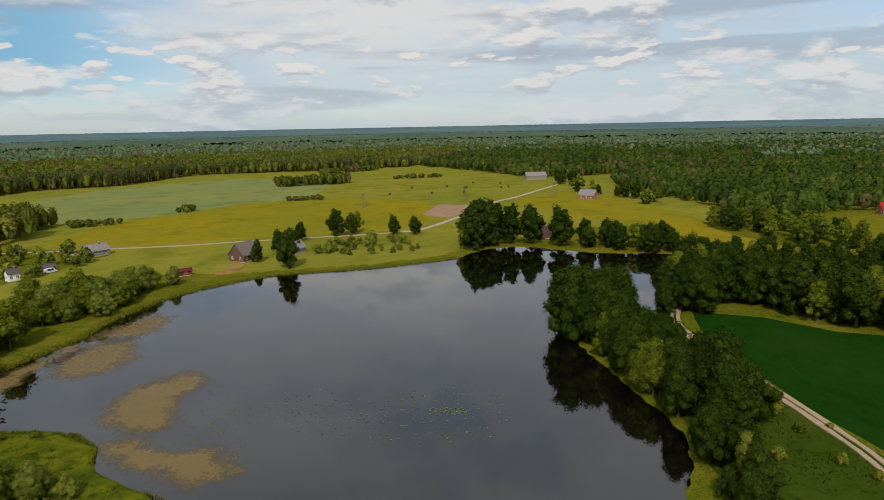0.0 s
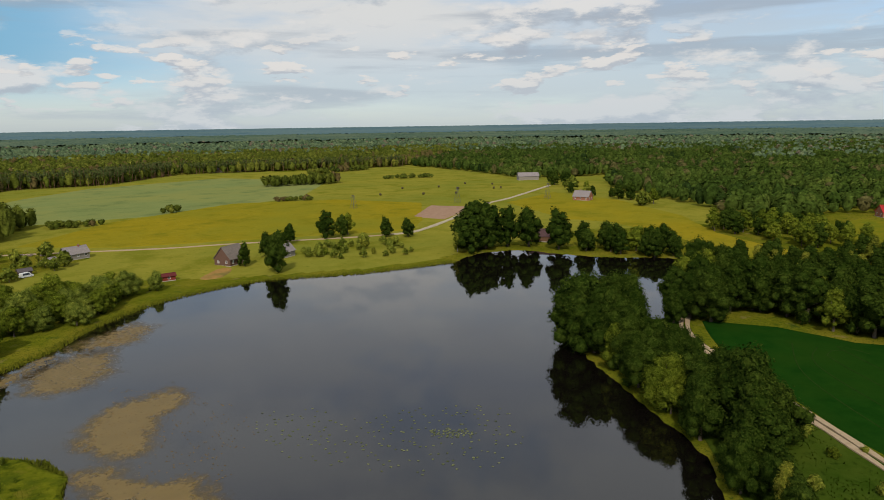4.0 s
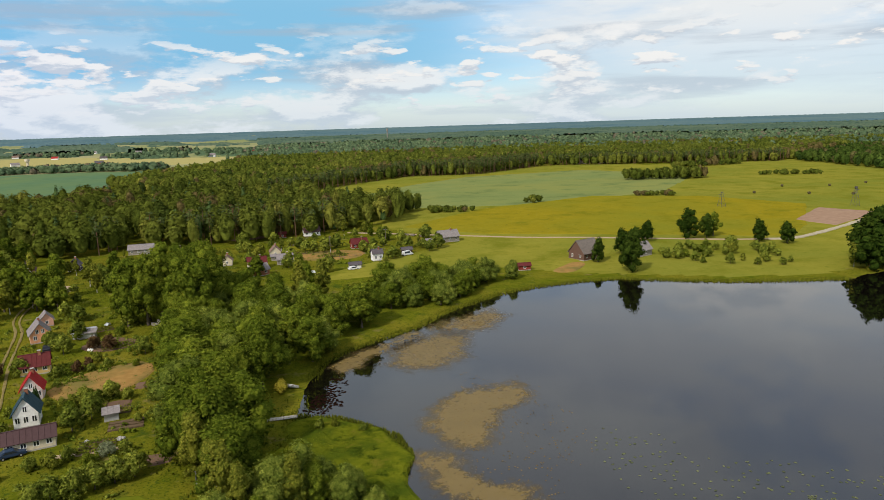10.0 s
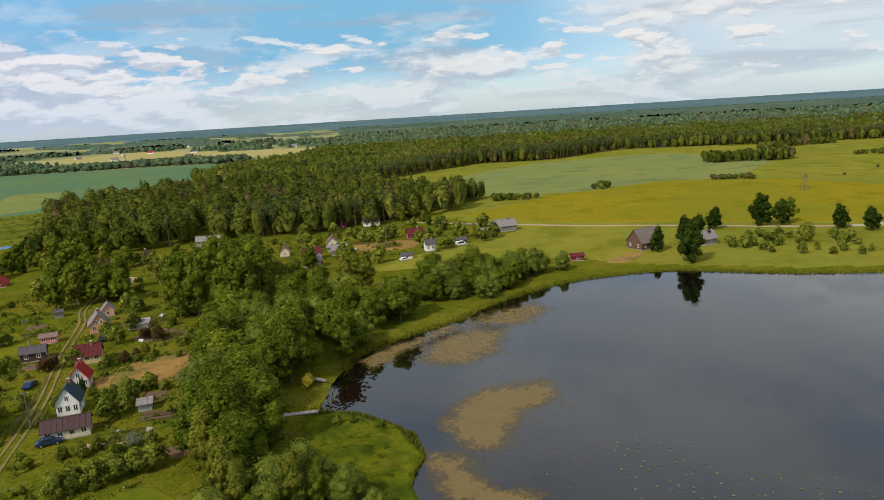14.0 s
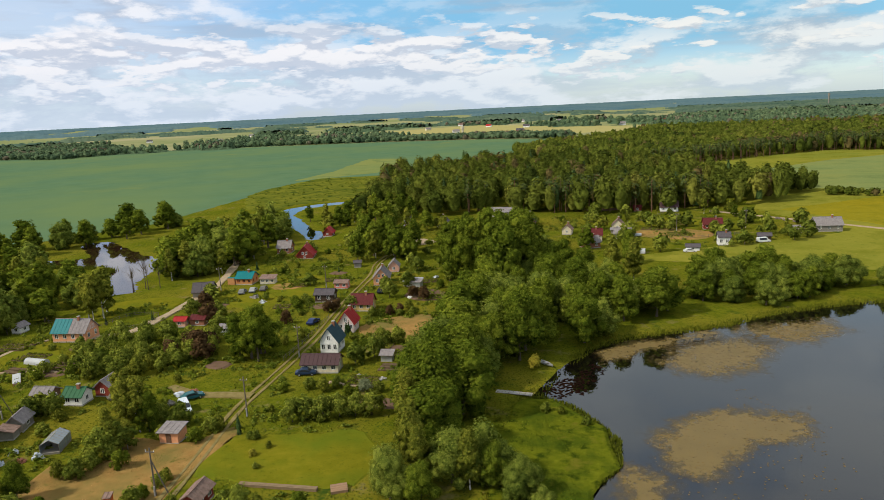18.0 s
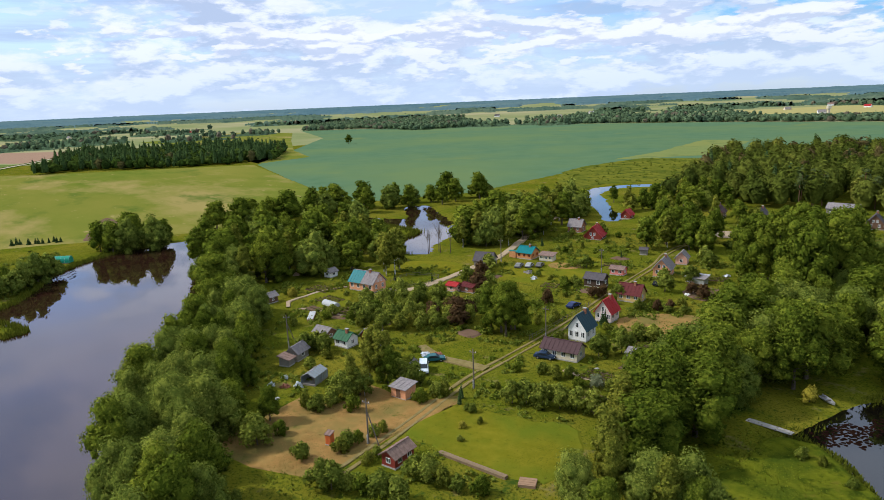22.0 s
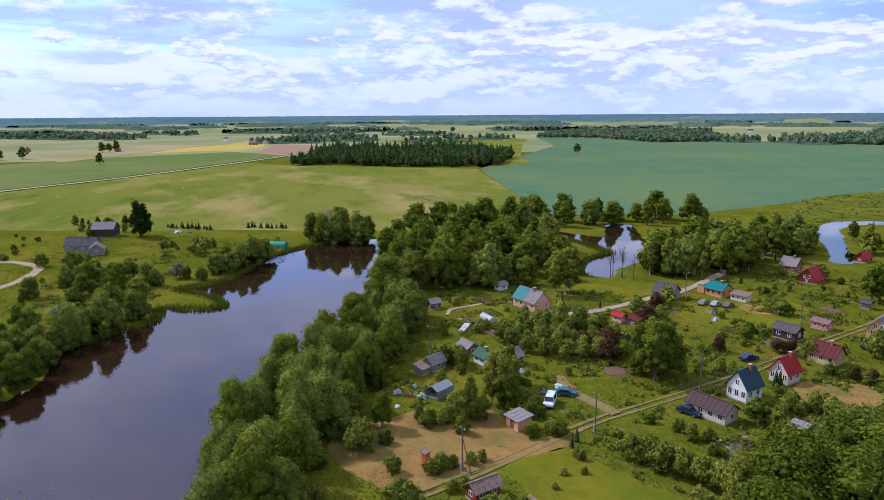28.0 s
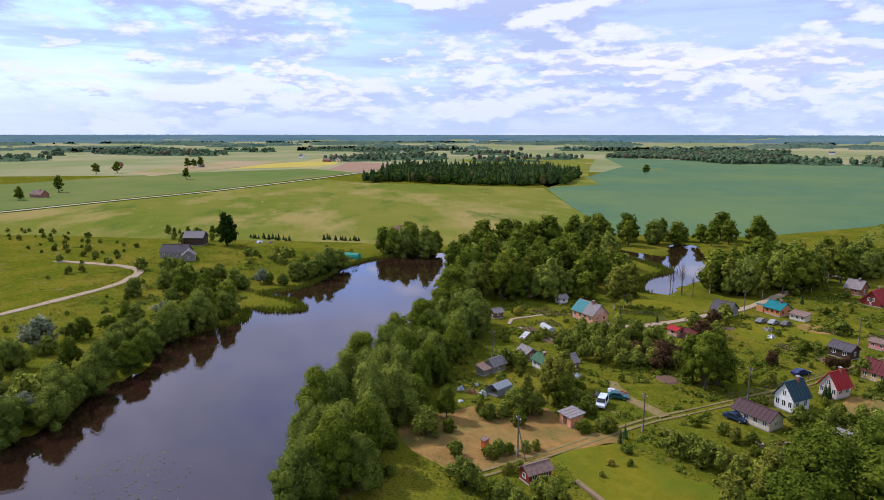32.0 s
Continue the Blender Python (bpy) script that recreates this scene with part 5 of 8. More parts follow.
# ---- garden trees and bushes ----
SHACK_GARDEN = [
    (-74.3, 54.9, "fruit", 5), (-81.2, 59.4, "alder", 6), (-79.7, 67.2, "bush", 3.4), (-82.2, 66.1, "bush", 3.2), (-80.2, 70.1, "bush", 3),
    (-76.1, 72.1, "bush", 3.5), (-81.4, 73.2, "fruit", 5), (-80.7, 76, "fruit", 5), (-85.5, 80.6, "birch", 10), (-83.7, 81.9, "birch", 10.5),
    (-82.3, 82.7, "alder", 7), (-78.3, 82, "bush", 2.5), (-64.3, 64.3, "bush", 2.6), (-65.2, 66, "bush", 3), (-65.4, 68, "bush", 2.4),
    (-65.6, 70.8, "bush", 2.4), (-66.2, 72.8, "bush", 2), (-65.9, 58.9, "bush", 3), (-71.6, 83.3, "bush", 3), (-71.8, 86.6, "bush", 3.2),
    (-71.3, 88.1, "bush", 3), (-78.7, 86.3, "fruit", 4.2), (-57, 58.2, "fruit", 4), (-55.8, 59, "fruit", 4), (-54.5, 60.6, "bush", 3),
]
SHED_PLOT = [
    (-52.4, 62.3, "bush", 3), (-49.8, 63.6, "fruit", 4), (-47.4, 64.7, "fruit", 3.6), (-51.5, 69.7, "bush", 3.5), (-49.7, 70.9, "fruit", 3.6),
    (-47.3, 71.7, "bush", 3), (-44.8, 72.5, "bush", 2.6), (-42.3, 74.6, "bush", 3), (-66.5, 88, "spruce", 3), (-62.6, 87.9, "bush", 1.8),
    (-58.9, 66.2, "bush", 2), (-59.7, 68.2, "bush", 2), (-98.1, 61.1, "alder", 6), (-75.4, 59.2, "bush", 2.8), (-70.6, 48.4, "bush", 2.5),
    (-98.7, 74, "fruit", 2.4), (-101.7, 78.9, "bush", 2.4), (-55.9, 80.5, "bush", 1.2), (-90.3, 88.4, "bush", 3), (-83.1, 85.7, "fruit", 4),
    (-83, 53.9, "alder", 8), (-91.2, 55.1, "alder", 9), (-79.8, 55.1, "bush", 3), (-58.6, 86.5, "bush", 1.3), (-60.8, 47.4, "bush", 2),
]
LANE_GARDENS = [
    (-90.9, 116.6, "tall", 11.5), (-93.5, 115.7, "alder", 10), (-90.4, 120.2, "alder", 9.5), (-101.5, 112, "copper", 5), (-100.1, 138.8, "copper", 3.4),
    (-105.7, 150.4, "bush", 3), (-104.9, 154.2, "bush", 2.6), (-95.2, 150.5, "copper", 3.2), (-90.3, 126.8, "bush", 2.6), (-88.1, 129.2, "bush", 2.4),
    (-122, 133, "copper", 5), (-130.7, 135.9, "fruit", 4.5), (-123.2, 137.7, "fruit", 4), (-116.2, 119.8, "bush", 3), (-108.9, 116.5, "fruit", 4),
    (-112.5, 114.9, "bush", 3), (-101.8, 115.1, "bush", 3), (-104.3, 109.9, "bush", 2.4), (-71.5, 105.1, "bush", 2.2), (-67.6, 107.9, "bush", 2.6),
    (-64.5, 108.4, "bush", 2.8), (-62.8, 110.3, "bush", 2.8), (-59, 108.7, "bush", 2.4), (-56.6, 111.3, "silver", 2.4), (-54.1, 111.9, "bush", 2.5),
]
WHITE_HOUSE_GARDEN = [
    (-66.9, 122.3, "fruit", 4.6), (-79.8, 138, "spruce", 3.6), (-71.5, 134.5, "bush", 2.6), (-67, 135.4, "bush", 3), (-61.3, 95.4, "fruit", 4),
    (-59.7, 97.2, "fruit", 4), (-56.6, 98.2, "fruit", 4.4), (-54.7, 100.3, "fruit", 4.4), (-52.3, 101.7, "fruit", 4), (-49.8, 103.2, "fruit", 4),
    (-68.4, 89.7, "spruce", 3), (-71.4, 87.4, "bush", 2.8), (-63.6, 87.5, "bush", 1.6), (-69.3, 134, "bush", 2), (-73.8, 135, "bush", 2),
    (-101.2, 135, "bush", 2), (-97.4, 146.8, "bush", 1.6), (-100.9, 145.8, "bush", 1.5), (-79.2, 123.5, "bush", 2.2), (-107.9, 122.5, "fruit", 4),
    (-116.1, 129.3, "bush", 3), (-65, 136.5, "fruit", 4), (-79.7, 121, "bush", 1.5), (-67.5, 97.1, "bush", 1.5), (-115.1, 130.5, "fruit", 4),
]
PINK_HOUSE_ORCHARD = [
    (-166, 105.9, "fruit", 6), (-141.3, 102.6, "bush", 2), (-154.5, 90.1, "bush", 1.5), (-156.3, 94.6, "bush", 1.4), (-148.4, 100.5, "bush", 1.2),
    (-158, 109.5, "bush", 1.6), (-121.1, 93.8, "bush", 3), (-121.3, 96.1, "fruit", 4), (-126, 100.8, "fruit", 4), (-118.7, 99.1, "fruit", 4),
    (-126.4, 105.6, "fruit", 4.2), (-115.9, 102.6, "fruit", 4), (-124.5, 110.5, "fruit", 4.5), (-114.4, 106.8, "fruit", 4), (-109.6, 100.6, "bush", 3),
    (-123.3, 114.6, "fruit", 4), (-115.1, 93.9, "bush", 3), (-128.5, 92.4, "bush", 3), (-126.4, 89.8, "bush", 2.6), (-126.7, 81.8, "bush", 2.2),
    (-95.5, 100.3, "bush", 2), (-147.4, 121.3, "spruce", 2.5), (-137.9, 128.4, "spruce", 3), (-107.7, 76.9, "fruit", 4.2), (-108.7, 79.7, "fruit", 3.8),
]
TEAL_ROOF_GARDENS = [
    (-166.3, 202.6, "bush", 2.4), (-150.8, 182.5, "spruce", 3.5), (-138.6, 181.5, "bush", 2.4), (-141.7, 187.2, "bush", 2.2), (-138.8, 190.1, "bush", 2),
    (-118.2, 171.2, "fruit", 4), (-121.1, 154.4, "bush", 2.2), (-109.6, 153.8, "bush", 3), (-107.7, 155.8, "bush", 3), (-115.4, 153.9, "bush", 2),
    (-156, 202.1, "bush", 3), (-148.2, 210, "fruit", 4.5), (-141.6, 211.5, "bush", 2.5), (-124.3, 183.8, "bush", 1.5), (-137.5, 200.8, "bush", 1.6),
    (-142.3, 182.1, "bush", 1.8), (-164.8, 193.1, "bush", 2), (-128.3, 200.9, "bush", 2), (-119.8, 188.4, "spruce", 2.4), (-89.2, 131.3, "bush", 3),
    (-90.4, 154.1, "fruit", 4), (-81.4, 151, "bush", 3), (-71.2, 131.9, "bush", 2.6), (-68.2, 133.2, "bush", 2.6), (-79.7, 137, "spruce", 3.8),
]
LAKESIDE_GARDENS = [
    (-92.9, 175.5, "fruit", 4), (-100.9, 204.5, "fruit", 4), (-94.3, 197.6, "fruit", 4.5), (-88, 180.2, "fruit", 4.5), (-86.8, 167.9, "fruit", 5),
    (-76.4, 169.6, "copper", 3.8), (-76.3, 160.8, "bush", 2.5), (-72.5, 156.5, "bush", 2.4), (-66, 156.1, "bush", 2), (-66.4, 164.5, "fruit", 4),
    (-75.5, 154.6, "bush", 2), (-76.8, 134.9, "bush", 2), (-65.4, 127.3, "fruit", 4.5), (-70.7, 138.1, "bush", 3), (-65.5, 136.4, "bush", 2.6),
    (-61.7, 136.4, "bush", 2.6), (-58.7, 141.2, "bush", 2.4), (-54.6, 137.7, "bush", 2.6), (-79.2, 154.7, "copper", 1.6), (-77.4, 181.9, "bush", 3),
    (-77.5, 190, "fruit", 5), (-64.5, 173.3, "fruit", 5), (-59.9, 161.8, "bush", 3), (-94.6, 153, "copper", 3.2), (-101.9, 159.5, "bush", 2.4),
]
WOOD_EDGE_GARDENS = [
    (-110.6, 215.8, "tall", 12), (-112.2, 212.5, "alder", 11), (-105.8, 211.7, "alder", 10), (-122.2, 213.6, "alder", 12), (-123.6, 221, "tall", 13),
    (-129.5, 221.7, "tall", 13), (-107.6, 242.7, "birch", 11), (-102, 233.5, "birch", 10), (-106.3, 251.4, "fruit", 6), (-126.8, 237.3, "fruit", 5),
    (-97.6, 232.8, "fruit", 5), (-104, 222.2, "bush", 3), (-95.8, 213.9, "bush", 2.5), (-101.6, 250.5, "tall", 11), (-128.3, 265.2, "alder", 9),
    (-133, 256.2, "birch", 11), (-141, 235.1, "alder", 11), (-122.4, 203.4, "alder", 10), (-168, 283.9, "tall", 13), (-166.8, 295.5, "tall", 13),
    (-56.2, 134.6, "bush", 2.5), (-69.3, 124.4, "bush", 2.5), (-56.1, 124.5, "bush", 2), (-50.6, 123, "bush", 2.6), (-82.2, 131.6, "bush", 2),
]
NORTH_GARDENS = [
    (-63, 299.1, "fruit", 5), (-69.1, 319.7, "fruit", 4.5), (-37, 292, "fruit", 5), (-32.9, 290.8, "fruit", 5), (-28.8, 287.6, "fruit", 4.5),
    (-8.5, 327.3, "alder", 5), (-4.2, 323.3, "alder", 5), (-1.6, 322.5, "alder", 5), (-23.8, 297.1, "fruit", 6), (-21.7, 331.5, "birch", 8),
    (-16.3, 324.3, "fruit", 4), (-7.9, 292.5, "fruit", 4.5), (-3.1, 295.7, "fruit", 4), (0.4, 265.8, "fruit", 5), (7.5, 288.2, "fruit", 5),
    (17.5, 314, "fruit", 6), (15.8, 277.3, "fruit", 5), (13.6, 286.5, "fruit", 4), (-34.6, 241.1, "alder", 8), (-30.7, 226.1, "alder", 8),
    (-50.4, 244.6, "alder", 8), (-57.2, 269.5, "fruit", 5), (-45, 307.8, "fruit", 4), (-54.2, 320.3, "fruit", 5), (-35.5, 324.9, "fruit", 3),
]
for garden in (SHACK_GARDEN, SHED_PLOT, LANE_GARDENS, WHITE_HOUSE_GARDEN, PINK_HOUSE_ORCHARD, TEAL_ROOF_GARDENS, LAKESIDE_GARDENS, WOOD_EDGE_GARDENS, NORTH_GARDENS):
    for x, y, kind, h in garden:
        plant(kind, *plot(x, y), h)

# ---- cottages and sheds ----
def paint(name, col, rough=0.7, wear=0.8, metal=0.0, scale=2.0, spec=0.12):
    if name not in MATS:
        material(name, col, tuple(c * wear for c in col), scale, rough, metal, bump=0.01, bump_scale=6, spec=spec)
    return MATS[name]


WHITE, CREAM, PINK, SALMON = paint("white_paint", (0.84, 0.83, 0.80)), paint("cream_paint", (0.66, 0.58, 0.42)), paint("pink_paint", (0.72, 0.40, 0.30)), paint("salmon_paint", (0.76, 0.36, 0.19))
BROWN, DARKWOOD, GREYWOOD, REDWOOD = paint("brown_boards", (0.16, 0.09, 0.055)), paint("dark_boards", (0.075, 0.05, 0.035)), paint("grey_boards", (0.26, 0.235, 0.20)), paint("red_boards", (0.24, 0.045, 0.03))
BRICK, ORANGE, YELLOW = paint("old_brick", (0.33, 0.14, 0.085)), paint("orange_paint", (0.65, 0.16, 0.045)), paint("yellow_paint", (0.60, 0.42, 0.16))
R_TEAL, R_GREEN, R_RED, R_MAROON = paint("teal_roof", (0.008, 0.17, 0.18), 0.5), paint("green_roof", (0.035, 0.12, 0.055), 0.6), paint("red_roof", (0.36, 0.025, 0.025), 0.5), paint("maroon_roof", (0.115, 0.022, 0.022), 0.6)
R_GREY, R_DARK, R_SLATE, R_BROWN, R_RUST = paint("grey_roof", (0.27, 0.24, 0.235), 0.8, 0.65), paint("dark_grey_roof", (0.105, 0.092, 0.098), 0.8, 0.7), paint("slate_blue_roof", (0.036, 0.074, 0.092), 0.6), paint("brown_roof", (0.080, 0.045, 0.046), 0.6), paint("rusty_roof", (0.27, 0.18, 0.145), 0.8, 0.55)
ROSE = paint("rose_white_paint", (0.72, 0.60, 0.56))
CONCRETE = paint("concrete", (0.40, 0.38, 0.35), 0.9)
TIN = paint("tin_sheet", (0.52, 0.53, 0.55), 0.4, 0.8, 0.6)
FRAME_WHITE = paint("window_frame_white", (0.80, 0.80, 0.78), 0.5)
PANE = paint("window_glass", (0.02, 0.025, 0.03), 0.08, 0.9, spec=0.6)
FILM = paint("greenhouse_film", (0.47, 0.48, 0.48), 0.35, 0.9)


def box_bm(bm, x0, y0, z0, x1, y1, z1, m=None):
    vs = [bm.verts.new(Vector((x, y, z)) if m is None else m @ Vector((x, y, z))) for x, y, z in
          ((x0, y0, z0), (x1, y0, z0), (x1, y1, z0), (x0, y1, z0), (x0, y0, z1), (x1, y0, z1), (x1, y1, z1), (x0, y1, z1))]
    for f in ((3, 2, 1, 0), (4, 5, 6, 7), (0, 1, 5, 4), (1, 2, 6, 5), (2, 3, 7, 6), (3, 0, 4, 7)):
        bm.faces.new([vs[k] for k in f])
    return vs


def part(name, bm, mat, parent, label=""):
    me = bpy.data.meshes.new(name)
    bmesh.ops.recalc_face_normals(bm, faces=bm.faces)
    bm.to_mesh(me), bm.free()
    me.materials.append(mat)
    ob = new(name, me)
    ob.parent = parent
    return tagged(ob, label) if label else ob


def boxes(name, specs, mat, parent, label=""):
    bm = bmesh.new()
    for s in specs:
        box_bm(bm, *s)
    return part(name, bm, mat, parent, label)


def window(parent, x, y, z, w, h, facing, frame_mat):
    """A window on a wall: facing 0 is -y, 1 is +x, 2 is +y, 3 is -x."""
    m = pose(x, y, z, 0, 0, 90 * facing)
    bm = bmesh.new()
    t = 0.09
    for s in ((-w / 2, -0.05, 0, w / 2, 0.03, t), (-w / 2, -0.05, h - t, w / 2, 0.03, h), (-w / 2, -0.05, t, -w / 2 + t, 0.03, h - t), (w / 2 - t, -0.05, t, w / 2, 0.03, h - t), (-t / 2, -0.045, t, t / 2, 0.025, h - t)):
        box_bm(bm, *s, m=m)
    fr = part("window", bm, frame_mat, parent)
    bm = bmesh.new()
    box_bm(bm, -w / 2 + t, -0.02, t, w / 2 - t, 0.01, h - t, m=m)
    part("pane", bm, PANE, fr)


def house(label, x, y, az, L, W, hw, hr, wall, roof, name="cottage", gable=None, win=(2, 1), chimney=True, roof2=None, trim=None, mono=False, door=0, over=0.35, porch=None, upper=False):
    """A gabled house: ridge along its own x, walls to hw, ridge at hr. roof2: the other half of the roof. mono: a single pitch."""
    L, W, hw, hr = L * 0.87, W * 0.87, hw * 0.92, hr * 0.92
    ob = new(name)
    x, y = plot(x, y)
    ob.matrix_world = pose(x, y, max(0.0, height(x, y)) - 0.05, 0, 0, az)
    tagged(ob, label, "house" if hw > 2.15 and L > 5 else "shed", "cottages" if hw > 2.15 and L > 5 else "sheds")
    a, b = L / 2, W / 2
    boxes("foundation", [(-a - 0.05, -b - 0.05, -0.4, a + 0.05, b + 0.05, 0.3)], CONCRETE, ob)
    bm = bmesh.new()
    if mono:
        prof = [(-b, 0.3), (b, 0.3), (b, hr), (-b, hw)]
    else:
        prof = [(-b, 0.3), (b, 0.3), (b, hw), (0, hr), (-b, hw)]
    e0, e1 = [bm.verts.new((-a, p, q)) for p, q in prof], [bm.verts.new((a, p, q)) for p, q in prof]
    bm.faces.new(e0), bm.faces.new(e1)
    for k in range(len(prof)):
        j = (k + 1) % len(prof)
        bm.faces.new((e0[k], e0[j], e1[j], e1[k]))
    part("wall", bm, wall, ob)
    if gable:
        for sx in (-1, 1):
            bm = bmesh.new()
            tri = [(-b, hw), (b, hw), (0, hr - 0.02)]
            f0, f1 = [bm.verts.new((sx * (a + 0.04), p, q)) for p, q in tri], [bm.verts.new((sx * (a - 0.02), p, q)) for p, q in tri]
            bm.faces.new(f0), bm.faces.new(f1)
            for k in range(3):
                bm.faces.new((f0[k], f0[(k + 1) % 3], f1[(k + 1) % 3], f1[k]))
            part("gable", bm, gable, ob)
    th = 0.12

    def slope(p0, p1, x0, x1, m):
        bm = bmesh.new()
        d = Vector((p1[0] - p0[0], p1[1] - p0[1])).normalized()
        nrm = Vector((-d[1], d[0])) * (1 if d[0] > 0 else -1)
        n = 4
        quad = [(p0[0], p0[1]), (p1[0], p1[1]), (p1[0] + nrm[0] * th, p1[1] + nrm[1] * th), (p0[0] + nrm[0] * th, p0[1] + nrm[1] * th)]
        s0, s1 = [bm.verts.new((x0, p, q)) for p, q in quad], [bm.verts.new((x1, p, q)) for p, q in quad]
        bm.faces.new(s0), bm.faces.new(s1)
        for k in range(4):
            bm.faces.new((s0[k], s0[(k + 1) % 4], s1[(k + 1) % 4], s1[k]))
        r = part("roof", bm, m, ob)
        count = max(2, int((x1 - x0) / 0.9))
        bm = bmesh.new()
        for k in range(count + 1):
            xx = x0 + (x1 - x0) * k / count
            q0, q1 = Vector((0, p0[0], p0[1])), Vector((0, p1[0], p1[1]))
            lift = Vector((0, nrm[0], nrm[1]))
            vs = [bm.verts.new(Vector((xx + sx, 0, 0)) + q + lift * z) for q in (q0, q1) for sx, z in ((-0.03, th), (0.03, th), (0.0, th + 0.05))]
            bm.faces.new((vs[0], vs[3], vs[5], vs[2])), bm.faces.new((vs[1], vs[2], vs[5], vs[4])), bm.faces.new((vs[0], vs[2], vs[1])), bm.faces.new((vs[3], vs[4], vs[5]))
        part("roof_seam", bm, m, r)

    if mono:
        g = (hr - hw) / W
        slope((-b - over, hw - over * g), (b + over, hr + over * g), -a - over, a + over, roof)
    else:
        g = (hr - hw) / b
        halves = [(-a - over, 0, roof2), (0, a + over, roof)] if roof2 else [(-a - over, a + over, roof)]
        for x0, x1, m in halves:
            for s in (-1, 1):
                slope((s * (b + over), hw - over * g), (0, hr), x0, x1, m)
        boxes("ridge_cap", [(-a - over - 0.03, -0.14, hr + 0.06, a + over + 0.03, 0.14, hr + 0.18)], roof, ob)
    fm = trim or FRAME_WHITE
    wz, wh = min(1.0, hw * 0.4), min(1.25, hw * 0.45)
    n = win[0]
    for k in range(n):
        px = -a + L * (k + 0.5) / n
        if door == k + 1:
            continue
        window(ob, px, -b, wz, 0.95, wh, 0, fm)
        window(ob, px, b, wz, 0.95, wh, 2, fm)
    for k in range(win[1]):
        py = -b + W * (k + 0.5) / win[1]
        window(ob, a, py, wz, 0.85, wh, 1, fm)
        window(ob, -a, py, wz, 0.85, wh, 3, fm)
    if upper:
        for py in ((-0.65, 0.65) if W > 4.5 else (0,)):
            window(ob, a, py, hw + 0.15, 0.75, 1.1, 1, fm)
            window(ob, -a, py, hw + 0.15, 0.75, 1.1, 3, fm)
    if door:
        px = -a + L * (door - 0.5) / max(n, 1)
        d = boxes("door", [(px - 0.45, -b - 0.06, 0.3, px + 0.45, -b + 0.02, min(2.3, hw - 0.1))], BROWN if wall is not BROWN else WHITE, ob)
        boxes("door_handle", [(px + 0.3, -b - 0.12, 1.25, px + 0.38, -b - 0.06, 1.32)], TIN, d)
    if chimney:
        c = boxes("chimney", [(L * 0.18 - 0.28, -0.5, hr - 0.9, L * 0.18 + 0.28, 0.06, hr + 0.75)], BRICK, ob)
        boxes("chimney_cap", [(L * 0.18 - 0.36, -0.58, hr + 0.75, L * 0.18 + 0.36, 0.14, hr + 0.85)], CONCRETE, c)
    if porch:
        px, pw, pd, ph, pm = porch
        boxes("porch", [(px - pw / 2, -b - pd, 0.1, px + pw / 2, -b - 0.02, ph)], wall, ob)
        boxes("porch_roof", [(px - pw / 2 - 0.2, -b - pd - 0.25, ph, px + pw / 2 + 0.2, -b - 0.02, ph + 0.12)], pm, ob)
    return ob


house("pink cottage with a half teal, half grey roof", -144.1, 110.6, 21, 10.2, 6.2, 2.9, 5.7, SALMON, R_GREY, gable=PINK, win=(4, 2), roof2=R_TEAL, upper=True)
house("long low building with a dark brown roof", -71.5, 117.0, 22, 8.8, 4.6, 2.3, 3.8, CREAM, R_BROWN, win=(4, 1), chimney=False)
house("white two-storey cottage with a slate-blue roof", -76.9, 127.7, 109, 5.5, 4.7, 3.2, 6.3, WHITE, R_SLATE, win=(2, 3), upper=True)
house("pale pink cottage with a red roof", -81.7, 140.7, 109, 5.2, 4.4, 2.8, 5.7, ROSE, R_RED, win=(2, 3), upper=True)
house("cottage with a maroon roof and yellow gable", -88, 156.3, 20, 6.7, 4.8, 2.4, 4.7, YELLOW, R_MAROON, win=(3, 1))
house("dark wooden cabin with a grey roof", -103.2, 159.6, 20, 6.2, 4.2, 2.6, 3.9, DARKWOOD, R_DARK, win=(2, 1), chimney=False)
house("small pink garden shed", -107, 172.7, 20, 4.6, 3.4, 2.1, 2.8, paint("rose_red_boards", (0.68, 0.22, 0.18)), R_RUST, name="shed", win=(2, 1), chimney=False)
house("pink gabled cottage with a grey roof", -98, 181.5, 118, 7.4, 5.4, 2.7, 5.6, SALMON, R_GREY, win=(2, 2), upper=True)
house("small pink cottage under trees", -102.5, 196, 118, 4.6, 3.8, 2.3, 4.2, PINK, R_GREY, win=(1, 1), chimney=False)
house("barn with a plain dark grey roof beside the lane", -143.5, 152, 34, 6.6, 6.4, 2.2, 4.5, GREYWOOD, R_DARK, name="barn", win=(0, 0), chimney=False)
house("ochre cottage with a teal roof", -141.3, 167.8, 18, 6.2, 5.6, 2.4, 4.2, paint("ochre_boards", (0.56, 0.27, 0.11)), R_TEAL, win=(3, 2), trim=ORANGE, porch=(-4.4, 2.4, -1.5, 2.2, R_TEAL))
house("low pale garage beside the teal cottage", -134, 169.8, 22, 5.4, 3.0, 2.0, 2.6, CREAM, R_RUST, name="garage", mono=True, win=(3, 0), chimney=False)
house("red cottage with a grey roof", -161, 209.5, 25, 6, 6, 2.6, 5.2, BRICK, R_GREY, win=(2, 1))
house("cottage with a steep bright red roof", -147, 205, 118, 8, 7, 1.6, 5.2, REDWOOD, R_RED, win=(2, 1), upper=True)
house("small hut with a red roof by the pond", -166, 244, 110, 5.5, 4.5, 1.8, 4.0, REDWOOD, R_RED, win=(1, 1), chimney=False)
house("dark red hut with a maroon roof", -133, 235, 20, 6.5, 4.5, 2.5, 4.2, REDWOOD, R_MAROON, win=(2, 1))
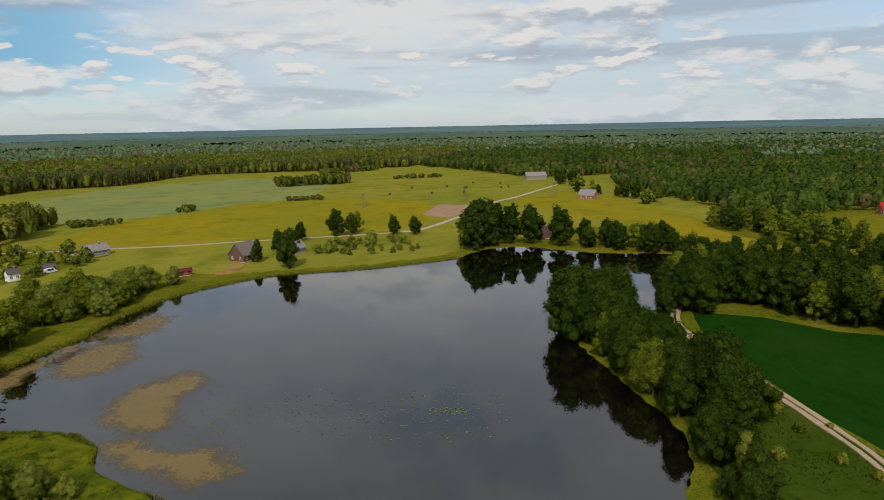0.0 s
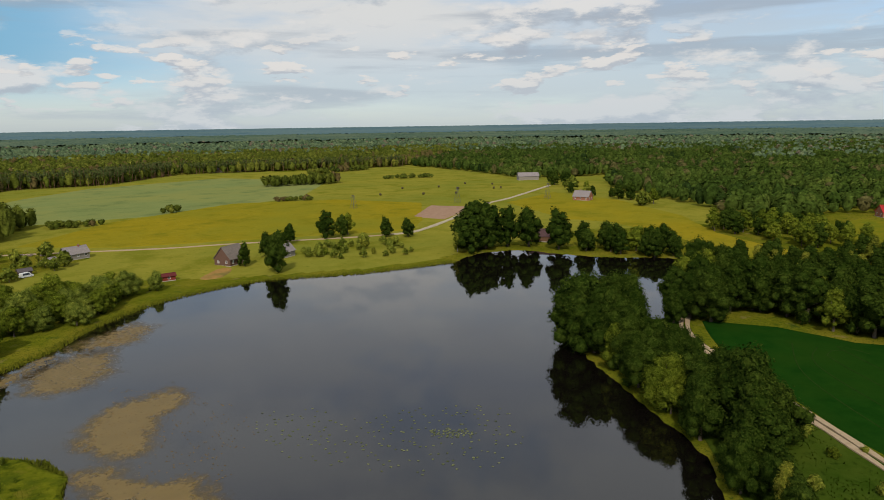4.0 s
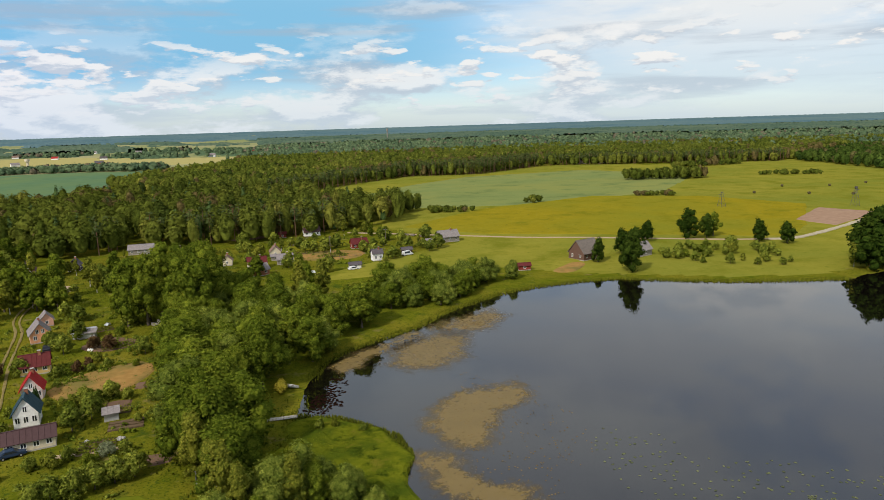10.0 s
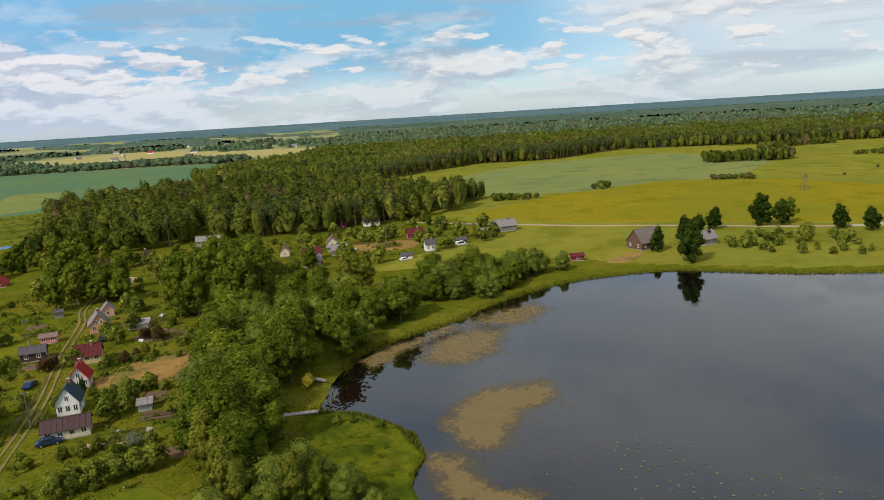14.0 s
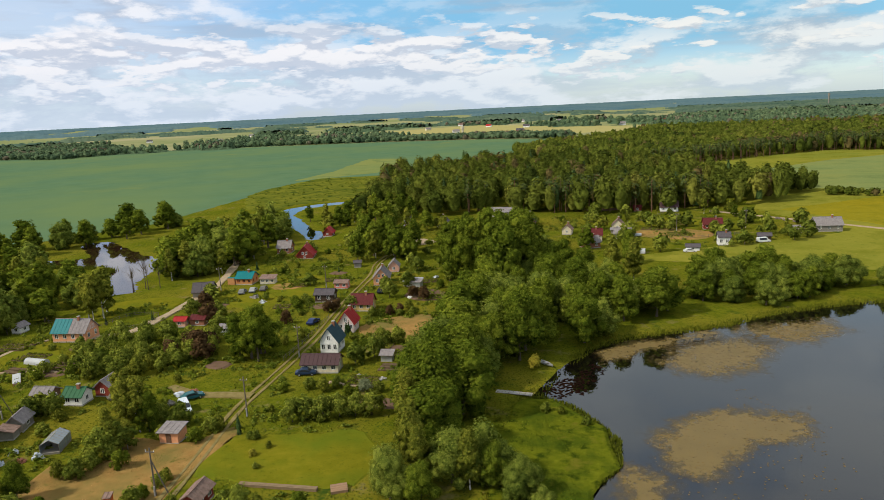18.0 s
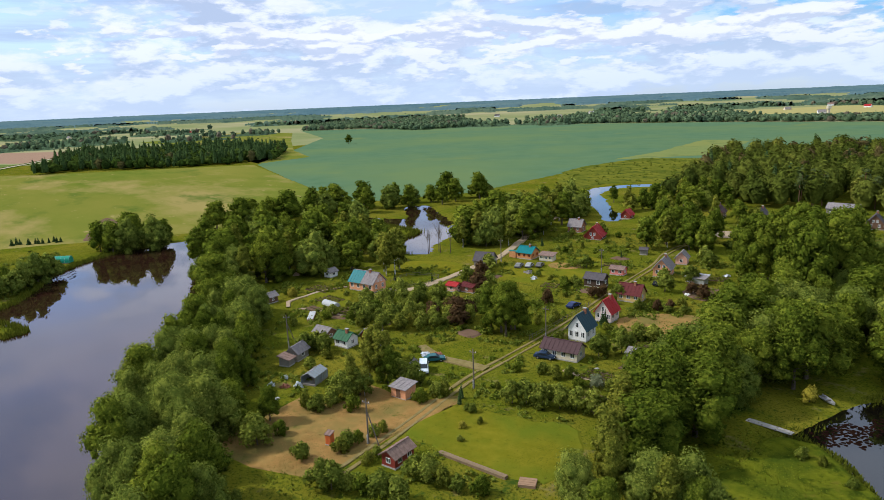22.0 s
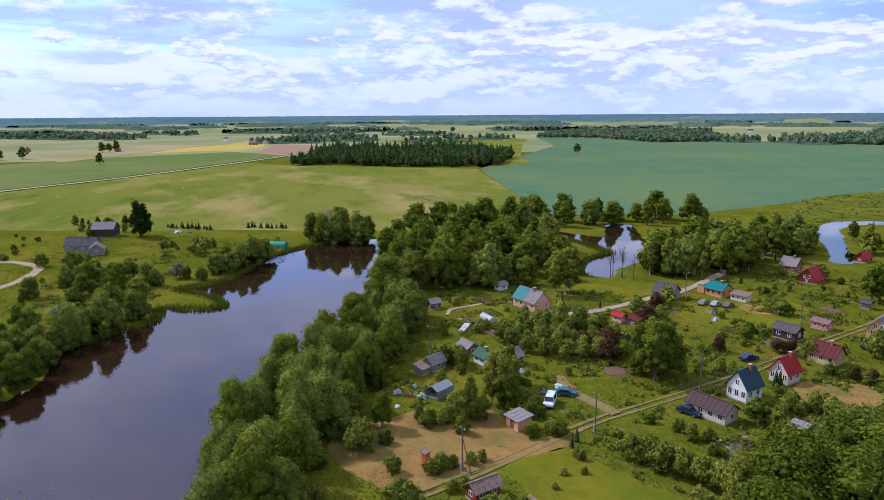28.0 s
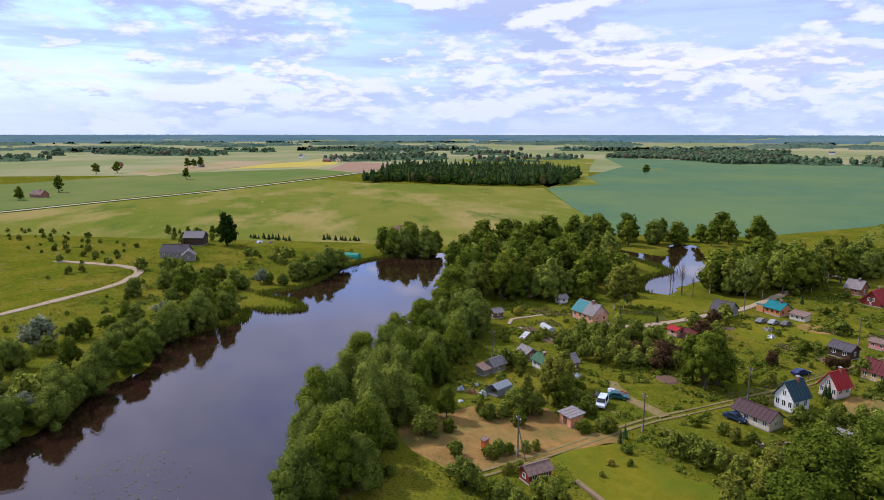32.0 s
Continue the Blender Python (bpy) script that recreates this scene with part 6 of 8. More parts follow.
house("dark cabin with a brown roof and white trim", -141, 270, 110, 6.5, 6.0, 2.6, 5.4, BROWN, R_BROWN, win=(2, 2), upper=True)
house("long low building with a pale grey roof", -110, 308, 10, 13, 6, 2.6, 4.6, GREYWOOD, R_GREY, win=(4, 1), chimney=False)
house("brown gabled cottage with a dark roof", -88, 286, 110, 6.5, 6.0, 2.6, 6.0, BROWN, R_DARK, win=(2, 2), upper=True)
house("small grey-green garden shed", -110, 127.7, 20, 2.8, 2.4, 2.0, 2.6, paint("grey_green_boards", (0.24, 0.30, 0.26), 0.8), R_GREY, name="shed", win=(1, 0), chimney=False)
house("low brown shed open to the garden", -178, 105.5, 20, 6.0, 3.0, 2.0, 2.5, BROWN, R_RUST, name="shed", mono=True, win=(0, 0), chimney=False)
house("small white shed with a grey roof", -164.6, 108.6, 110, 3.6, 3.0, 2.0, 2.9, WHITE, R_GREY, name="shed", win=(1, 1), chimney=False)
house("brown hut beside a yellow shrub", -150.2, 84.2, 110, 3.4, 3.0, 2.1, 3.0, BROWN, R_GREY, name="hut", win=(1, 1), chimney=False)
house("low pale shed with a red roof", -126, 128, 20, 3.6, 3.0, 2.0, 2.7, PINK, R_RED, name="shed", win=(1, 1), chimney=False)
house("red-roofed shed under a tree", -122.6, 131, 18, 4.6, 3.8, 1.9, 2.6, BRICK, R_MAROON, name="shed", win=(1, 1), chimney=False)
house("small grey tin shed", -61.5, 126.5, 20, 2.8, 2.0, 1.7, 2.2, TIN, R_GREY, name="shed", mono=True, win=(0, 0), chimney=False)
house("small grey tool shed", -118, 197, 30, 2.6, 2.2, 2.0, 2.6, GREYWOOD, R_DARK, name="shed", win=(0, 0), chimney=False)
house("low grey shed between gardens", -86, 181, 10, 5.0, 2.6, 1.8, 2.2, TIN, R_GREY, name="shed", mono=True, win=(0, 0), chimney=False)
house("brown hut with a grey roof", -113.3, 83.7, 20, 4.6, 3.4, 2.1, 3.1, BROWN, R_GREY, name="hut", win=(2, 1), chimney=False)
house("white hut with a green roof", -106.2, 85.6, 20, 4.4, 3.8, 2.2, 3.5, WHITE, R_GREEN, name="hut", win=(2, 1))
house("dark red hut with a grey gabled roof", -104.6, 91, 110, 4.2, 3.6, 2.3, 3.8, REDWOOD, R_GREY, name="hut", win=(2, 1), chimney=False)
house("weathered shack with a tin roof", -105.7, 74.2, 125, 4.6, 3.0, 2.1, 3.4, GREYWOOD, R_GREY, name="shack", win=(1, 1), chimney=False)
house("lean-to shack of grey boards", -103.6, 71.0, 125, 2.4, 2.6, 1.7, 2.3, GREYWOOD, R_RUST, name="shack", mono=True, win=(0, 0), chimney=False)
house("salmon shed with a flat grey roof", -75.7, 82.2, 20, 3.8, 3.4, 2.3, 2.7, SALMON, R_GREY, name="shed", mono=True, win=(1, 0), chimney=False, door=1)
house("dark red shed with a rusty sheet roof", -56.6, 70.0, 110, 4.9, 2.9, 2.1, 3.0, REDWOOD, R_RUST, name="shed", win=(2, 1), chimney=False, trim=FRAME_WHITE)
house("small orange wooden privy", -67.5, 64.1, 30, 1.1, 1.1, 2.0, 2.3, ORANGE, R_RUST, name="privy", mono=True, win=(0, 0), chimney=False, over=0.12)

house("maroon-roofed house at the settlement's edge", -53, 262, 15, 8, 6, 2.6, 4.8, CREAM, R_MAROON, win=(3, 1))
house("cottage with a rusty roof", -49, 285, 100, 6, 5, 2.6, 5.0, CREAM, R_RUST, win=(2, 1))
house("cottage with a grey roof beside vegetable beds", -43, 268, 10, 7, 5, 2.4, 4.4, GREYWOOD, R_GREY, win=(2, 1))
house("white cottage with a dark roof at the wood's edge", -38, 337, 15, 9, 6, 2.6, 5.2, WHITE, R_BROWN, win=(3, 1))
house("dark red cottage with a maroon roof", -14, 296, 15, 8, 5.5, 2.4, 4.6, REDWOOD, R_MAROON, win=(3, 1))
house("tall narrow white cottage with a dark roof", -6.5, 265, 15, 4.6, 4.2, 3.4, 5.0, WHITE, R_DARK, win=(2, 1))
house("grey weathered farmhouse by the lane", 26, 301, 20, 11, 6.5, 2.8, 5.6, GREYWOOD, R_GREY, win=(3, 2))
house("small brown outbuilding beside the farmhouse", 16, 294, 20, 5, 3.6, 2.0, 3.0, BROWN, R_GREY, name="outbuilding", win=(1, 0), chimney=False)
house("low white shed with a dark roof", -15, 252, 10, 5, 3, 1.8, 2.6, WHITE, R_DARK, name="shed", win=(1, 0), chimney=False)
house("low dark wooden garden shed", 6, 277, 10, 5, 3.2, 1.9, 2.8, DARKWOOD, R_DARK, name="shed", win=(1, 0), chimney=False)
house("small red shed at the wood's edge", -52, 335, 10, 4, 3, 2.1, 3.0, REDWOOD, R_MAROON, name="shed", win=(1, 0), chimney=False)
house("dark cottage under trees", -126, 276, 100, 6, 5, 2.5, 5, DARKWOOD, R_DARK, win=(2, 1))
house("small pale cottage under trees", -66, 271, 100, 5, 4.4, 2.4, 4.4, CREAM, R_RUST, win=(1, 1))
house("old brick barn with a tall grey roof by the shore", 73.5, 248, 30, 11, 9, 3.2, 8.0, paint("sooty_brick", (0.135, 0.078, 0.058)), paint("weathered_shingle", (0.20, 0.17, 0.15), 0.9, 0.6), name="barn", win=(3, 2), chimney=False)
house("grey weathered barn behind lime trees", 96, 248, 30, 8, 6, 2.8, 5.6, GREYWOOD, R_GREY, name="barn", win=(1, 1), chimney=False)
house("low red shed on the shore meadow", 46, 233, 0, 5, 3, 2.0, 2.8, REDWOOD, R_MAROON, name="shed", win=(1, 0), chimney=False)
house("farmhouse with a purple-grey roof", -262, -36, 80, 13, 8, 3.0, 6.0, GREYWOOD, R_DARK, win=(4, 2))
house("low farm annex with a grey roof", -254, -29, 10, 7, 6, 2.6, 4.8, GREYWOOD, R_GREY, win=(2, 1), chimney=False)
house("tall dark barn with a grey roof", -296, -35, 80, 11, 8, 4.2, 7.0, DARKWOOD, R_GREY, name="barn", win=(0, 0), chimney=False)
house("lone reddish farmhouse standing among fields", -565, -218, 60, 15, 9, 3, 6.5, BRICK, R_RUST, win=(3, 1))
house("grey farmhouse with a red gable", 338, 306, 110, 13, 9, 3.0, 7, BRICK, R_GREY, win=(3, 2))
house("long grey barn in the meadow", 427, 456, 150, 22, 10, 4, 7.5, GREYWOOD, R_GREY, name="barn", win=(0, 0), chimney=False)
house("farmhouse with a bright red roof", 396, 139, 140, 13, 9, 3.2, 7, BRICK, R_RED, win=(3, 2))
house("dark barn on the bank behind trees", 203, 206, 130, 13, 8, 3, 6, BROWN, R_BROWN, name="barn", win=(0, 0), chimney=False)
house("far grey farmhouse at the wood's edge", 248, 800, 0, 16, 10, 4, 8, GREYWOOD, R_GREY, win=(0, 0), chimney=False)
house("far pale farmhouse at the wood's edge", 272, 800, 0, 14, 9, 3.5, 7, CREAM, R_RUST, win=(0, 0), chimney=False)

# ---- water plants ----
def floating(name, poly, cell, amount, size, mat, label, seed, grain=3.0):
    """Loose rafts of plants on the water, drawn from a broken field of patches."""
    gen = np.random.default_rng(seed)
    q = scatter(poly, cell, gen, 0.6)
    edge = edge_distance(q[:, 0], q[:, 1], poly)
    edge = np.clip((edge - 1.4 + 2.2 * rough_noise(q[:, 0] + seed, q[:, 1], 5.0) + 1.4 * rough_noise(q[:, 1], q[:, 0] + seed, 1.9)) / 2.2, 0, 1)
    f = 0.5 + 0.30 * rough_noise(q[:, 0] + seed * 7, q[:, 1], grain) + 0.24 * rough_noise(q[:, 1] * 1.3, q[:, 0] + seed * 3, grain * 0.31) + 0.25 * gen.random(len(q))
    q = q[(f * edge > 1 - amount) & (lake_depth(q[:, 0], q[:, 1]) > 0.4)]
    n = len(q)
    pts = np.empty((n, 6, 3))
    for k in range(6):
        a = k * math.pi / 3 + gen.random(n) * 0.6
        r = size * (0.5 + 0.7 * gen.random(n))
        pts[:, k] = np.stack([q[:, 0] + r * np.cos(a), q[:, 1] + r * np.sin(a), WATER_Z + 0.012 + 0.02 * gen.random(n)], 1)
    return tagged(new(name, cards_mesh(name, pts, n, mat, 6)), label, "water plants", kind="stuff")


def film_material(name, a, b):
    """A thin floating film: thick in its middle, breaking up towards its rim."""
    m = bpy.data.materials.new(name)
    m.use_nodes = True
    t = m.node_tree
    N = t.nodes.new
    sh, out = t.nodes["Principled BSDF"], t.nodes["Material Output"]
    at, geo_node, fine, broad = N("ShaderNodeAttribute"), N("ShaderNodeNewGeometry"), N("ShaderNodeTexNoise"), N("ShaderNodeTexNoise")
    at.attribute_name = "cover"
    for n, size in ((fine, 1.1), (broad, 0.22)):
        n.inputs["Scale"].default_value, n.inputs["Detail"].default_value, n.inputs["Roughness"].default_value = size, 7, 0.65
        link(t, geo_node.outputs["Position"], n.inputs["Vector"])
    mix, add, scale, rim, clear, both = N("ShaderNodeMix"), N("ShaderNodeMath"), N("ShaderNodeMath"), N("ShaderNodeMapRange"), N("ShaderNodeBsdfTransparent"), N("ShaderNodeMixShader")
    mix.data_type = "RGBA"
    mix.inputs[6].default_value, mix.inputs[7].default_value = (*a, 1), (*b, 1)
    link(t, broad.outputs[0], mix.inputs["Factor"]), link(t, mix.outputs[2], sh.inputs["Base Color"])
    sh.inputs["Roughness"].default_value, sh.inputs["Specular IOR Level"].default_value = 0.5, 0.25
    scale.operation, scale.inputs[1].default_value = "MULTIPLY", 1.8
    link(t, fine.outputs[0], scale.inputs[0])
    link(t, at.outputs["Fac"], add.inputs[0]), link(t, scale.outputs[0], add.inputs[1])
    for k, v in enumerate((1.0, 1.75, 0.0, 0.90)):
        rim.inputs[k + 1].default_value = v
    link(t, add.outputs[0], rim.inputs[0])
    link(t, rim.outputs[0], both.inputs[0]), link(t, clear.outputs[0], both.inputs[1]), link(t, sh.outputs[0], both.inputs[2]), link(t, both.outputs[0], out.inputs[0])
    return m


FILM_ALGAE = film_material("algae_film", (0.128, 0.092, 0.028), (0.205, 0.140, 0.046))


def algae_film(poly, label, seed, reach=5.0, most=1.0):
    p = np.array(poly, float)
    lo, hi = p.min(0) - 4, p.max(0) + 4
    xs, ys = np.arange(lo[0], hi[0], 0.7), np.arange(lo[1], hi[1], 0.7)
    gx, gy = np.meshgrid(xs, ys)
    x, y = gx.ravel(), gy.ravel()
    d = edge_distance(x, y, poly) * np.where(inside(x, y, poly), 1, -1)
    d = d + 1.6 * rough_noise(x + seed * 9, y, 4.5) + 0.9 * rough_noise(y, x + seed * 5, 1.7) + 1.0
    cover = np.clip(d / reach, 0, 1) * most * np.clip((lake_depth(x, y) - 0.2) / 1.0, 0, 1)
    k = np.arange(len(x)).reshape(gx.shape)
    quads = np.stack([k[:-1, :-1], k[:-1, 1:], k[1:, 1:], k[1:, :-1]], -1).reshape(-1, 4)
    quads = quads[(cover[quads] > 0.01).any(1)]
    used, quads = np.unique(quads, return_inverse=True)
    me = mesh("algae_mat", np.stack([x, y, np.full(len(x), WATER_Z + 0.015)], 1)[used].tolist(), quads.reshape(-1, 4).tolist(), FILM_ALGAE)
    me.attributes.new("cover", "FLOAT", "POINT").data.foreach_set("value", cover[used].astype(np.float32))
    return tagged(new("algae_mat", me), label, "water plants", kind="stuff")


algae_film([(-1, 112), (0, 118), (8, 127), (21, 131), (22, 120), (13, 111), (12, 103), (6, 101), (1, 104)], "ochre film of floating algae", 1)
algae_film([(-8, 145), (-4, 158), (8, 168), (17, 164), (13, 146), (5, 138), (-2, 139)], "thin ochre film of algae near the shore", 2, 6.0, 0.85)
algae_film([(-4, 103), (4, 100), (6, 93), (14, 88), (15, 76), (6, 78), (1, 88), (-3, 94)], "ochre film of algae by the reeds", 3, 4.5)
algae_film([(3, 171), (14, 180), (26, 188), (30, 178), (24, 167), (11, 161)], "broken brown film of algae at the shore", 4, 6.0, 0.75)
algae_film([(-20, 146), (-12, 156), (-2, 165), (4, 171), (4, 162), (-9, 150), (-16, 140)], "ochre algae along the shore", 5, 3.0, 0.9)
floating("algae_mat", [(2, 168), (12, 172), (24, 182), (28, 176), (18, 166), (8, 164)], 0.6, 0.62, 0.26, ALGAE, "dark broken weed near the shore", 4, 2.2)
floating("algae_mat", [(-2, 120), (-4, 104), (2, 90), (18, 80), (30, 100), (26, 130), (10, 140)], 0.9, 0.30, 0.16, ALGAE, "scattered specks of floating algae", 6, 1.6)
floating("lily_pads", [(48, 78), (52, 72), (58, 73), (57, 79), (51, 81)], 0.55, 0.78, 0.26, PADS, "cluster of pale lily pads", 7, 1.5)
floating("lily_pads", [(40, 85), (44, 79), (48, 80), (46, 86)], 0.6, 0.62, 0.26, PADS, "small cluster of pale lily pads", 8, 1.5)
floating("lily_pads", [(20, 100), (28, 76), (50, 56), (68, 66), (70, 84), (46, 96), (32, 110)], 1.5, 0.38, 0.28, PADS, "scattered lily pads on dark water", 9, 1.3)
floating("lily_pads", [(-52, 18), (-70, 14), (-78, 4), (-66, -8), (-52, -4)], 1.3, 0.42, 0.24, PADS, "scattered lily pads in the river arm", 10, 1.3)

DEBRIS = material("brown_water_weed", (0.008, 0.004, 0.003), (0.017, 0.008, 0.005), 0.9, island=0.25)
floating("water_weed", [(-24, 117), (-24, 128), (-21, 136), (-17, 146), (-12, 134), (-13, 124), (-17, 117)], 0.55, 0.60, 0.36, DEBRIS, "dark reddish-brown weed in the shallows", 11, 2.4)
floating("water_weed", [(-196, 18), (-214, 24), (-232, 32), (-250, 44), (-240, 50), (-222, 44), (-200, 32), (-186, 20)], 0.9, 0.42, 0.4, DEBRIS, "brown weed along the river bank", 12, 2.4)
# reeds standing along the banks
def reeds(name, line, width, count, h, mat, label, seed):
    gen = np.random.default_rng(seed)
    p = curve_points(line, 1.0)
    k = gen.integers(0, len(p), count)
    q = p[k] + gen.normal(size=(count, 2)) * width / 2
    d = lake_depth(q[:, 0], q[:, 1])
    q = q[d < 1.2]
    n = len(q)
    a = gen.random(n) * math.pi
    u = np.stack([np.cos(a), np.sin(a)], 1) * (0.10 + 0.10 * gen.random(n))[:, None]
    lean = gen.normal(size=(n, 2)) * 0.18
    hh = h * (0.6 + 0.6 * gen.random(n))
    pts = np.empty((n, 3, 3))
    pts[:, 0] = np.column_stack([q - u, np.full(n, -0.35)])
    pts[:, 1] = np.column_stack([q + u, np.full(n, -0.35)])
    pts[:, 2] = np.column_stack([q + lean, hh])
    return tagged(new(name, cards_mesh(name, pts, n, mat, 3)), label, "reeds", kind="stuff")


BLADES = material("reed_blades", (0.082, 0.102, 0.010), (0.126, 0.139, 0.015), 0.6, island=0.3, translucent=0.2)
MARSH_BLADES = material("marsh_blades", (0.115, 0.142, 0.010), (0.175, 0.190, 0.015), 0.4, c=(0.085, 0.118, 0.009), big=0.2, island=0.25)
SHORE_BLADES = material("shore_sedge", (0.101, 0.116, 0.010), (0.151, 0.160, 0.017), 0.6, island=0.3, translucent=0.2)
reeds("reed_fringe", [(-22, 140), (-19, 150), (-12, 158), (-4, 166), (5, 174), (11, 183), (20, 192), (35, 204), (54, 211), (74, 212), (95, 205), (112, 200), (143, 196)], 3.0, 7000, 0.32, SHORE_BLADES, "green sedge fringing the lake", 61)
reeds("reed_marsh", [(-22, 116), (-14, 112), (-8, 106), (-7, 98), (-9, 90), (-4, 82), (-10, 76)], 9.0, 20000, 0.32, BLADES, "olive green reeds of the marsh", 62)
reeds("reed_fringe", [(-140, -6), (-154, 8), (-166, 8), (-164, 24), (-178, 20), (-188, 10), (-196, 22), (-212, 30), (-232, 37), (-250, 53), (-258, 72)], 3.0, 7000, 0.9, BLADES, "green reeds along the river arm", 63)
reeds("reed_fringe", [(-174, 139), (-195, 150), (-204, 163), (-224, 163), (-240, 160)], 3.0, 3000, 1.0, BLADES, "reeds at the river bend", 64)

# ---- small things of the gardens ----
def cyl(bm, x, y, z0, z1, r0, r1, sides=8, m=None):
    ring = []
    for z, r in ((z0, r0), (z1, r1)):
        ring.append([bm.verts.new((m or Matrix()) @ Vector((x + r * math.cos(2 * math.pi * k / sides), y + r * math.sin(2 * math.pi * k / sides), z))) for k in range(sides)])
    for k in range(sides):
        j = (k + 1) % sides
        bm.faces.new((ring[0][k], ring[0][j], ring[1][j], ring[1][k]))
    bm.faces.new(ring[1]), bm.faces.new(ring[0][::-1])


def beam(bm, a, b, r, sides=6):
    a, b = Vector(a), Vector(b)
    d = b - a
    m = Matrix.Translation(a) @ d.to_track_quat("Z", "Y").to_matrix().to_4x4()
    cyl(bm, 0, 0, 0, d.length, r, r, sides, m)


def thing(name, x, y, az, label, category, group="", z=None):
    ob = new(name)
    x, y = plot(x, y)
    ob.matrix_world = pose(x, y, (max(0.0, height(x, y)) if z is None else z), 0, 0, az)
    return tagged(ob, label, category, group)


POLE_WOOD = paint("pole_wood", (0.17, 0.14, 0.11), 0.9)
BLACK = paint("black_rubber", (0.02, 0.02, 0.02), 0.8)
CHROME = paint("headlight", (0.7, 0.7, 0.7), 0.2, 0.9)


def utility_pole(x, y, az, h=7.5, stay=True):
    ob = thing("utility_pole", x, y, az, "grey wooden utility pole with insulators", "pole", "utility poles")
    bm = bmesh.new()
    cyl(bm, 0, 0, -0.5, h, 0.15, 0.10)
    part("pole", bm, POLE_WOOD, ob)
    boxes("crossarm", [(-0.7, -0.06, h - 0.7, 0.7, 0.06, h - 0.55)], POLE_WOOD, ob)
    for k in (-0.6, 0.6):
        bm = bmesh.new()
        cyl(bm, k, 0, h - 0.55, h - 0.32, 0.05, 0.03, 6)
        part("insulator", bm, WHITE, ob)
    bm = bmesh.new()
    cyl(bm, 0.02, -0.22, -0.5, 1.6, 0.14, 0.12)
    part("footing_post", bm, CONCRETE, ob)
    if stay:
        bm = bmesh.new()
        beam(bm, (0, 0, h * 0.75), (1.9, 0.4, -0.3), 0.09)
        part("brace", bm, POLE_WOOD, ob)


for x, y, az, stay in [(-81, 121, 20, False), (-70.5, 94, 20, False), (-64, 69, 20, True), (-113, 75, 60, True), (-111, 170, 20, False), (-115, 216, 20, False), (-143, 158, 40, False), (-165, 196, 40, False), (-26, 286, 10, False), (-2, 300, 10, False)]:
    utility_pole(x, y, az, 7.5, stay)


def car(x, y, az, mat, label, van=False):
    ob = thing("van" if van else "car", x, y, az, label, "van" if van else "car", "parked vehicles")
    L, W, H = (4.6, 1.9, 2.0) if van else (4.3, 1.7, 1.42)
    prof = [(-L / 2, 0.45), (-L / 2, 0.95), (-L / 2 + 0.12, H - 0.08), (-L / 2 + 0.5, H), (0.9, H), (1.55, 1.15), (L / 2 - 0.1, 0.98), (L / 2, 0.8), (L / 2, 0.45)] if van else \
        [(-L / 2, 0.4), (-L / 2, 0.85), (-L / 2 + 0.55, 0.95), (-1.15, H - 0.06), (-0.8, H), (0.35, H), (1.05, 0.95), (L / 2 - 0.2, 0.82), (L / 2, 0.68), (L / 2, 0.4)]
    bm = bmesh.new()
    rows = []
    for s in (-1, 1):
        rows.append([bm.verts.new((px, s * (W / 2 - 0.12 * max(0, (pz - 0.9)) / 0.6), pz)) for px, pz in prof])
    n = len(prof)
    for k in range(n):
        j = (k + 1) % n
        bm.faces.new((rows[0][k], rows[0][j], rows[1][j], rows[1][k]))
    bm.faces.new(rows[0]), bm.faces.new(rows[1][::-1])
    part("body", bm, mat, ob)
    hi = H - 0.12
    side = [(-L / 2 + 0.5, 1.15), (0.9, 1.15), (0.75, hi), (-L / 2 + 0.55, hi)] if van else [(-1.35, 0.96), (0.9, 0.96), (0.3, hi), (-0.85, hi)]
    for s in (-1, 1):
        bm = bmesh.new()
        bm.faces.new([bm.verts.new((px, s * (W / 2 + 0.012 - 0.12 * (pz - 0.9) / 0.6), pz)) for px, pz in side])
        part("side_window", bm, PANE, ob)
    fx0, fx1, z0, z1 = (0.98, 1.48, H - 0.1, 1.25) if van else (0.42, 0.98, H - 0.06, 1.02)
    bm = bmesh.new()
    bm.faces.new([bm.verts.new(v) for v in ((fx0 + 0.02, -W / 2 + 0.22, z0 + 0.02), (fx0 + 0.02, W / 2 - 0.22, z0 + 0.02), (fx1 + 0.02, W / 2 - 0.14, z1 + 0.02), (fx1 + 0.02, -W / 2 + 0.14, z1 + 0.02))])
    part("windscreen", bm, PANE, ob)
    for s in (-1, 1):
        boxes("headlight", [(L / 2 - 0.03, s * W * 0.34 - 0.14, 0.62, L / 2 + 0.02, s * W * 0.34 + 0.14, 0.76)], CHROME, ob)
        for px in (-L * 0.3, L * 0.3):
            m = pose(px, s * (W / 2 - 0.08), 0.32, 90)
            bm = bmesh.new()
            cyl(bm, 0, 0, -0.1, 0.1, 0.32, 0.32, 14, m)
            wh = part("wheel", bm, BLACK, ob)
            bm = bmesh.new()
            cyl(bm, 0, 0, -0.12, 0.12, 0.17, 0.17, 10, m)
            part("rim", bm, TIN, wh)
    boxes("bumper", [(L / 2 - 0.06, -W / 2 + 0.1, 0.38, L / 2 + 0.06, W / 2 - 0.1, 0.52), (-L / 2 - 0.06, -W / 2 + 0.1, 0.38, -L / 2 + 0.06, W / 2 - 0.1, 0.52)], BLACK, ob)


car(-83.0, 91.0, -32, paint("van_white", (0.66, 0.72, 0.76), 0.3), "white van with dark windows parked on grass", True)
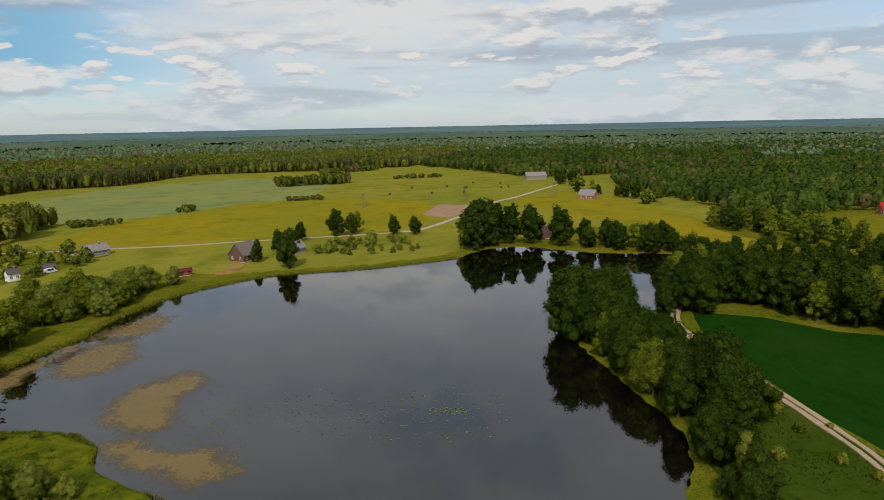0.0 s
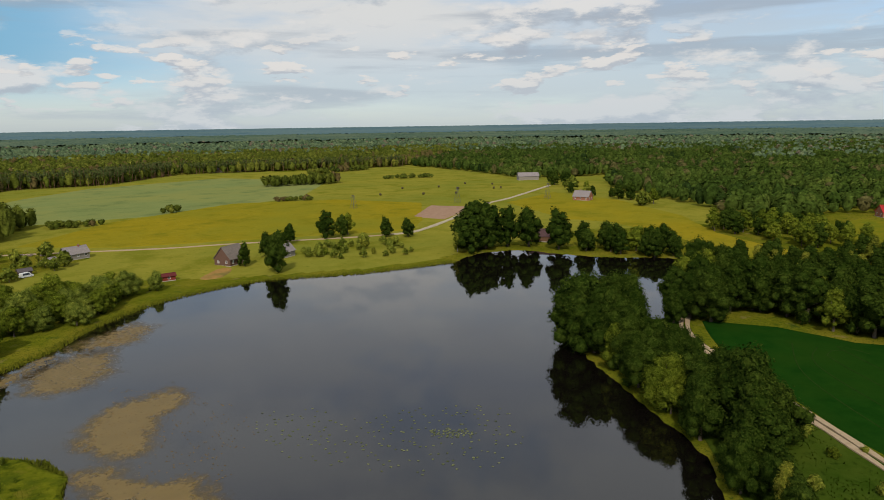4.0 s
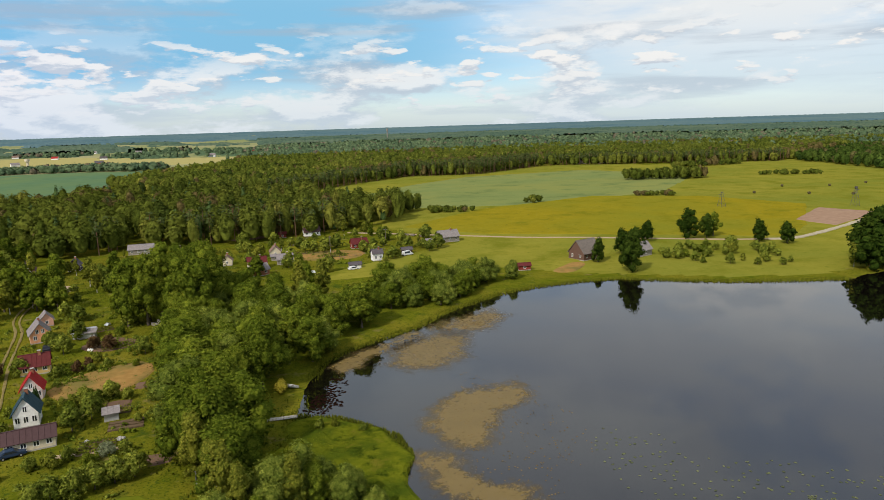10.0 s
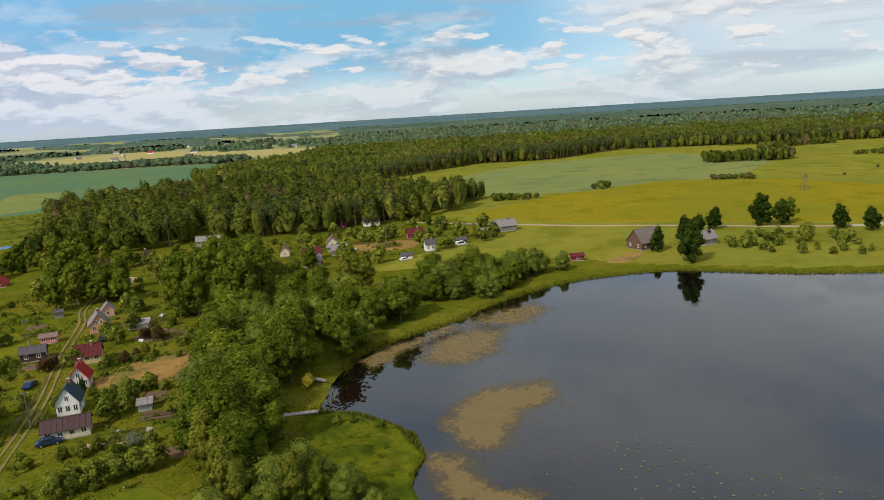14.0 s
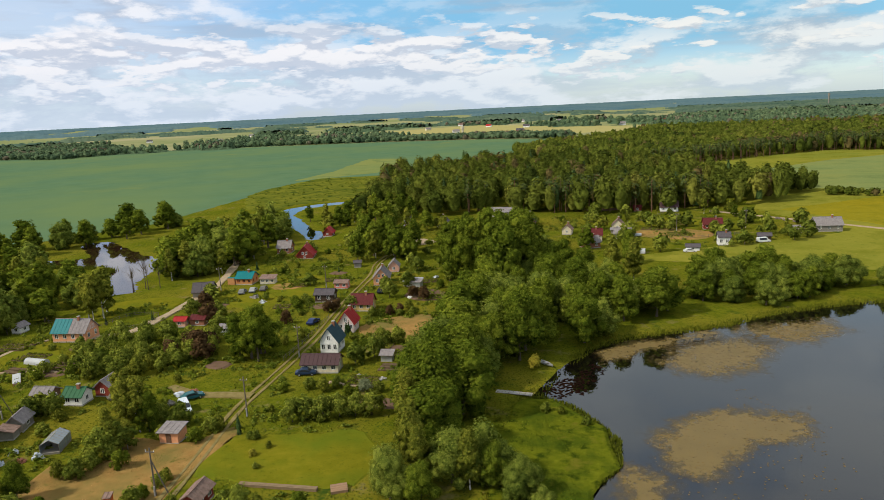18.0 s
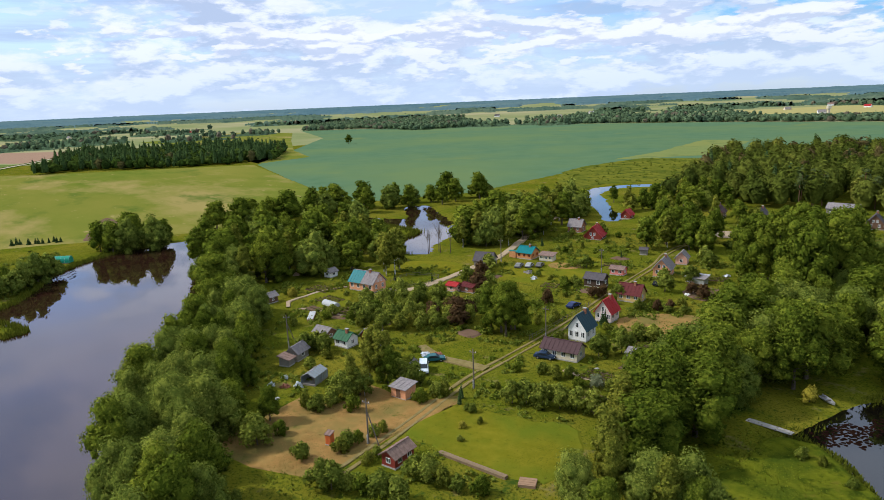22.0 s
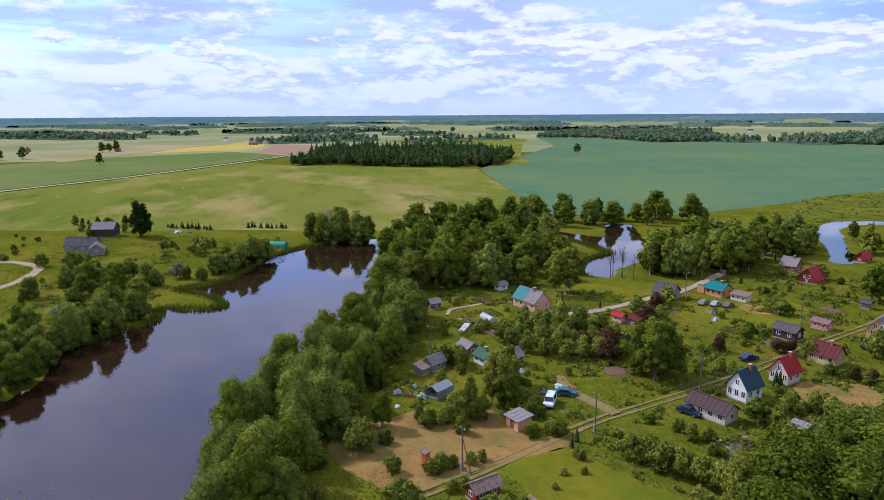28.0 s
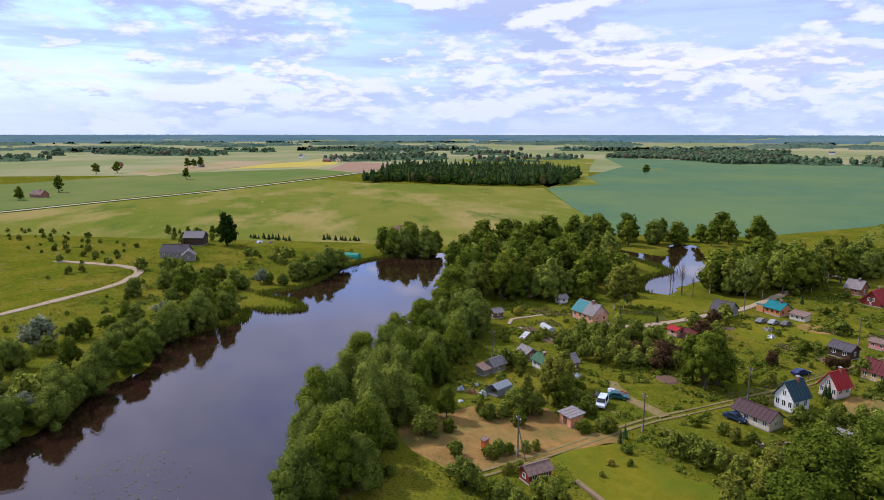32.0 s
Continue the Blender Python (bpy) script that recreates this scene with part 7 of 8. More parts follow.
car(-86.2, 95.6, 62, paint("car_teal", (0.03, 0.12, 0.13), 0.25), "dark teal car parked beside a van")
car(-93.5, 141.5, 100, paint("car_blue", (0.02, 0.035, 0.10), 0.25), "dark blue car parked on the lawn")
car(-92.3, 172, 110, paint("car_black", (0.02, 0.022, 0.03), 0.25), "dark car parked beside a pink cottage")
car(-73, 113.5, 30, paint("car_navy", (0.03, 0.05, 0.09), 0.25), "dark car under a roof's edge")
for k, (x, y, c) in enumerate([(-133.5, 157.5, (0.20, 0.20, 0.19)), (-131.5, 160, (0.34, 0.34, 0.33)), (-129.5, 162.5, (0.14, 0.13, 0.12))]):
    car(x, y, 120, paint("faded_car_%s" % "abc"[k], c, 0.5), "old faded car parked in a row on the grass")


def tunnel(x, y, az, L, W, h, mat, label):
    ob = thing("polytunnel", x, y, az, label, "polytunnel", "greenhouses")
    bm = bmesh.new()
    n, rows = 9, []
    for px in np.linspace(-L / 2, L / 2, 7):
        rows.append([bm.verts.new((px, -W / 2 * math.cos(math.pi * k / n), h * math.sin(math.pi * k / n) ** 0.8)) for k in range(n + 1)])
    for a, b in zip(rows[:-1], rows[1:]):
        for k in range(n):
            bm.faces.new((a[k], a[k + 1], b[k + 1], b[k]))
    bm.faces.new(rows[0]), bm.faces.new(rows[-1][::-1])
    part("cover", bm, mat, ob)
    for px in np.linspace(-L / 2, L / 2, 6):
        bm = bmesh.new()
        for k in range(n):
            p = [(px, -W / 2 * 1.015 * math.cos(math.pi * i / n), h * 1.015 * math.sin(math.pi * i / n) ** 0.8) for i in (k, k + 1)]
            beam(bm, p[0], p[1], 0.025, 4)
        part("hoop", bm, TIN, ob)
    for s in (-1, 1):
        boxes("base_board", [(-L / 2, s * W / 2 - 0.05, -0.1, L / 2, s * W / 2 + 0.05, 0.2)], GREYWOOD, ob)


tunnel(-136, 95.5, 10, 5.4, 2.2, 1.3, FILM, "white film polytunnel between vegetable beds")
tunnel(-249, 39.5, 60, 8, 3.4, 2.4, paint("green_film", (0.03, 0.30, 0.20), 0.4), "bright green polytunnel on the bank")


def greenhouse(x, y, az):
    ob = thing("greenhouse", x, y, az, "glazed greenhouse with a grey timber frame", "greenhouse", "greenhouses")
    boxes("base", [(-2.4, -1.5, -0.2, 2.4, 1.5, 0.35)], GREYWOOD, ob)
    for px in np.linspace(-2.4, 2.4, 7):
        bm = bmesh.new()
        for a, b in (((px, -1.5, 0.3), (px, -1.5, 1.7)), ((px, 1.5, 0.3), (px, 1.5, 1.7)), ((px, -1.5, 1.7), (px, 0, 2.5)), ((px, 1.5, 1.7), (px, 0, 2.5))):
            beam(bm, a, b, 0.04, 4)
        part("frame", bm, GREYWOOD, ob)
    for s in (-1, 1):
        for k in range(6):
            x0, x1 = -2.4 + 0.8 * k + 0.04, -2.4 + 0.8 * (k + 1) - 0.04
            bm = bmesh.new()
            bm.faces.new([bm.verts.new(v) for v in ((x0, s * 1.5, 1.7), (x1, s * 1.5, 1.7), (x1, 0.02 * s, 2.48), (x0, 0.02 * s, 2.48))])
            bm.faces.new([bm.verts.new(v) for v in ((x0, s * 1.49, 0.35), (x1, s * 1.49, 0.35), (x1, s * 1.49, 1.68), (x0, s * 1.49, 1.68))])
            part("pane", bm, paint("cloudy_glass", (0.26, 0.30, 0.32), 0.15, spec=0.5), ob)


greenhouse(-92.3, 72.2, 126)

ob = thing("cold_frame", -130, 87.5, 150, "long low white cold frame", "cold frame")
boxes("base", [(-3.2, -0.7, -0.1, 3.2, 0.7, 0.55)], PINK, ob)
for k in range(6):
    boxes("lid", [(-3.2 + 1.07 * k, -0.75, 0.55, -3.2 + 1.07 * k + 1.03, 0.75, 0.63)], FILM, ob)


def jetty(x, y, az, L):
    ob = tagged(new("jetty"), "weathered wooden jetty reaching into the lake", "jetty")
    ob.matrix_world = pose(x, y, 0, 0, 0, az)
    for k in range(int(L / 0.3)):
        boxes("plank", [(k * 0.3, -0.65, 0.12, k * 0.3 + 0.26, 0.65, 0.18)], paint("pale_planks", (0.42, 0.39, 0.34), 0.9), ob)
    for k in range(4):
        for s in (-0.55, 0.55):
            bm = bmesh.new()
            cyl(bm, 0.4 + k * (L - 0.8) / 3, s, -1.9, 0.3, 0.09, 0.08)
            part("post", bm, POLE_WOOD, ob)
    boxes("bearer", [(0, -0.5, 0.0, L, -0.4, 0.12), (0, 0.4, 0.0, L, 0.5, 0.12)], POLE_WOOD, ob)


jetty(-30.5, 118, 8, 7)


def rowing_boat(x, y, az):
    ob = thing("rowing_boat", x, y, az, "old grey rowing boat drawn up on the bank", "boat", z=0.05)
    bm = bmesh.new()
    rings = []
    for f, w, z in ((-1.9, 0.42, 0.06), (-1.0, 0.62, 0.0), (0.2, 0.66, 0.0), (1.3, 0.42, 0.05), (2.1, 0.04, 0.22)):
        rings.append([bm.verts.new(p) for p in ((f, -w, z + 0.42), (f, -w * 0.8, z + 0.12), (f, 0, z), (f, w * 0.8, z + 0.12), (f, w, z + 0.42), (f, w * 0.9, z + 0.42), (f, w * 0.7, z + 0.16), (f, 0, z + 0.06), (f, -w * 0.7, z + 0.16), (f, -w * 0.9, z + 0.42))])
    for a, b in zip(rings[:-1], rings[1:]):
        for k in range(10):
            bm.faces.new((a[k], a[(k + 1) % 10], b[(k + 1) % 10], b[k]))
    bm.faces.new(rings[0][::-1]), bm.faces.new(rings[-1])
    part("hull", bm, TIN, ob)
    for f in (-1.0, 0.3):
        boxes("thwart", [(f - 0.12, -0.52, 0.28, f + 0.12, 0.52, 0.32)], POLE_WOOD, ob)


rowing_boat(-26.4, 134.0, -30)


def deck(name, x, y, az, L, W, count, label, mat):
    ob = thing(name, x, y, az, label, "decking")
    w = W / count
    for k in range(count):
        boxes("plank", [(-L / 2, -W / 2 + k * w, -0.1, L / 2, -W / 2 + k * w + w * 0.9, 0.42 + 0.02 * (k % 2))], mat, ob)


deck("board_platform", -40.5, 81, 40, 2.4, 2.0, 7, "square platform of brown boards in the grass", paint("brown_planks", (0.32, 0.20, 0.12), 0.9))
deck("plank_walk", -49, 77.8, 17, 12.0, 0.8, 3, "narrow plank path along the lawn", paint("grey_planks", (0.24, 0.17, 0.10), 0.9))


def heap(name, x, y, r, h, mat, label, category, seed):
    """A loose pile: an uneven mound of small lumps."""
    gen = np.random.default_rng(seed)
    ob = thing(name, x, y, 0, label, category)
    if mat is SAND:
        bm = bmesh.new()
        rings = []
        for f, z in ((1.0, -0.1), (0.8, 0.3), (0.5, 0.75), (0.2, 0.97)):
            rings.append([bm.verts.new((f * r * (1 + 0.2 * gen.normal()) * math.cos(k * 0.628), f * r * (1 + 0.2 * gen.normal()) * math.sin(k * 0.628), z * h)) for k in range(10)])
        for a, b in zip(rings[:-1], rings[1:]):
            for k in range(10):
                bm.faces.new((a[k], a[(k + 1) % 10], b[(k + 1) % 10], b[k]))
        bm.faces.new(rings[-1])
        part("mound", bm, mat, ob)
        return ob
    for k in range(11):
        bm = bmesh.new()
        a, d = gen.random() * 6.28, r * gen.random() ** 0.6
        s = r * (0.25 + 0.3 * gen.random())
        m = pose(d * math.cos(a), d * math.sin(a), h * (1 - d / r) * 0.6, gen.random() * 60, gen.random() * 60, gen.random() * 360)
        for v in box_bm(bm, -s, -s * 0.7, -s * 0.4, s, s * 0.7, s * 0.5, m):
            v.co += Vector(gen.normal(size=3) * s * 0.15)
        part("piece", bm, mat, ob)
    return ob


SAND = paint("sand", (0.42, 0.29, 0.19), 0.95)
TARP = paint("pale_tarp", (0.56, 0.60, 0.66), 0.5)
for k, (x, y, r, h, mat, label, cat) in enumerate([(-95, 64.5, 0.8, 1.2, TARP, "pile covered with a pale tarp", "tarp"), (-93, 66.5, 0.7, 1.0, BRICK, "heap of reddish scrap", "scrap heap"), (-91.5, 68.5, 0.9, 1.6, TARP, "tall pile under a white tarp", "tarp"),
                                                     (-97, 68, 0.7, 0.9, TARP, "pale covered pile of boards", "tarp"), (-89, 63.5, 0.5, 0.5, WHITE, "small pile of white boards", "board pile"), (-101, 89, 1.3, 1.0, GREYWOOD, "heap of old timber", "timber heap"),
                                                     (-99, 91, 1.2, 1.0, TIN, "heap of pale scrap sheets", "scrap heap"), (-88, 92, 1.0, 0.9, GREYWOOD, "scrap heap beside parked cars", "scrap heap"), (-88.5, 98, 0.9, 0.9, BRICK, "pile of reddish boards", "board pile"),
                                                     (-90, 96, 0.9, 0.8, TARP, "pale tarp over stored goods", "tarp"), (-178.5, 97, 1.5, 1.0, SAND, "low mound of sand under trees", "sand pile"), (-174, 101, 1.3, 0.9, SAND, "small mound of sand beside a shed", "sand pile"),
                                                     (-126, 155, 1.2, 0.7, GREYWOOD, "heap of old grey timber", "timber heap"), (-120, 152, 1.1, 0.6, TIN, "heap of pale sheets", "scrap heap"), (-84, 147, 0.8, 0.8, DRY, "small stack of straw", "straw stack"),
                                                     (-81, 169.5, 0.7, 0.6, WHITE, "small white pile beside beds", "board pile"), (-84.5, 192, 0.9, 0.7, TIN, "pile of pale sheets by a path", "scrap heap"), (-57, 117.5, 0.7, 0.5, CONCRETE, "pile of grey stones in the garden", "stone pile"), (-62.5, 117, 0.6, 0.4, CONCRETE, "pile of grey stones in the garden", "stone pile"),
                                                     (-70, 190, 1.6, 0.8, GREYWOOD, "heap of timber beside beds", "timber heap"), (-64, 182, 1.4, 0.7, TIN, "pile of pale sheets between beds", "scrap heap")]):
    heap(cat.replace(" ", "_"), x, y, r, h, mat, label, cat, 70 + k)


# vegetable beds and plot edges
BED = material("garden_soil", (0.092, 0.063, 0.038), (0.143, 0.101, 0.063), 1.5, bump=0.05)


def beds(x, y, az, count, L, W, gap, label, leafy=True):
    for k in range(count):
        ob = thing("vegetable_bed", *(Vector((x, y)) + Matrix.Rotation(radians(az), 2) @ Vector((0, (k - count / 2) * (W + gap)))), az, label, "garden bed", "garden beds", 0.28)
        boxes("soil", [(-L / 2, -W / 2, -0.3, L / 2, W / 2, 0.12)], BED, ob)
        if leafy:
            gen = np.random.default_rng(int(abs(x * 7 + y * 3)) + k)
            n = int(L * 14)
            pos = np.stack([gen.uniform(-L / 2, L / 2, n), gen.uniform(-W / 2, W / 2, n) * 0.8, 0.15 + 0.2 * gen.random(n)], 1)
            me = cards_mesh("foliage", card_points(pos, gen.normal(size=(n, 3)) + [0, 0, 1.2], 0.13 + 0.1 * gen.random(n), gen.random(n) * 6, 0.2 * gen.normal(size=(n, 3))), n, LEAF_BIRCH, 3)
            new("foliage", me).parent = ob


beds(-141, 98, 12, 4, 7, 0.9, 0.5, "long narrow vegetable bed of dark soil")
beds(-153, 101, 20, 4, 8, 0.9, 0.6, "garden bed edged with grass")
beds(-136, 91.5, 10, 2, 5, 1.2, 0.4, "dark soil bed beside a polytunnel", False)
beds(-68, 134, 15, 3, 6, 0.9, 0.5, "leafy vegetable bed behind the white cottage")
beds(-62, 131, 15, 3, 5, 0.9, 0.4, "vegetable bed beside a tin shed")
beds(-58, 124, 15, 3, 6, 1.0, 0.5, "bare brown garden bed", False)
beds(-76, 172, 20, 4, 6, 0.9, 0.5, "vegetable bed between cottages")
beds(-60, 115.5, 15, 4, 6, 0.8, 0.5, "flower bed among stones behind the long building")
beds(-79, 173.5, 30, 4, 7, 0.9, 0.5, "vegetable bed with red-brown soil", False)
beds(-85, 188, 30, 3, 6, 0.9, 0.5, "leafy vegetable bed beside a cottage")
beds(-129, 96.5, 10, 3, 6, 0.9, 0.5, "leafy vegetable bed beside the polytunnel")
beds(-112, 151, 30, 3, 4.5, 0.9, 0.5, "leafy vegetable bed on the lawn")
beds(-122, 171, 30, 3, 5, 0.9, 0.5, "vegetable bed on the lawn")
beds(-116, 180, 30, 3, 5, 0.9, 0.5, "vegetable bed on the lawn")
beds(-30, 305, 10, 4, 9, 1.2, 0.8, "vegetable bed at the settlement's edge")
beds(-24, 280, 10, 4, 9, 1.2, 0.8, "vegetable bed beside a lane")
beds(-36, 290, 10, 3, 9, 1.2, 0.8, "vegetable bed beside a lane")
ribbon("path", plots([(-142, 86), (-147, 88), (-149, 94), (-151, 100), (-150, 107)]), 0.9, TRACK, "narrow sandy garden path", 0.33, wobble=0.2)
ribbon("path", plots([(-139, 88), (-132, 92), (-126, 94)]), 0.7, TRACK, "narrow sandy path between beds", 0.33, wobble=0.2)
ribbon("path", plots([(-66, 112), (-60, 112.5), (-55, 114)]), 0.8, TRACK, "narrow plank-edged garden path", 0.33, wobble=0.2)
patch("plot_lawn", plots([(-161, 119), (-152, 121), (-143, 133), (-147, 147), (-160, 142), (-166, 129)]), LAWN, "yellow-green lawn above the pond", 0.24, 3, 0.6)
patch("plot_lawn", plots([(-137, 152), (-128, 146), (-116, 150), (-110, 165), (-122, 182), (-134, 177), (-132, 164)]), LAWN, "mown lawn between the cottages", 0.22, 3, 0.6)
patch("plot_garden", plots([(-130, 168), (-126, 164), (-120, 168), (-123, 173)]), DRY, "dry worn patch of lawn", 0.31, 2, 0.3)
patch("plot_garden", plots([(-150, 96), (-140, 92), (-133, 98), (-146, 105)]), LAWN, "lawn between vegetable beds", 0.28, 2, 0.3)
patch("plot_garden", plots([(-45, 300), (-20, 296), (-18, 312), (-42, 316)]), LAWN, "mown lawn among the cottages", 0.30, 3, 0.4)
patch("plot_garden", plots([(-40, 274), (-16, 272), (-14, 288), (-36, 290)]), DRY, "dry mown garden ground", 0.29, 3, 0.4)
patch("shore_meadow", [(-34, 232), (-8, 236), (66, 243), (88, 266), (46, 302), (14, 280), (-6, 262)], MEADOW, "golden-green meadow by the shore", 0.30, 5, 0.6)
patch("plot_soil", plots([(56, 228), (66, 240), (70, 238), (62, 226)]), DRY, "bare earth ramp beside the barn", 0.33, 2, 0.3)


def fence(points, label, h=1.2):
    ob = tagged(new("fence"), label, "fence")
    p = curve_points(points, 2.0)
    ob.matrix_world = pose(p[0][0], p[0][1], 0.1)
    for k, q in enumerate(p):
        bm = bmesh.new()
        cyl(bm, q[0] - p[0][0], q[1] - p[0][1], -0.3, h, 0.06, 0.05, 6)
        part("post", bm, POLE_WOOD, ob)
        if k:
            o = p[k - 1]
            for z in (0.45, 0.95):
                bm = bmesh.new()
                beam(bm, (o[0] - p[0][0], o[1] - p[0][1], z), (q[0] - p[0][0], q[1] - p[0][1], z), 0.04, 4)
                part("rail", bm, POLE_WOOD, ob)


fence(plots([(-139, 118), (-136, 124), (-140, 132), (-148, 128), (-146, 119)]), "dark post and rail fence round a garden")
fence(plots([(-150, 112), (-155, 112), (-160, 116), (-166, 116)]), "weathered grey board fence by trees")
fence(plots([(-83, 118), (-86, 128), (-92, 146)]), "thin post fence along the lane")

# northern gardens: tunnels, parked vehicles, fence, wood stacks
tunnel(-32.7, 242.5, 12, 7, 2.6, 1.7, FILM, "long white film tunnel in a northern garden")
tunnel(-40, 273, 10, 6, 2.0, 1.2, FILM, "low white film tunnel beside sheds")
car(-15.4, 248.5, 20, paint("car_white", (0.70, 0.70, 0.68), 0.3), "white car parked by a dark shed")
car(6.1, 271.5, 30, paint("van_pale", (0.68, 0.69, 0.68), 0.3), "pale van parked beside bushes", True)
fence([(-21.5, 270.6), (-15, 275), (-9, 280), (-3, 284.6)], "low brown rail fence beside a garden lane")
fence([(-46, 301), (-42, 312), (-39, 329)], "thin post fence between northern gardens")
house("small grey outbuilding in a row of sheds", -47.7, 276, 12, 4.2, 2.6, 1.9, 2.4, GREYWOOD, R_GREY, name="shed", mono=True, win=(1, 0), chimney=False)
house("grey-roofed house behind tall birches", -50, 248, 40, 7, 5, 2.5, 4.6, BRICK, R_GREY, win=(2, 1))
for x, y in ((5, 327), (8.5, 324), (12, 321), (15.7, 318)):
    heap("timber_heap", x, y, 1.2, 0.8, POLE_WOOD, "stacked logs in a row on the meadow", "timber heap", int(x * 3))
patch("plot_soil", [(-74, 331), (-62, 335), (-61, 341), (-75, 337)], SOIL_DARK, "strip of dug brown garden soil", 0.31, 2, 0.3)
patch("plot_soil", [(-123, 238), (-114, 236), (-112, 243), (-121, 246)], TRACK, "pale gravel yard below a cottage", 0.31, 2, 0.3)
patch("plot_soil", [(-82, 170), (-74, 167), (-70, 174), (-79, 178)], SOIL_DARK, "dug vegetable ground with drills", 0.29, 2, 0.3)
patch("plot_soil", [(-129, 93), (-123, 89), (-120, 93), (-126, 97)], SOIL_DARK, "dark dug soil beside a polytunnel", 0.29, 2, 0.3)
patch("plot_soil", [(-52, 103), (-43, 105), (-43, 107.5), (-52, 106)], SOIL_DARK, "narrow strip of bare garden soil", 0.29, 2, 0.2)
for x, y in ((-57, 141), (-60, 131), (-112, 98), (-133, 104), (-118, 186), (-99, 152), (-128, 143), (-92, 108)):
    patch("plot_soil", [(x - 2.2, y - 1.6), (x + 2.4, y - 1.0), (x + 2.0, y + 1.8), (x - 2.4, y + 1.2)], SOIL_DARK, "small bed of bare brown soil", 0.30, 1.5, 0.35)
house("long low silver tin shed", -87, 181.8, 20, 6.2, 2.4, 1.7, 2.2, TIN, TIN, name="shed", mono=True, win=(0, 0), chimney=False)

# hay bales, tractor-drawn rows and the power line of the meadow
for k, (x, y) in enumerate([(250, 429), (291, 462), (321, 452), (356, 461), (353, 409), (278, 412), (347, 411), (325, 430), (300, 400), (370, 440)]):
    bm = bmesh.new()
    cyl(bm, 0, 0, -0.75, 0.75, 0.85, 0.85, 16, pose(0, 0, 0, 90))
    bmesh.ops.bevel(bm, geom=[e for e in bm.edges if abs((e.verts[0].co - e.verts[1].co).y) < 0.01], offset=0.12, segments=2, affect="EDGES")
    me = bpy.data.meshes.new("hay_bale")
    bm.to_mesh(me), bm.free()
    me.materials.append(paint("dark_hay", (0.10, 0.085, 0.035), 0.95))
    o = new("hay_bale", me)
    o.matrix_world = pose(x, y, 1.15, 0, 0, 37 * k)
    tagged(o, "round dark hay bale on the mown meadow", "hay bale", "hay bales")


PYLON_STEEL = paint("dark_steel", (0.10, 0.10, 0.10), 0.7)


def pylon(x, y, az, h):
    ob = thing("pylon", x, y, az, "lattice steel pylon of a power line", "pylon", "pylons")
    tops = 0.5
    for sx in (-1, 1):
        for sy in (-1, 1):
            bm = bmesh.new()
            beam(bm, (sx * 1.8, sy * 1.8, -0.3), (sx * tops * 0.5, sy * tops * 0.5, h), 0.07, 5)
            part("leg", bm, PYLON_STEEL, ob)
    for k in range(5):
        z0, z1 = h * k / 5, h * (k + 1) / 5
        w0, w1 = 1.8 + (0.25 - 1.8) * k / 5, 1.8 + (0.25 - 1.8) * (k + 1) / 5
        for s in (-1, 1):
            bm = bmesh.new()
            beam(bm, (-w0, s * w0, z0), (w1, s * w1, z1), 0.035, 4)
            beam(bm, (s * w0, -w0, z0), (s * w1, w1, z1), 0.035, 4)
            part("brace", bm, PYLON_STEEL, ob)
    for z, w in ((h * 0.82, 2.6), (h * 0.95, 1.8)):
        boxes("crossarm", [(-w, -0.1, z, w, 0.1, z + 0.18)], PYLON_STEEL, ob)


for x, y, h in [(264, 351, 11), (326, 328, 11), (196, 372, 9)]:
    pylon(x, y, 20, h)

# far farms and masts towards the horizon
for x, y, az, wall, roof in [(-1116, -327, 40, BRICK, R_GREY), (-1070, -190, 20, GREYWOOD, R_DARK), (-1230, 0, 60, BRICK, R_RUST), (-1250, 20, 10, CREAM, R_GREY), (-330, 1460, 0, WHITE, R_GREY), (-420, 1520, 30, CREAM, R_RUST), (-560, 1500, 10, WHITE, R_DARK),
                             (-700, 1600, 0, WHITE, R_RED), (-820, 1500, 60, CREAM, R_GREY), (-250, 1700, 20, WHITE, R_GREY), (-950, 1250, 20, WHITE, R_RUST), (-1200, 1180, 0, CREAM, R_GREY), (-640, 1300, 40, WHITE, R_GREY), (-480, 1260, 10, BRICK, R_DARK),
                             (-260, 1560, 40, WHITE, R_RED), (-360, 1820, 10, CREAM, R_GREY), (-610, 1880, 30, WHITE, R_GREY), (-150, 1920, 0, WHITE, R_DARK), (-870, 1780, 20, WHITE, R_RUST), (-1060, 1620, 50, CREAM, R_RED), (-1330, 1420, 10, WHITE, R_GREY),
                             (-1520, 1240, 30, WHITE, R_DARK), (-1700, 980, 60, CREAM, R_RUST), (-1480, 700, 20, WHITE, R_GREY), (-1620, 420, 40, WHITE, R_RED), (-1750, 180, 10, CREAM, R_GREY), (-1450, -60, 30, WHITE, R_DARK), (-760, 1980, 0, WHITE, R_GREY),
                             (900, 1300, 30, WHITE, R_GREY), (700, 1400, 0, CREAM, R_RUST), (430, 1700, 10, WHITE, R_GREY)]:
    house("far farmhouse among fields and trees", x, y, az, 16, 9, 4, 8, wall, roof, name="farmhouse", win=(0, 0), chimney=False)


def mast(x, y, h, r, label, name, mat):
    ob = thing(name, x, y, 0, label, "tower")
    bm = bmesh.new()
    cyl(bm, 0, 0, -1, h * 0.8, r, r * 0.8, 12)
    part("shaft", bm, mat, ob)
    bm = bmesh.new()
    cyl(bm, 0, 0, h * 0.8, h, r * 1.6, r * 1.5, 12)
    part("head", bm, mat, ob)


mast(-520, 1090, 20, 2.2, "pale water tower among far trees", "water_tower", CREAM)
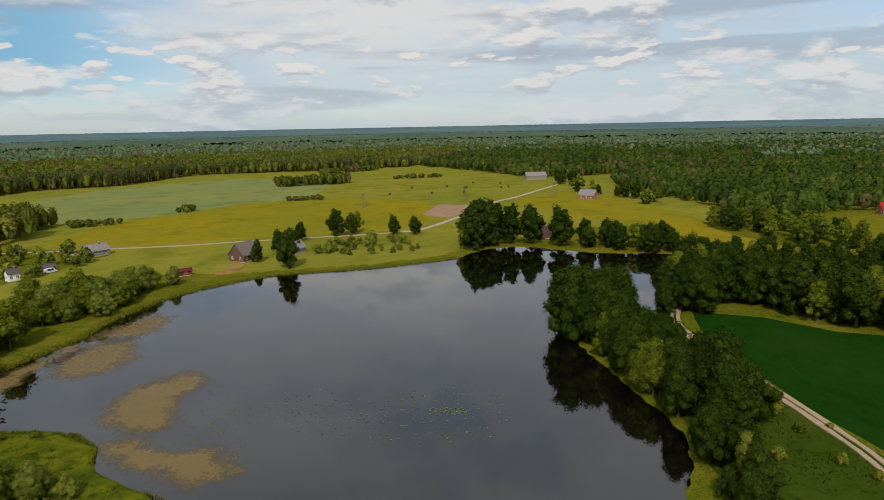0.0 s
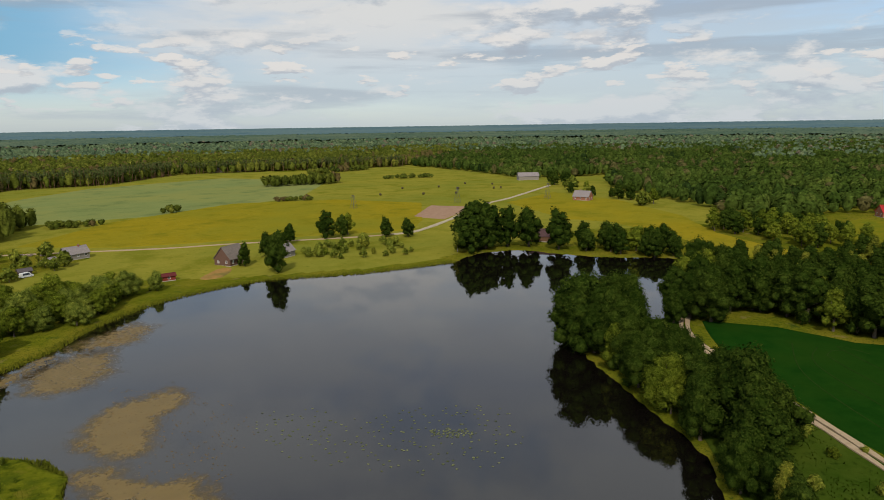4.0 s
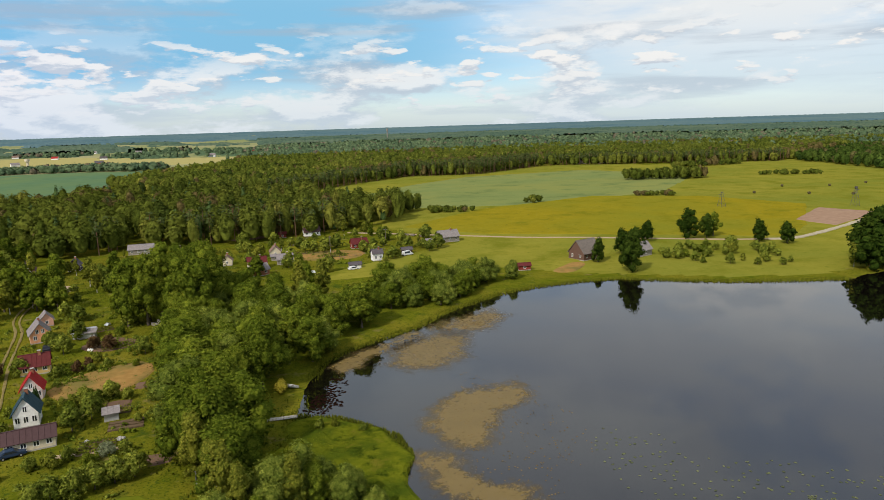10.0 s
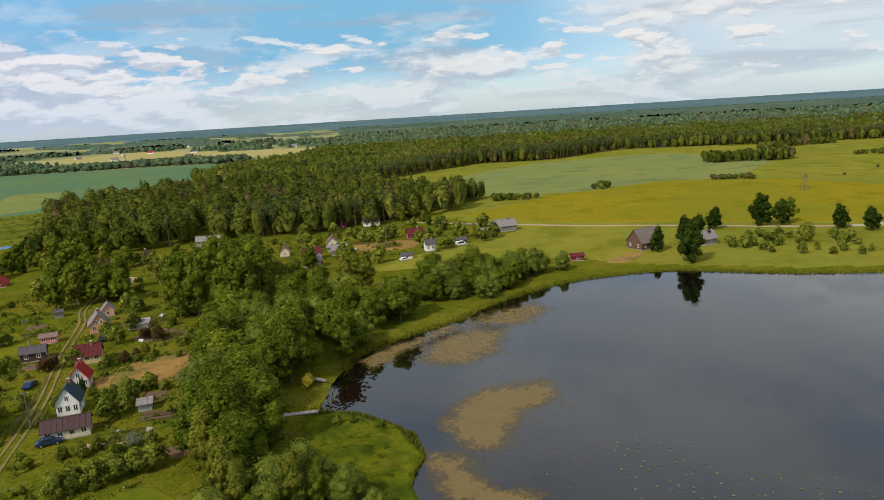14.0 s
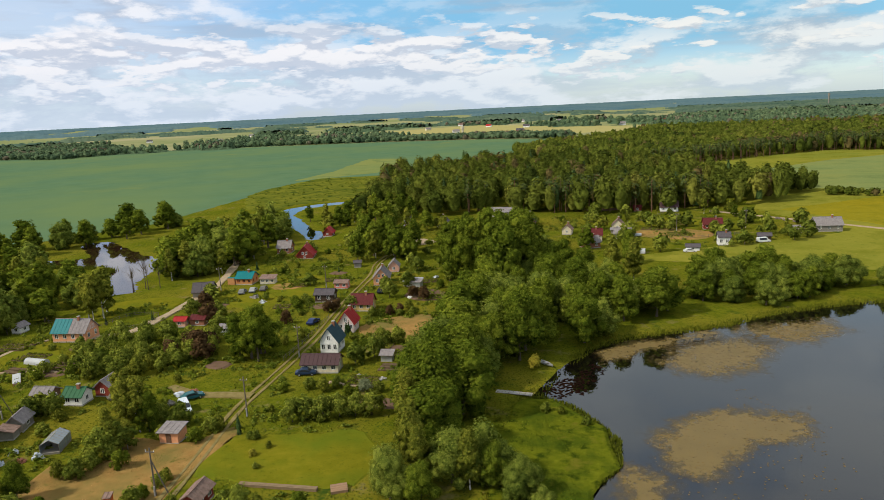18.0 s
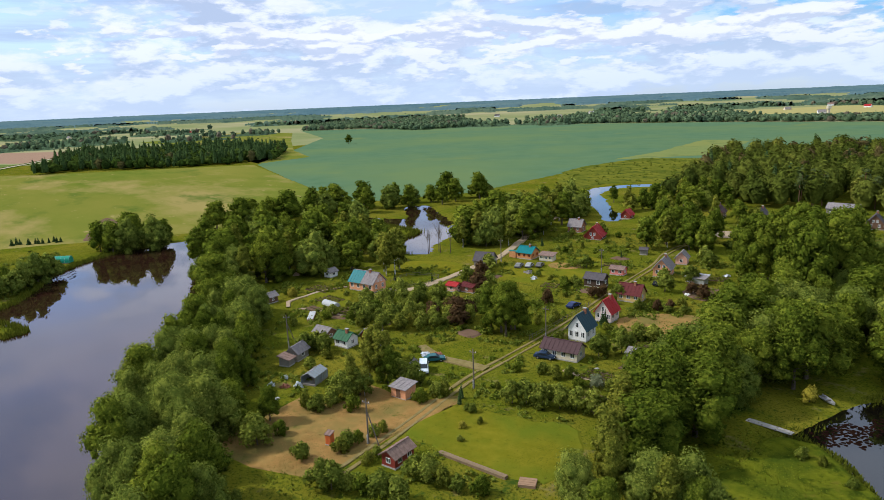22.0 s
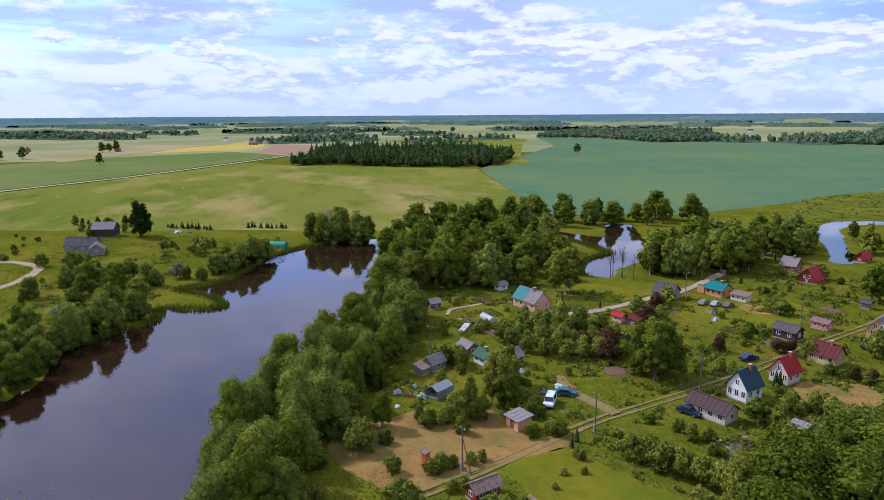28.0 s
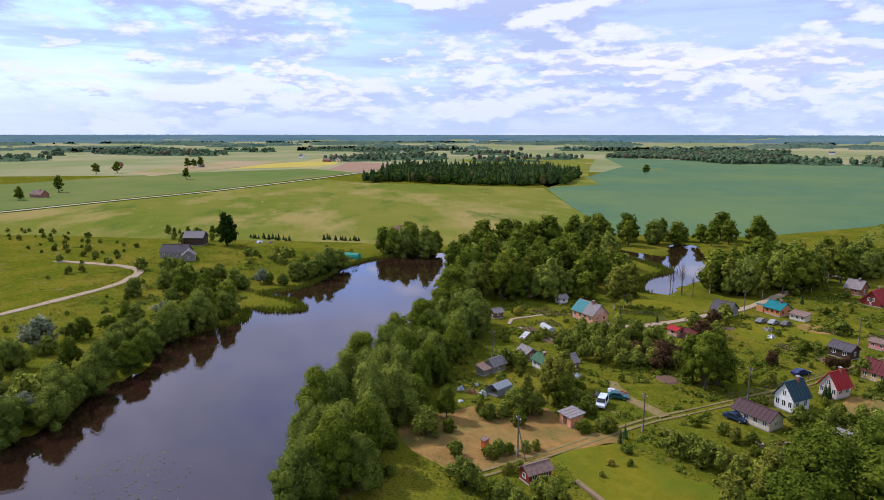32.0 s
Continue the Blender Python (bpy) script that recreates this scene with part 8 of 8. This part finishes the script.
mast(60, 2300, 42, 2.0, "slim far tower above the woods", "tower", GREYWOOD)

# rough grass over the settlement and the shores
MOWN = [LAWN_PLOT, DRY_PLOT]


def tufts(name, poly, count, h, mat, label, seed, bare=MOWN):
    gen = np.random.default_rng(seed)
    p = np.array(poly, float)
    q = gen.uniform(p.min(0), p.max(0), size=(count * 3, 2))
    clump = rough_noise(q[:, 0], q[:, 1], 7.0) + 0.7 * gen.random(len(q))
    q = q[inside(q[:, 0], q[:, 1], p) & (clump > 0.35)][:count]
    q = q[lake_depth(q[:, 0], q[:, 1]) < -0.4]
    for mown in bare:
        q = q[~inside(q[:, 0], q[:, 1], mown)]
    n = len(q)
    a = gen.random(n) * math.pi
    u = np.stack([np.cos(a), np.sin(a)], 1) * (h * (0.3 + 0.3 * gen.random(n)))[:, None]
    pts = np.empty((n, 3, 3))
    pts[:, 0], pts[:, 1] = np.column_stack([q - u, np.full(n, 0.12)]), np.column_stack([q + u, np.full(n, 0.12)])
    pts[:, 2] = np.column_stack([q + 0.2 * h * gen.normal(size=(n, 2)), 0.2 + h * (0.5 + 0.7 * gen.random(n))])
    up = np.tile([0.0, 0.0, 1.0], (n, 1)) + 0.25 * gen.normal(size=(n, 3))
    return tagged(new(name, cards_mesh(name, pts, n, mat, 3, up)), label, "grass", kind="stuff")


TUFT = material("rough_grass", (0.077, 0.111, 0.008), (0.130, 0.155, 0.013), 0.45, c=(0.164, 0.155, 0.017), big=0.045, island=0.3)
tufts("rough_grass", [(-60, 44), (-100, 60), (-150, 84), (-168, 110), (-150, 150), (-172, 190), (-150, 240), (-120, 300), (-40, 330), (-10, 290), (-40, 240), (-60, 200), (-56, 150), (-50, 120), (-30, 86), (-40, 60)], 40000, 0.30, TUFT, "uneven tufts of long grass in the gardens", 81)
tufts("marsh_sedge", [(-30, 117), (-16, 114), (-8, 108), (-5, 100), (-6, 90), (-1, 77), (-8, 70), (-18, 84), (-26, 98)], 6000, 0.22, MARSH_BLADES, "short yellow-green sedge growing in the marsh", 85)
tufts("dry_grass", DRY_PLOT, 9000, 0.16, material("straw_tufts", (0.240, 0.140, 0.042), (0.310, 0.195, 0.068), 0.8, c=(0.120, 0.120, 0.022), big=0.15, island=0.35), "short straw stubble on the dry plot", 86, ())
tufts("lawn_grass", LAWN_PLOT, 6000, 0.12, material("lawn_tufts", (0.110, 0.115, 0.008), (0.165, 0.155, 0.012), 0.5, c=(0.085, 0.108, 0.009), big=0.1, island=0.3), "short uneven lawn grass", 87, ())
tufts("rough_grass", [(90, 0), (100, 30), (120, 66), (140, 92), (120, 90), (96, 50), (80, 20)], 6000, 0.28, material("verge_grass", (0.045, 0.095, 0.008), (0.080, 0.130, 0.014), 0.5, island=0.3), "long grass beside the field track", 82)
tufts("rough_grass", [(-150, -60), (-180, -14), (-205, 6), (-236, 34), (-266, 40), (-300, -20), (-240, -60)], 12000, 0.38, TUFT, "rough grass round the farm", 84)


# low garden plants and weeds between the plots
def undergrowth(name, poly, spacing, lo, hi, mat, label, seed, keep=0.5):
    gen = np.random.default_rng(seed)
    q = scatter(poly, spacing, gen, 0.6)
    clump = rough_noise(q[:, 0], q[:, 1] + seed, 9.0) + 0.6 * rough_noise(q[:, 1], q[:, 0], 3.0)
    q = q[(clump > np.quantile(clump, 1 - keep)) & (lake_depth(q[:, 0], q[:, 1]) < -2)]
    for bx, by, r in BUILT:
        q = q[np.hypot(q[:, 0] - bx, q[:, 1] - by) > r]
    for mown in MOWN:
        q = q[~inside(q[:, 0], q[:, 1], mown)]
    n, per = len(q), 34
    hs = gen.uniform(lo, hi, n) * (0.6 + 0.8 * gen.random(n))
    d = gen.normal(size=(n * per, 3))
    d /= np.linalg.norm(d, axis=1, keepdims=True)
    d[:, 2] = np.abs(d[:, 2])
    H = np.repeat(hs, per)
    pos = np.repeat(np.column_stack([q, np.full(n, 0.15)]), per, 0) + d * np.stack([H * 0.75, H * 0.75, H * 0.9], 1) * (0.5 + 0.5 * gen.random((n * per, 1)))
    pts = card_points(pos, d + [0, 0, 0.4] + 0.3 * gen.normal(size=(n * per, 3)), 0.17 * np.sqrt(H) * (0.6 + 0.6 * gen.random(n * per)) + 0.03, gen.random(n * per) * 6.28, 0.3 * gen.normal(size=(n * per, 3)))
    tagged(new(name, cards_mesh(name, pts, n * per, mat, 3, d + [0, 0, 0.5] + 0.25 * gen.normal(size=(n * per, 3)))), label, "plants", kind="stuff")


BUILT = [(o.matrix_world.translation.x, o.matrix_world.translation.y, 4.8) for o in scene.objects if o.parent is None and o.name.split(".")[0] in ("cottage", "shed", "hut", "barn", "garage", "shack", "car", "van")]
BUILT += [(x, y, 2.2) for x, y in curve_points(plots([(-58, 58), (-60, 64), (-66, 78), (-74, 95), (-78, 108), (-82, 121), (-87, 136), (-97, 161), (-106, 187), (-113, 201), (-117, 216)]), 2.5)]
BUILT += [(x, y, 2.4) for x, y in curve_points(plots([(-140, 113), (-135, 119), (-138, 133), (-142, 144), (-150, 164), (-171, 195), (-184, 213)]), 2.5)]
SETTLEMENT = [(-98, 56), (-76, 48), (-50, 60), (-40, 76), (-52, 108), (-52, 134), (-64, 152), (-66, 176), (-80, 200), (-108, 214), (-140, 222), (-162, 206), (-156, 176), (-144, 150), (-160, 116), (-170, 96), (-150, 78), (-124, 70)]
undergrowth("garden_plants", SETTLEMENT, 1.5, 0.3, 0.95, LEAF_FRUIT, "low leafy garden plants and weeds", 91, 0.36)
undergrowth("garden_plants", SETTLEMENT, 2.3, 0.5, 1.5, LEAF, "low dark green shrubs and nettles", 92, 0.28)
undergrowth("garden_flowers", SETTLEMENT, 4.5, 0.25, 0.6, LEAF_GOLD, "small yellow-flowering plants", 93, 0.10)
undergrowth("garden_plants", [(-45, 262), (0, 256), (20, 290), (-20, 322), (-70, 318), (-110, 296), (-126, 250), (-90, 236)], 3.4, 0.5, 1.6, LEAF_FRUIT, "low leafy plants between northern gardens", 94, 0.3)
undergrowth("bank_plants", [(-140, -14), (-166, 4), (-196, 20), (-232, 36), (-250, 50), (-268, 40), (-262, 8), (-232, -22), (-196, -40), (-160, -40)], 3.0, 0.5, 1.7, LEAF_PALE, "grey-green low willow shrubs on the bank", 95, 0.3)
undergrowth("meadow_tussocks", [(-268, 300), (-316, 348), (-332, 388), (-338, 456), (-295, 481), (-250, 417), (-226, 378), (-206, 358), (-230, 352), (-252, 322), (-246, 296)], 4.2, 0.6, 1.5, LEAF, "dark tussocks and low willow scrub of the river meadow", 98, 0.34)
heap("junk_row", -297, -5, 1.6, 1.0, TIN, "row of old machines beside young spruces", "scrap heap", 96)
heap("junk_row", -296, 0, 1.4, 1.0, GREYWOOD, "pile of old timber beside young spruces", "timber heap", 97)
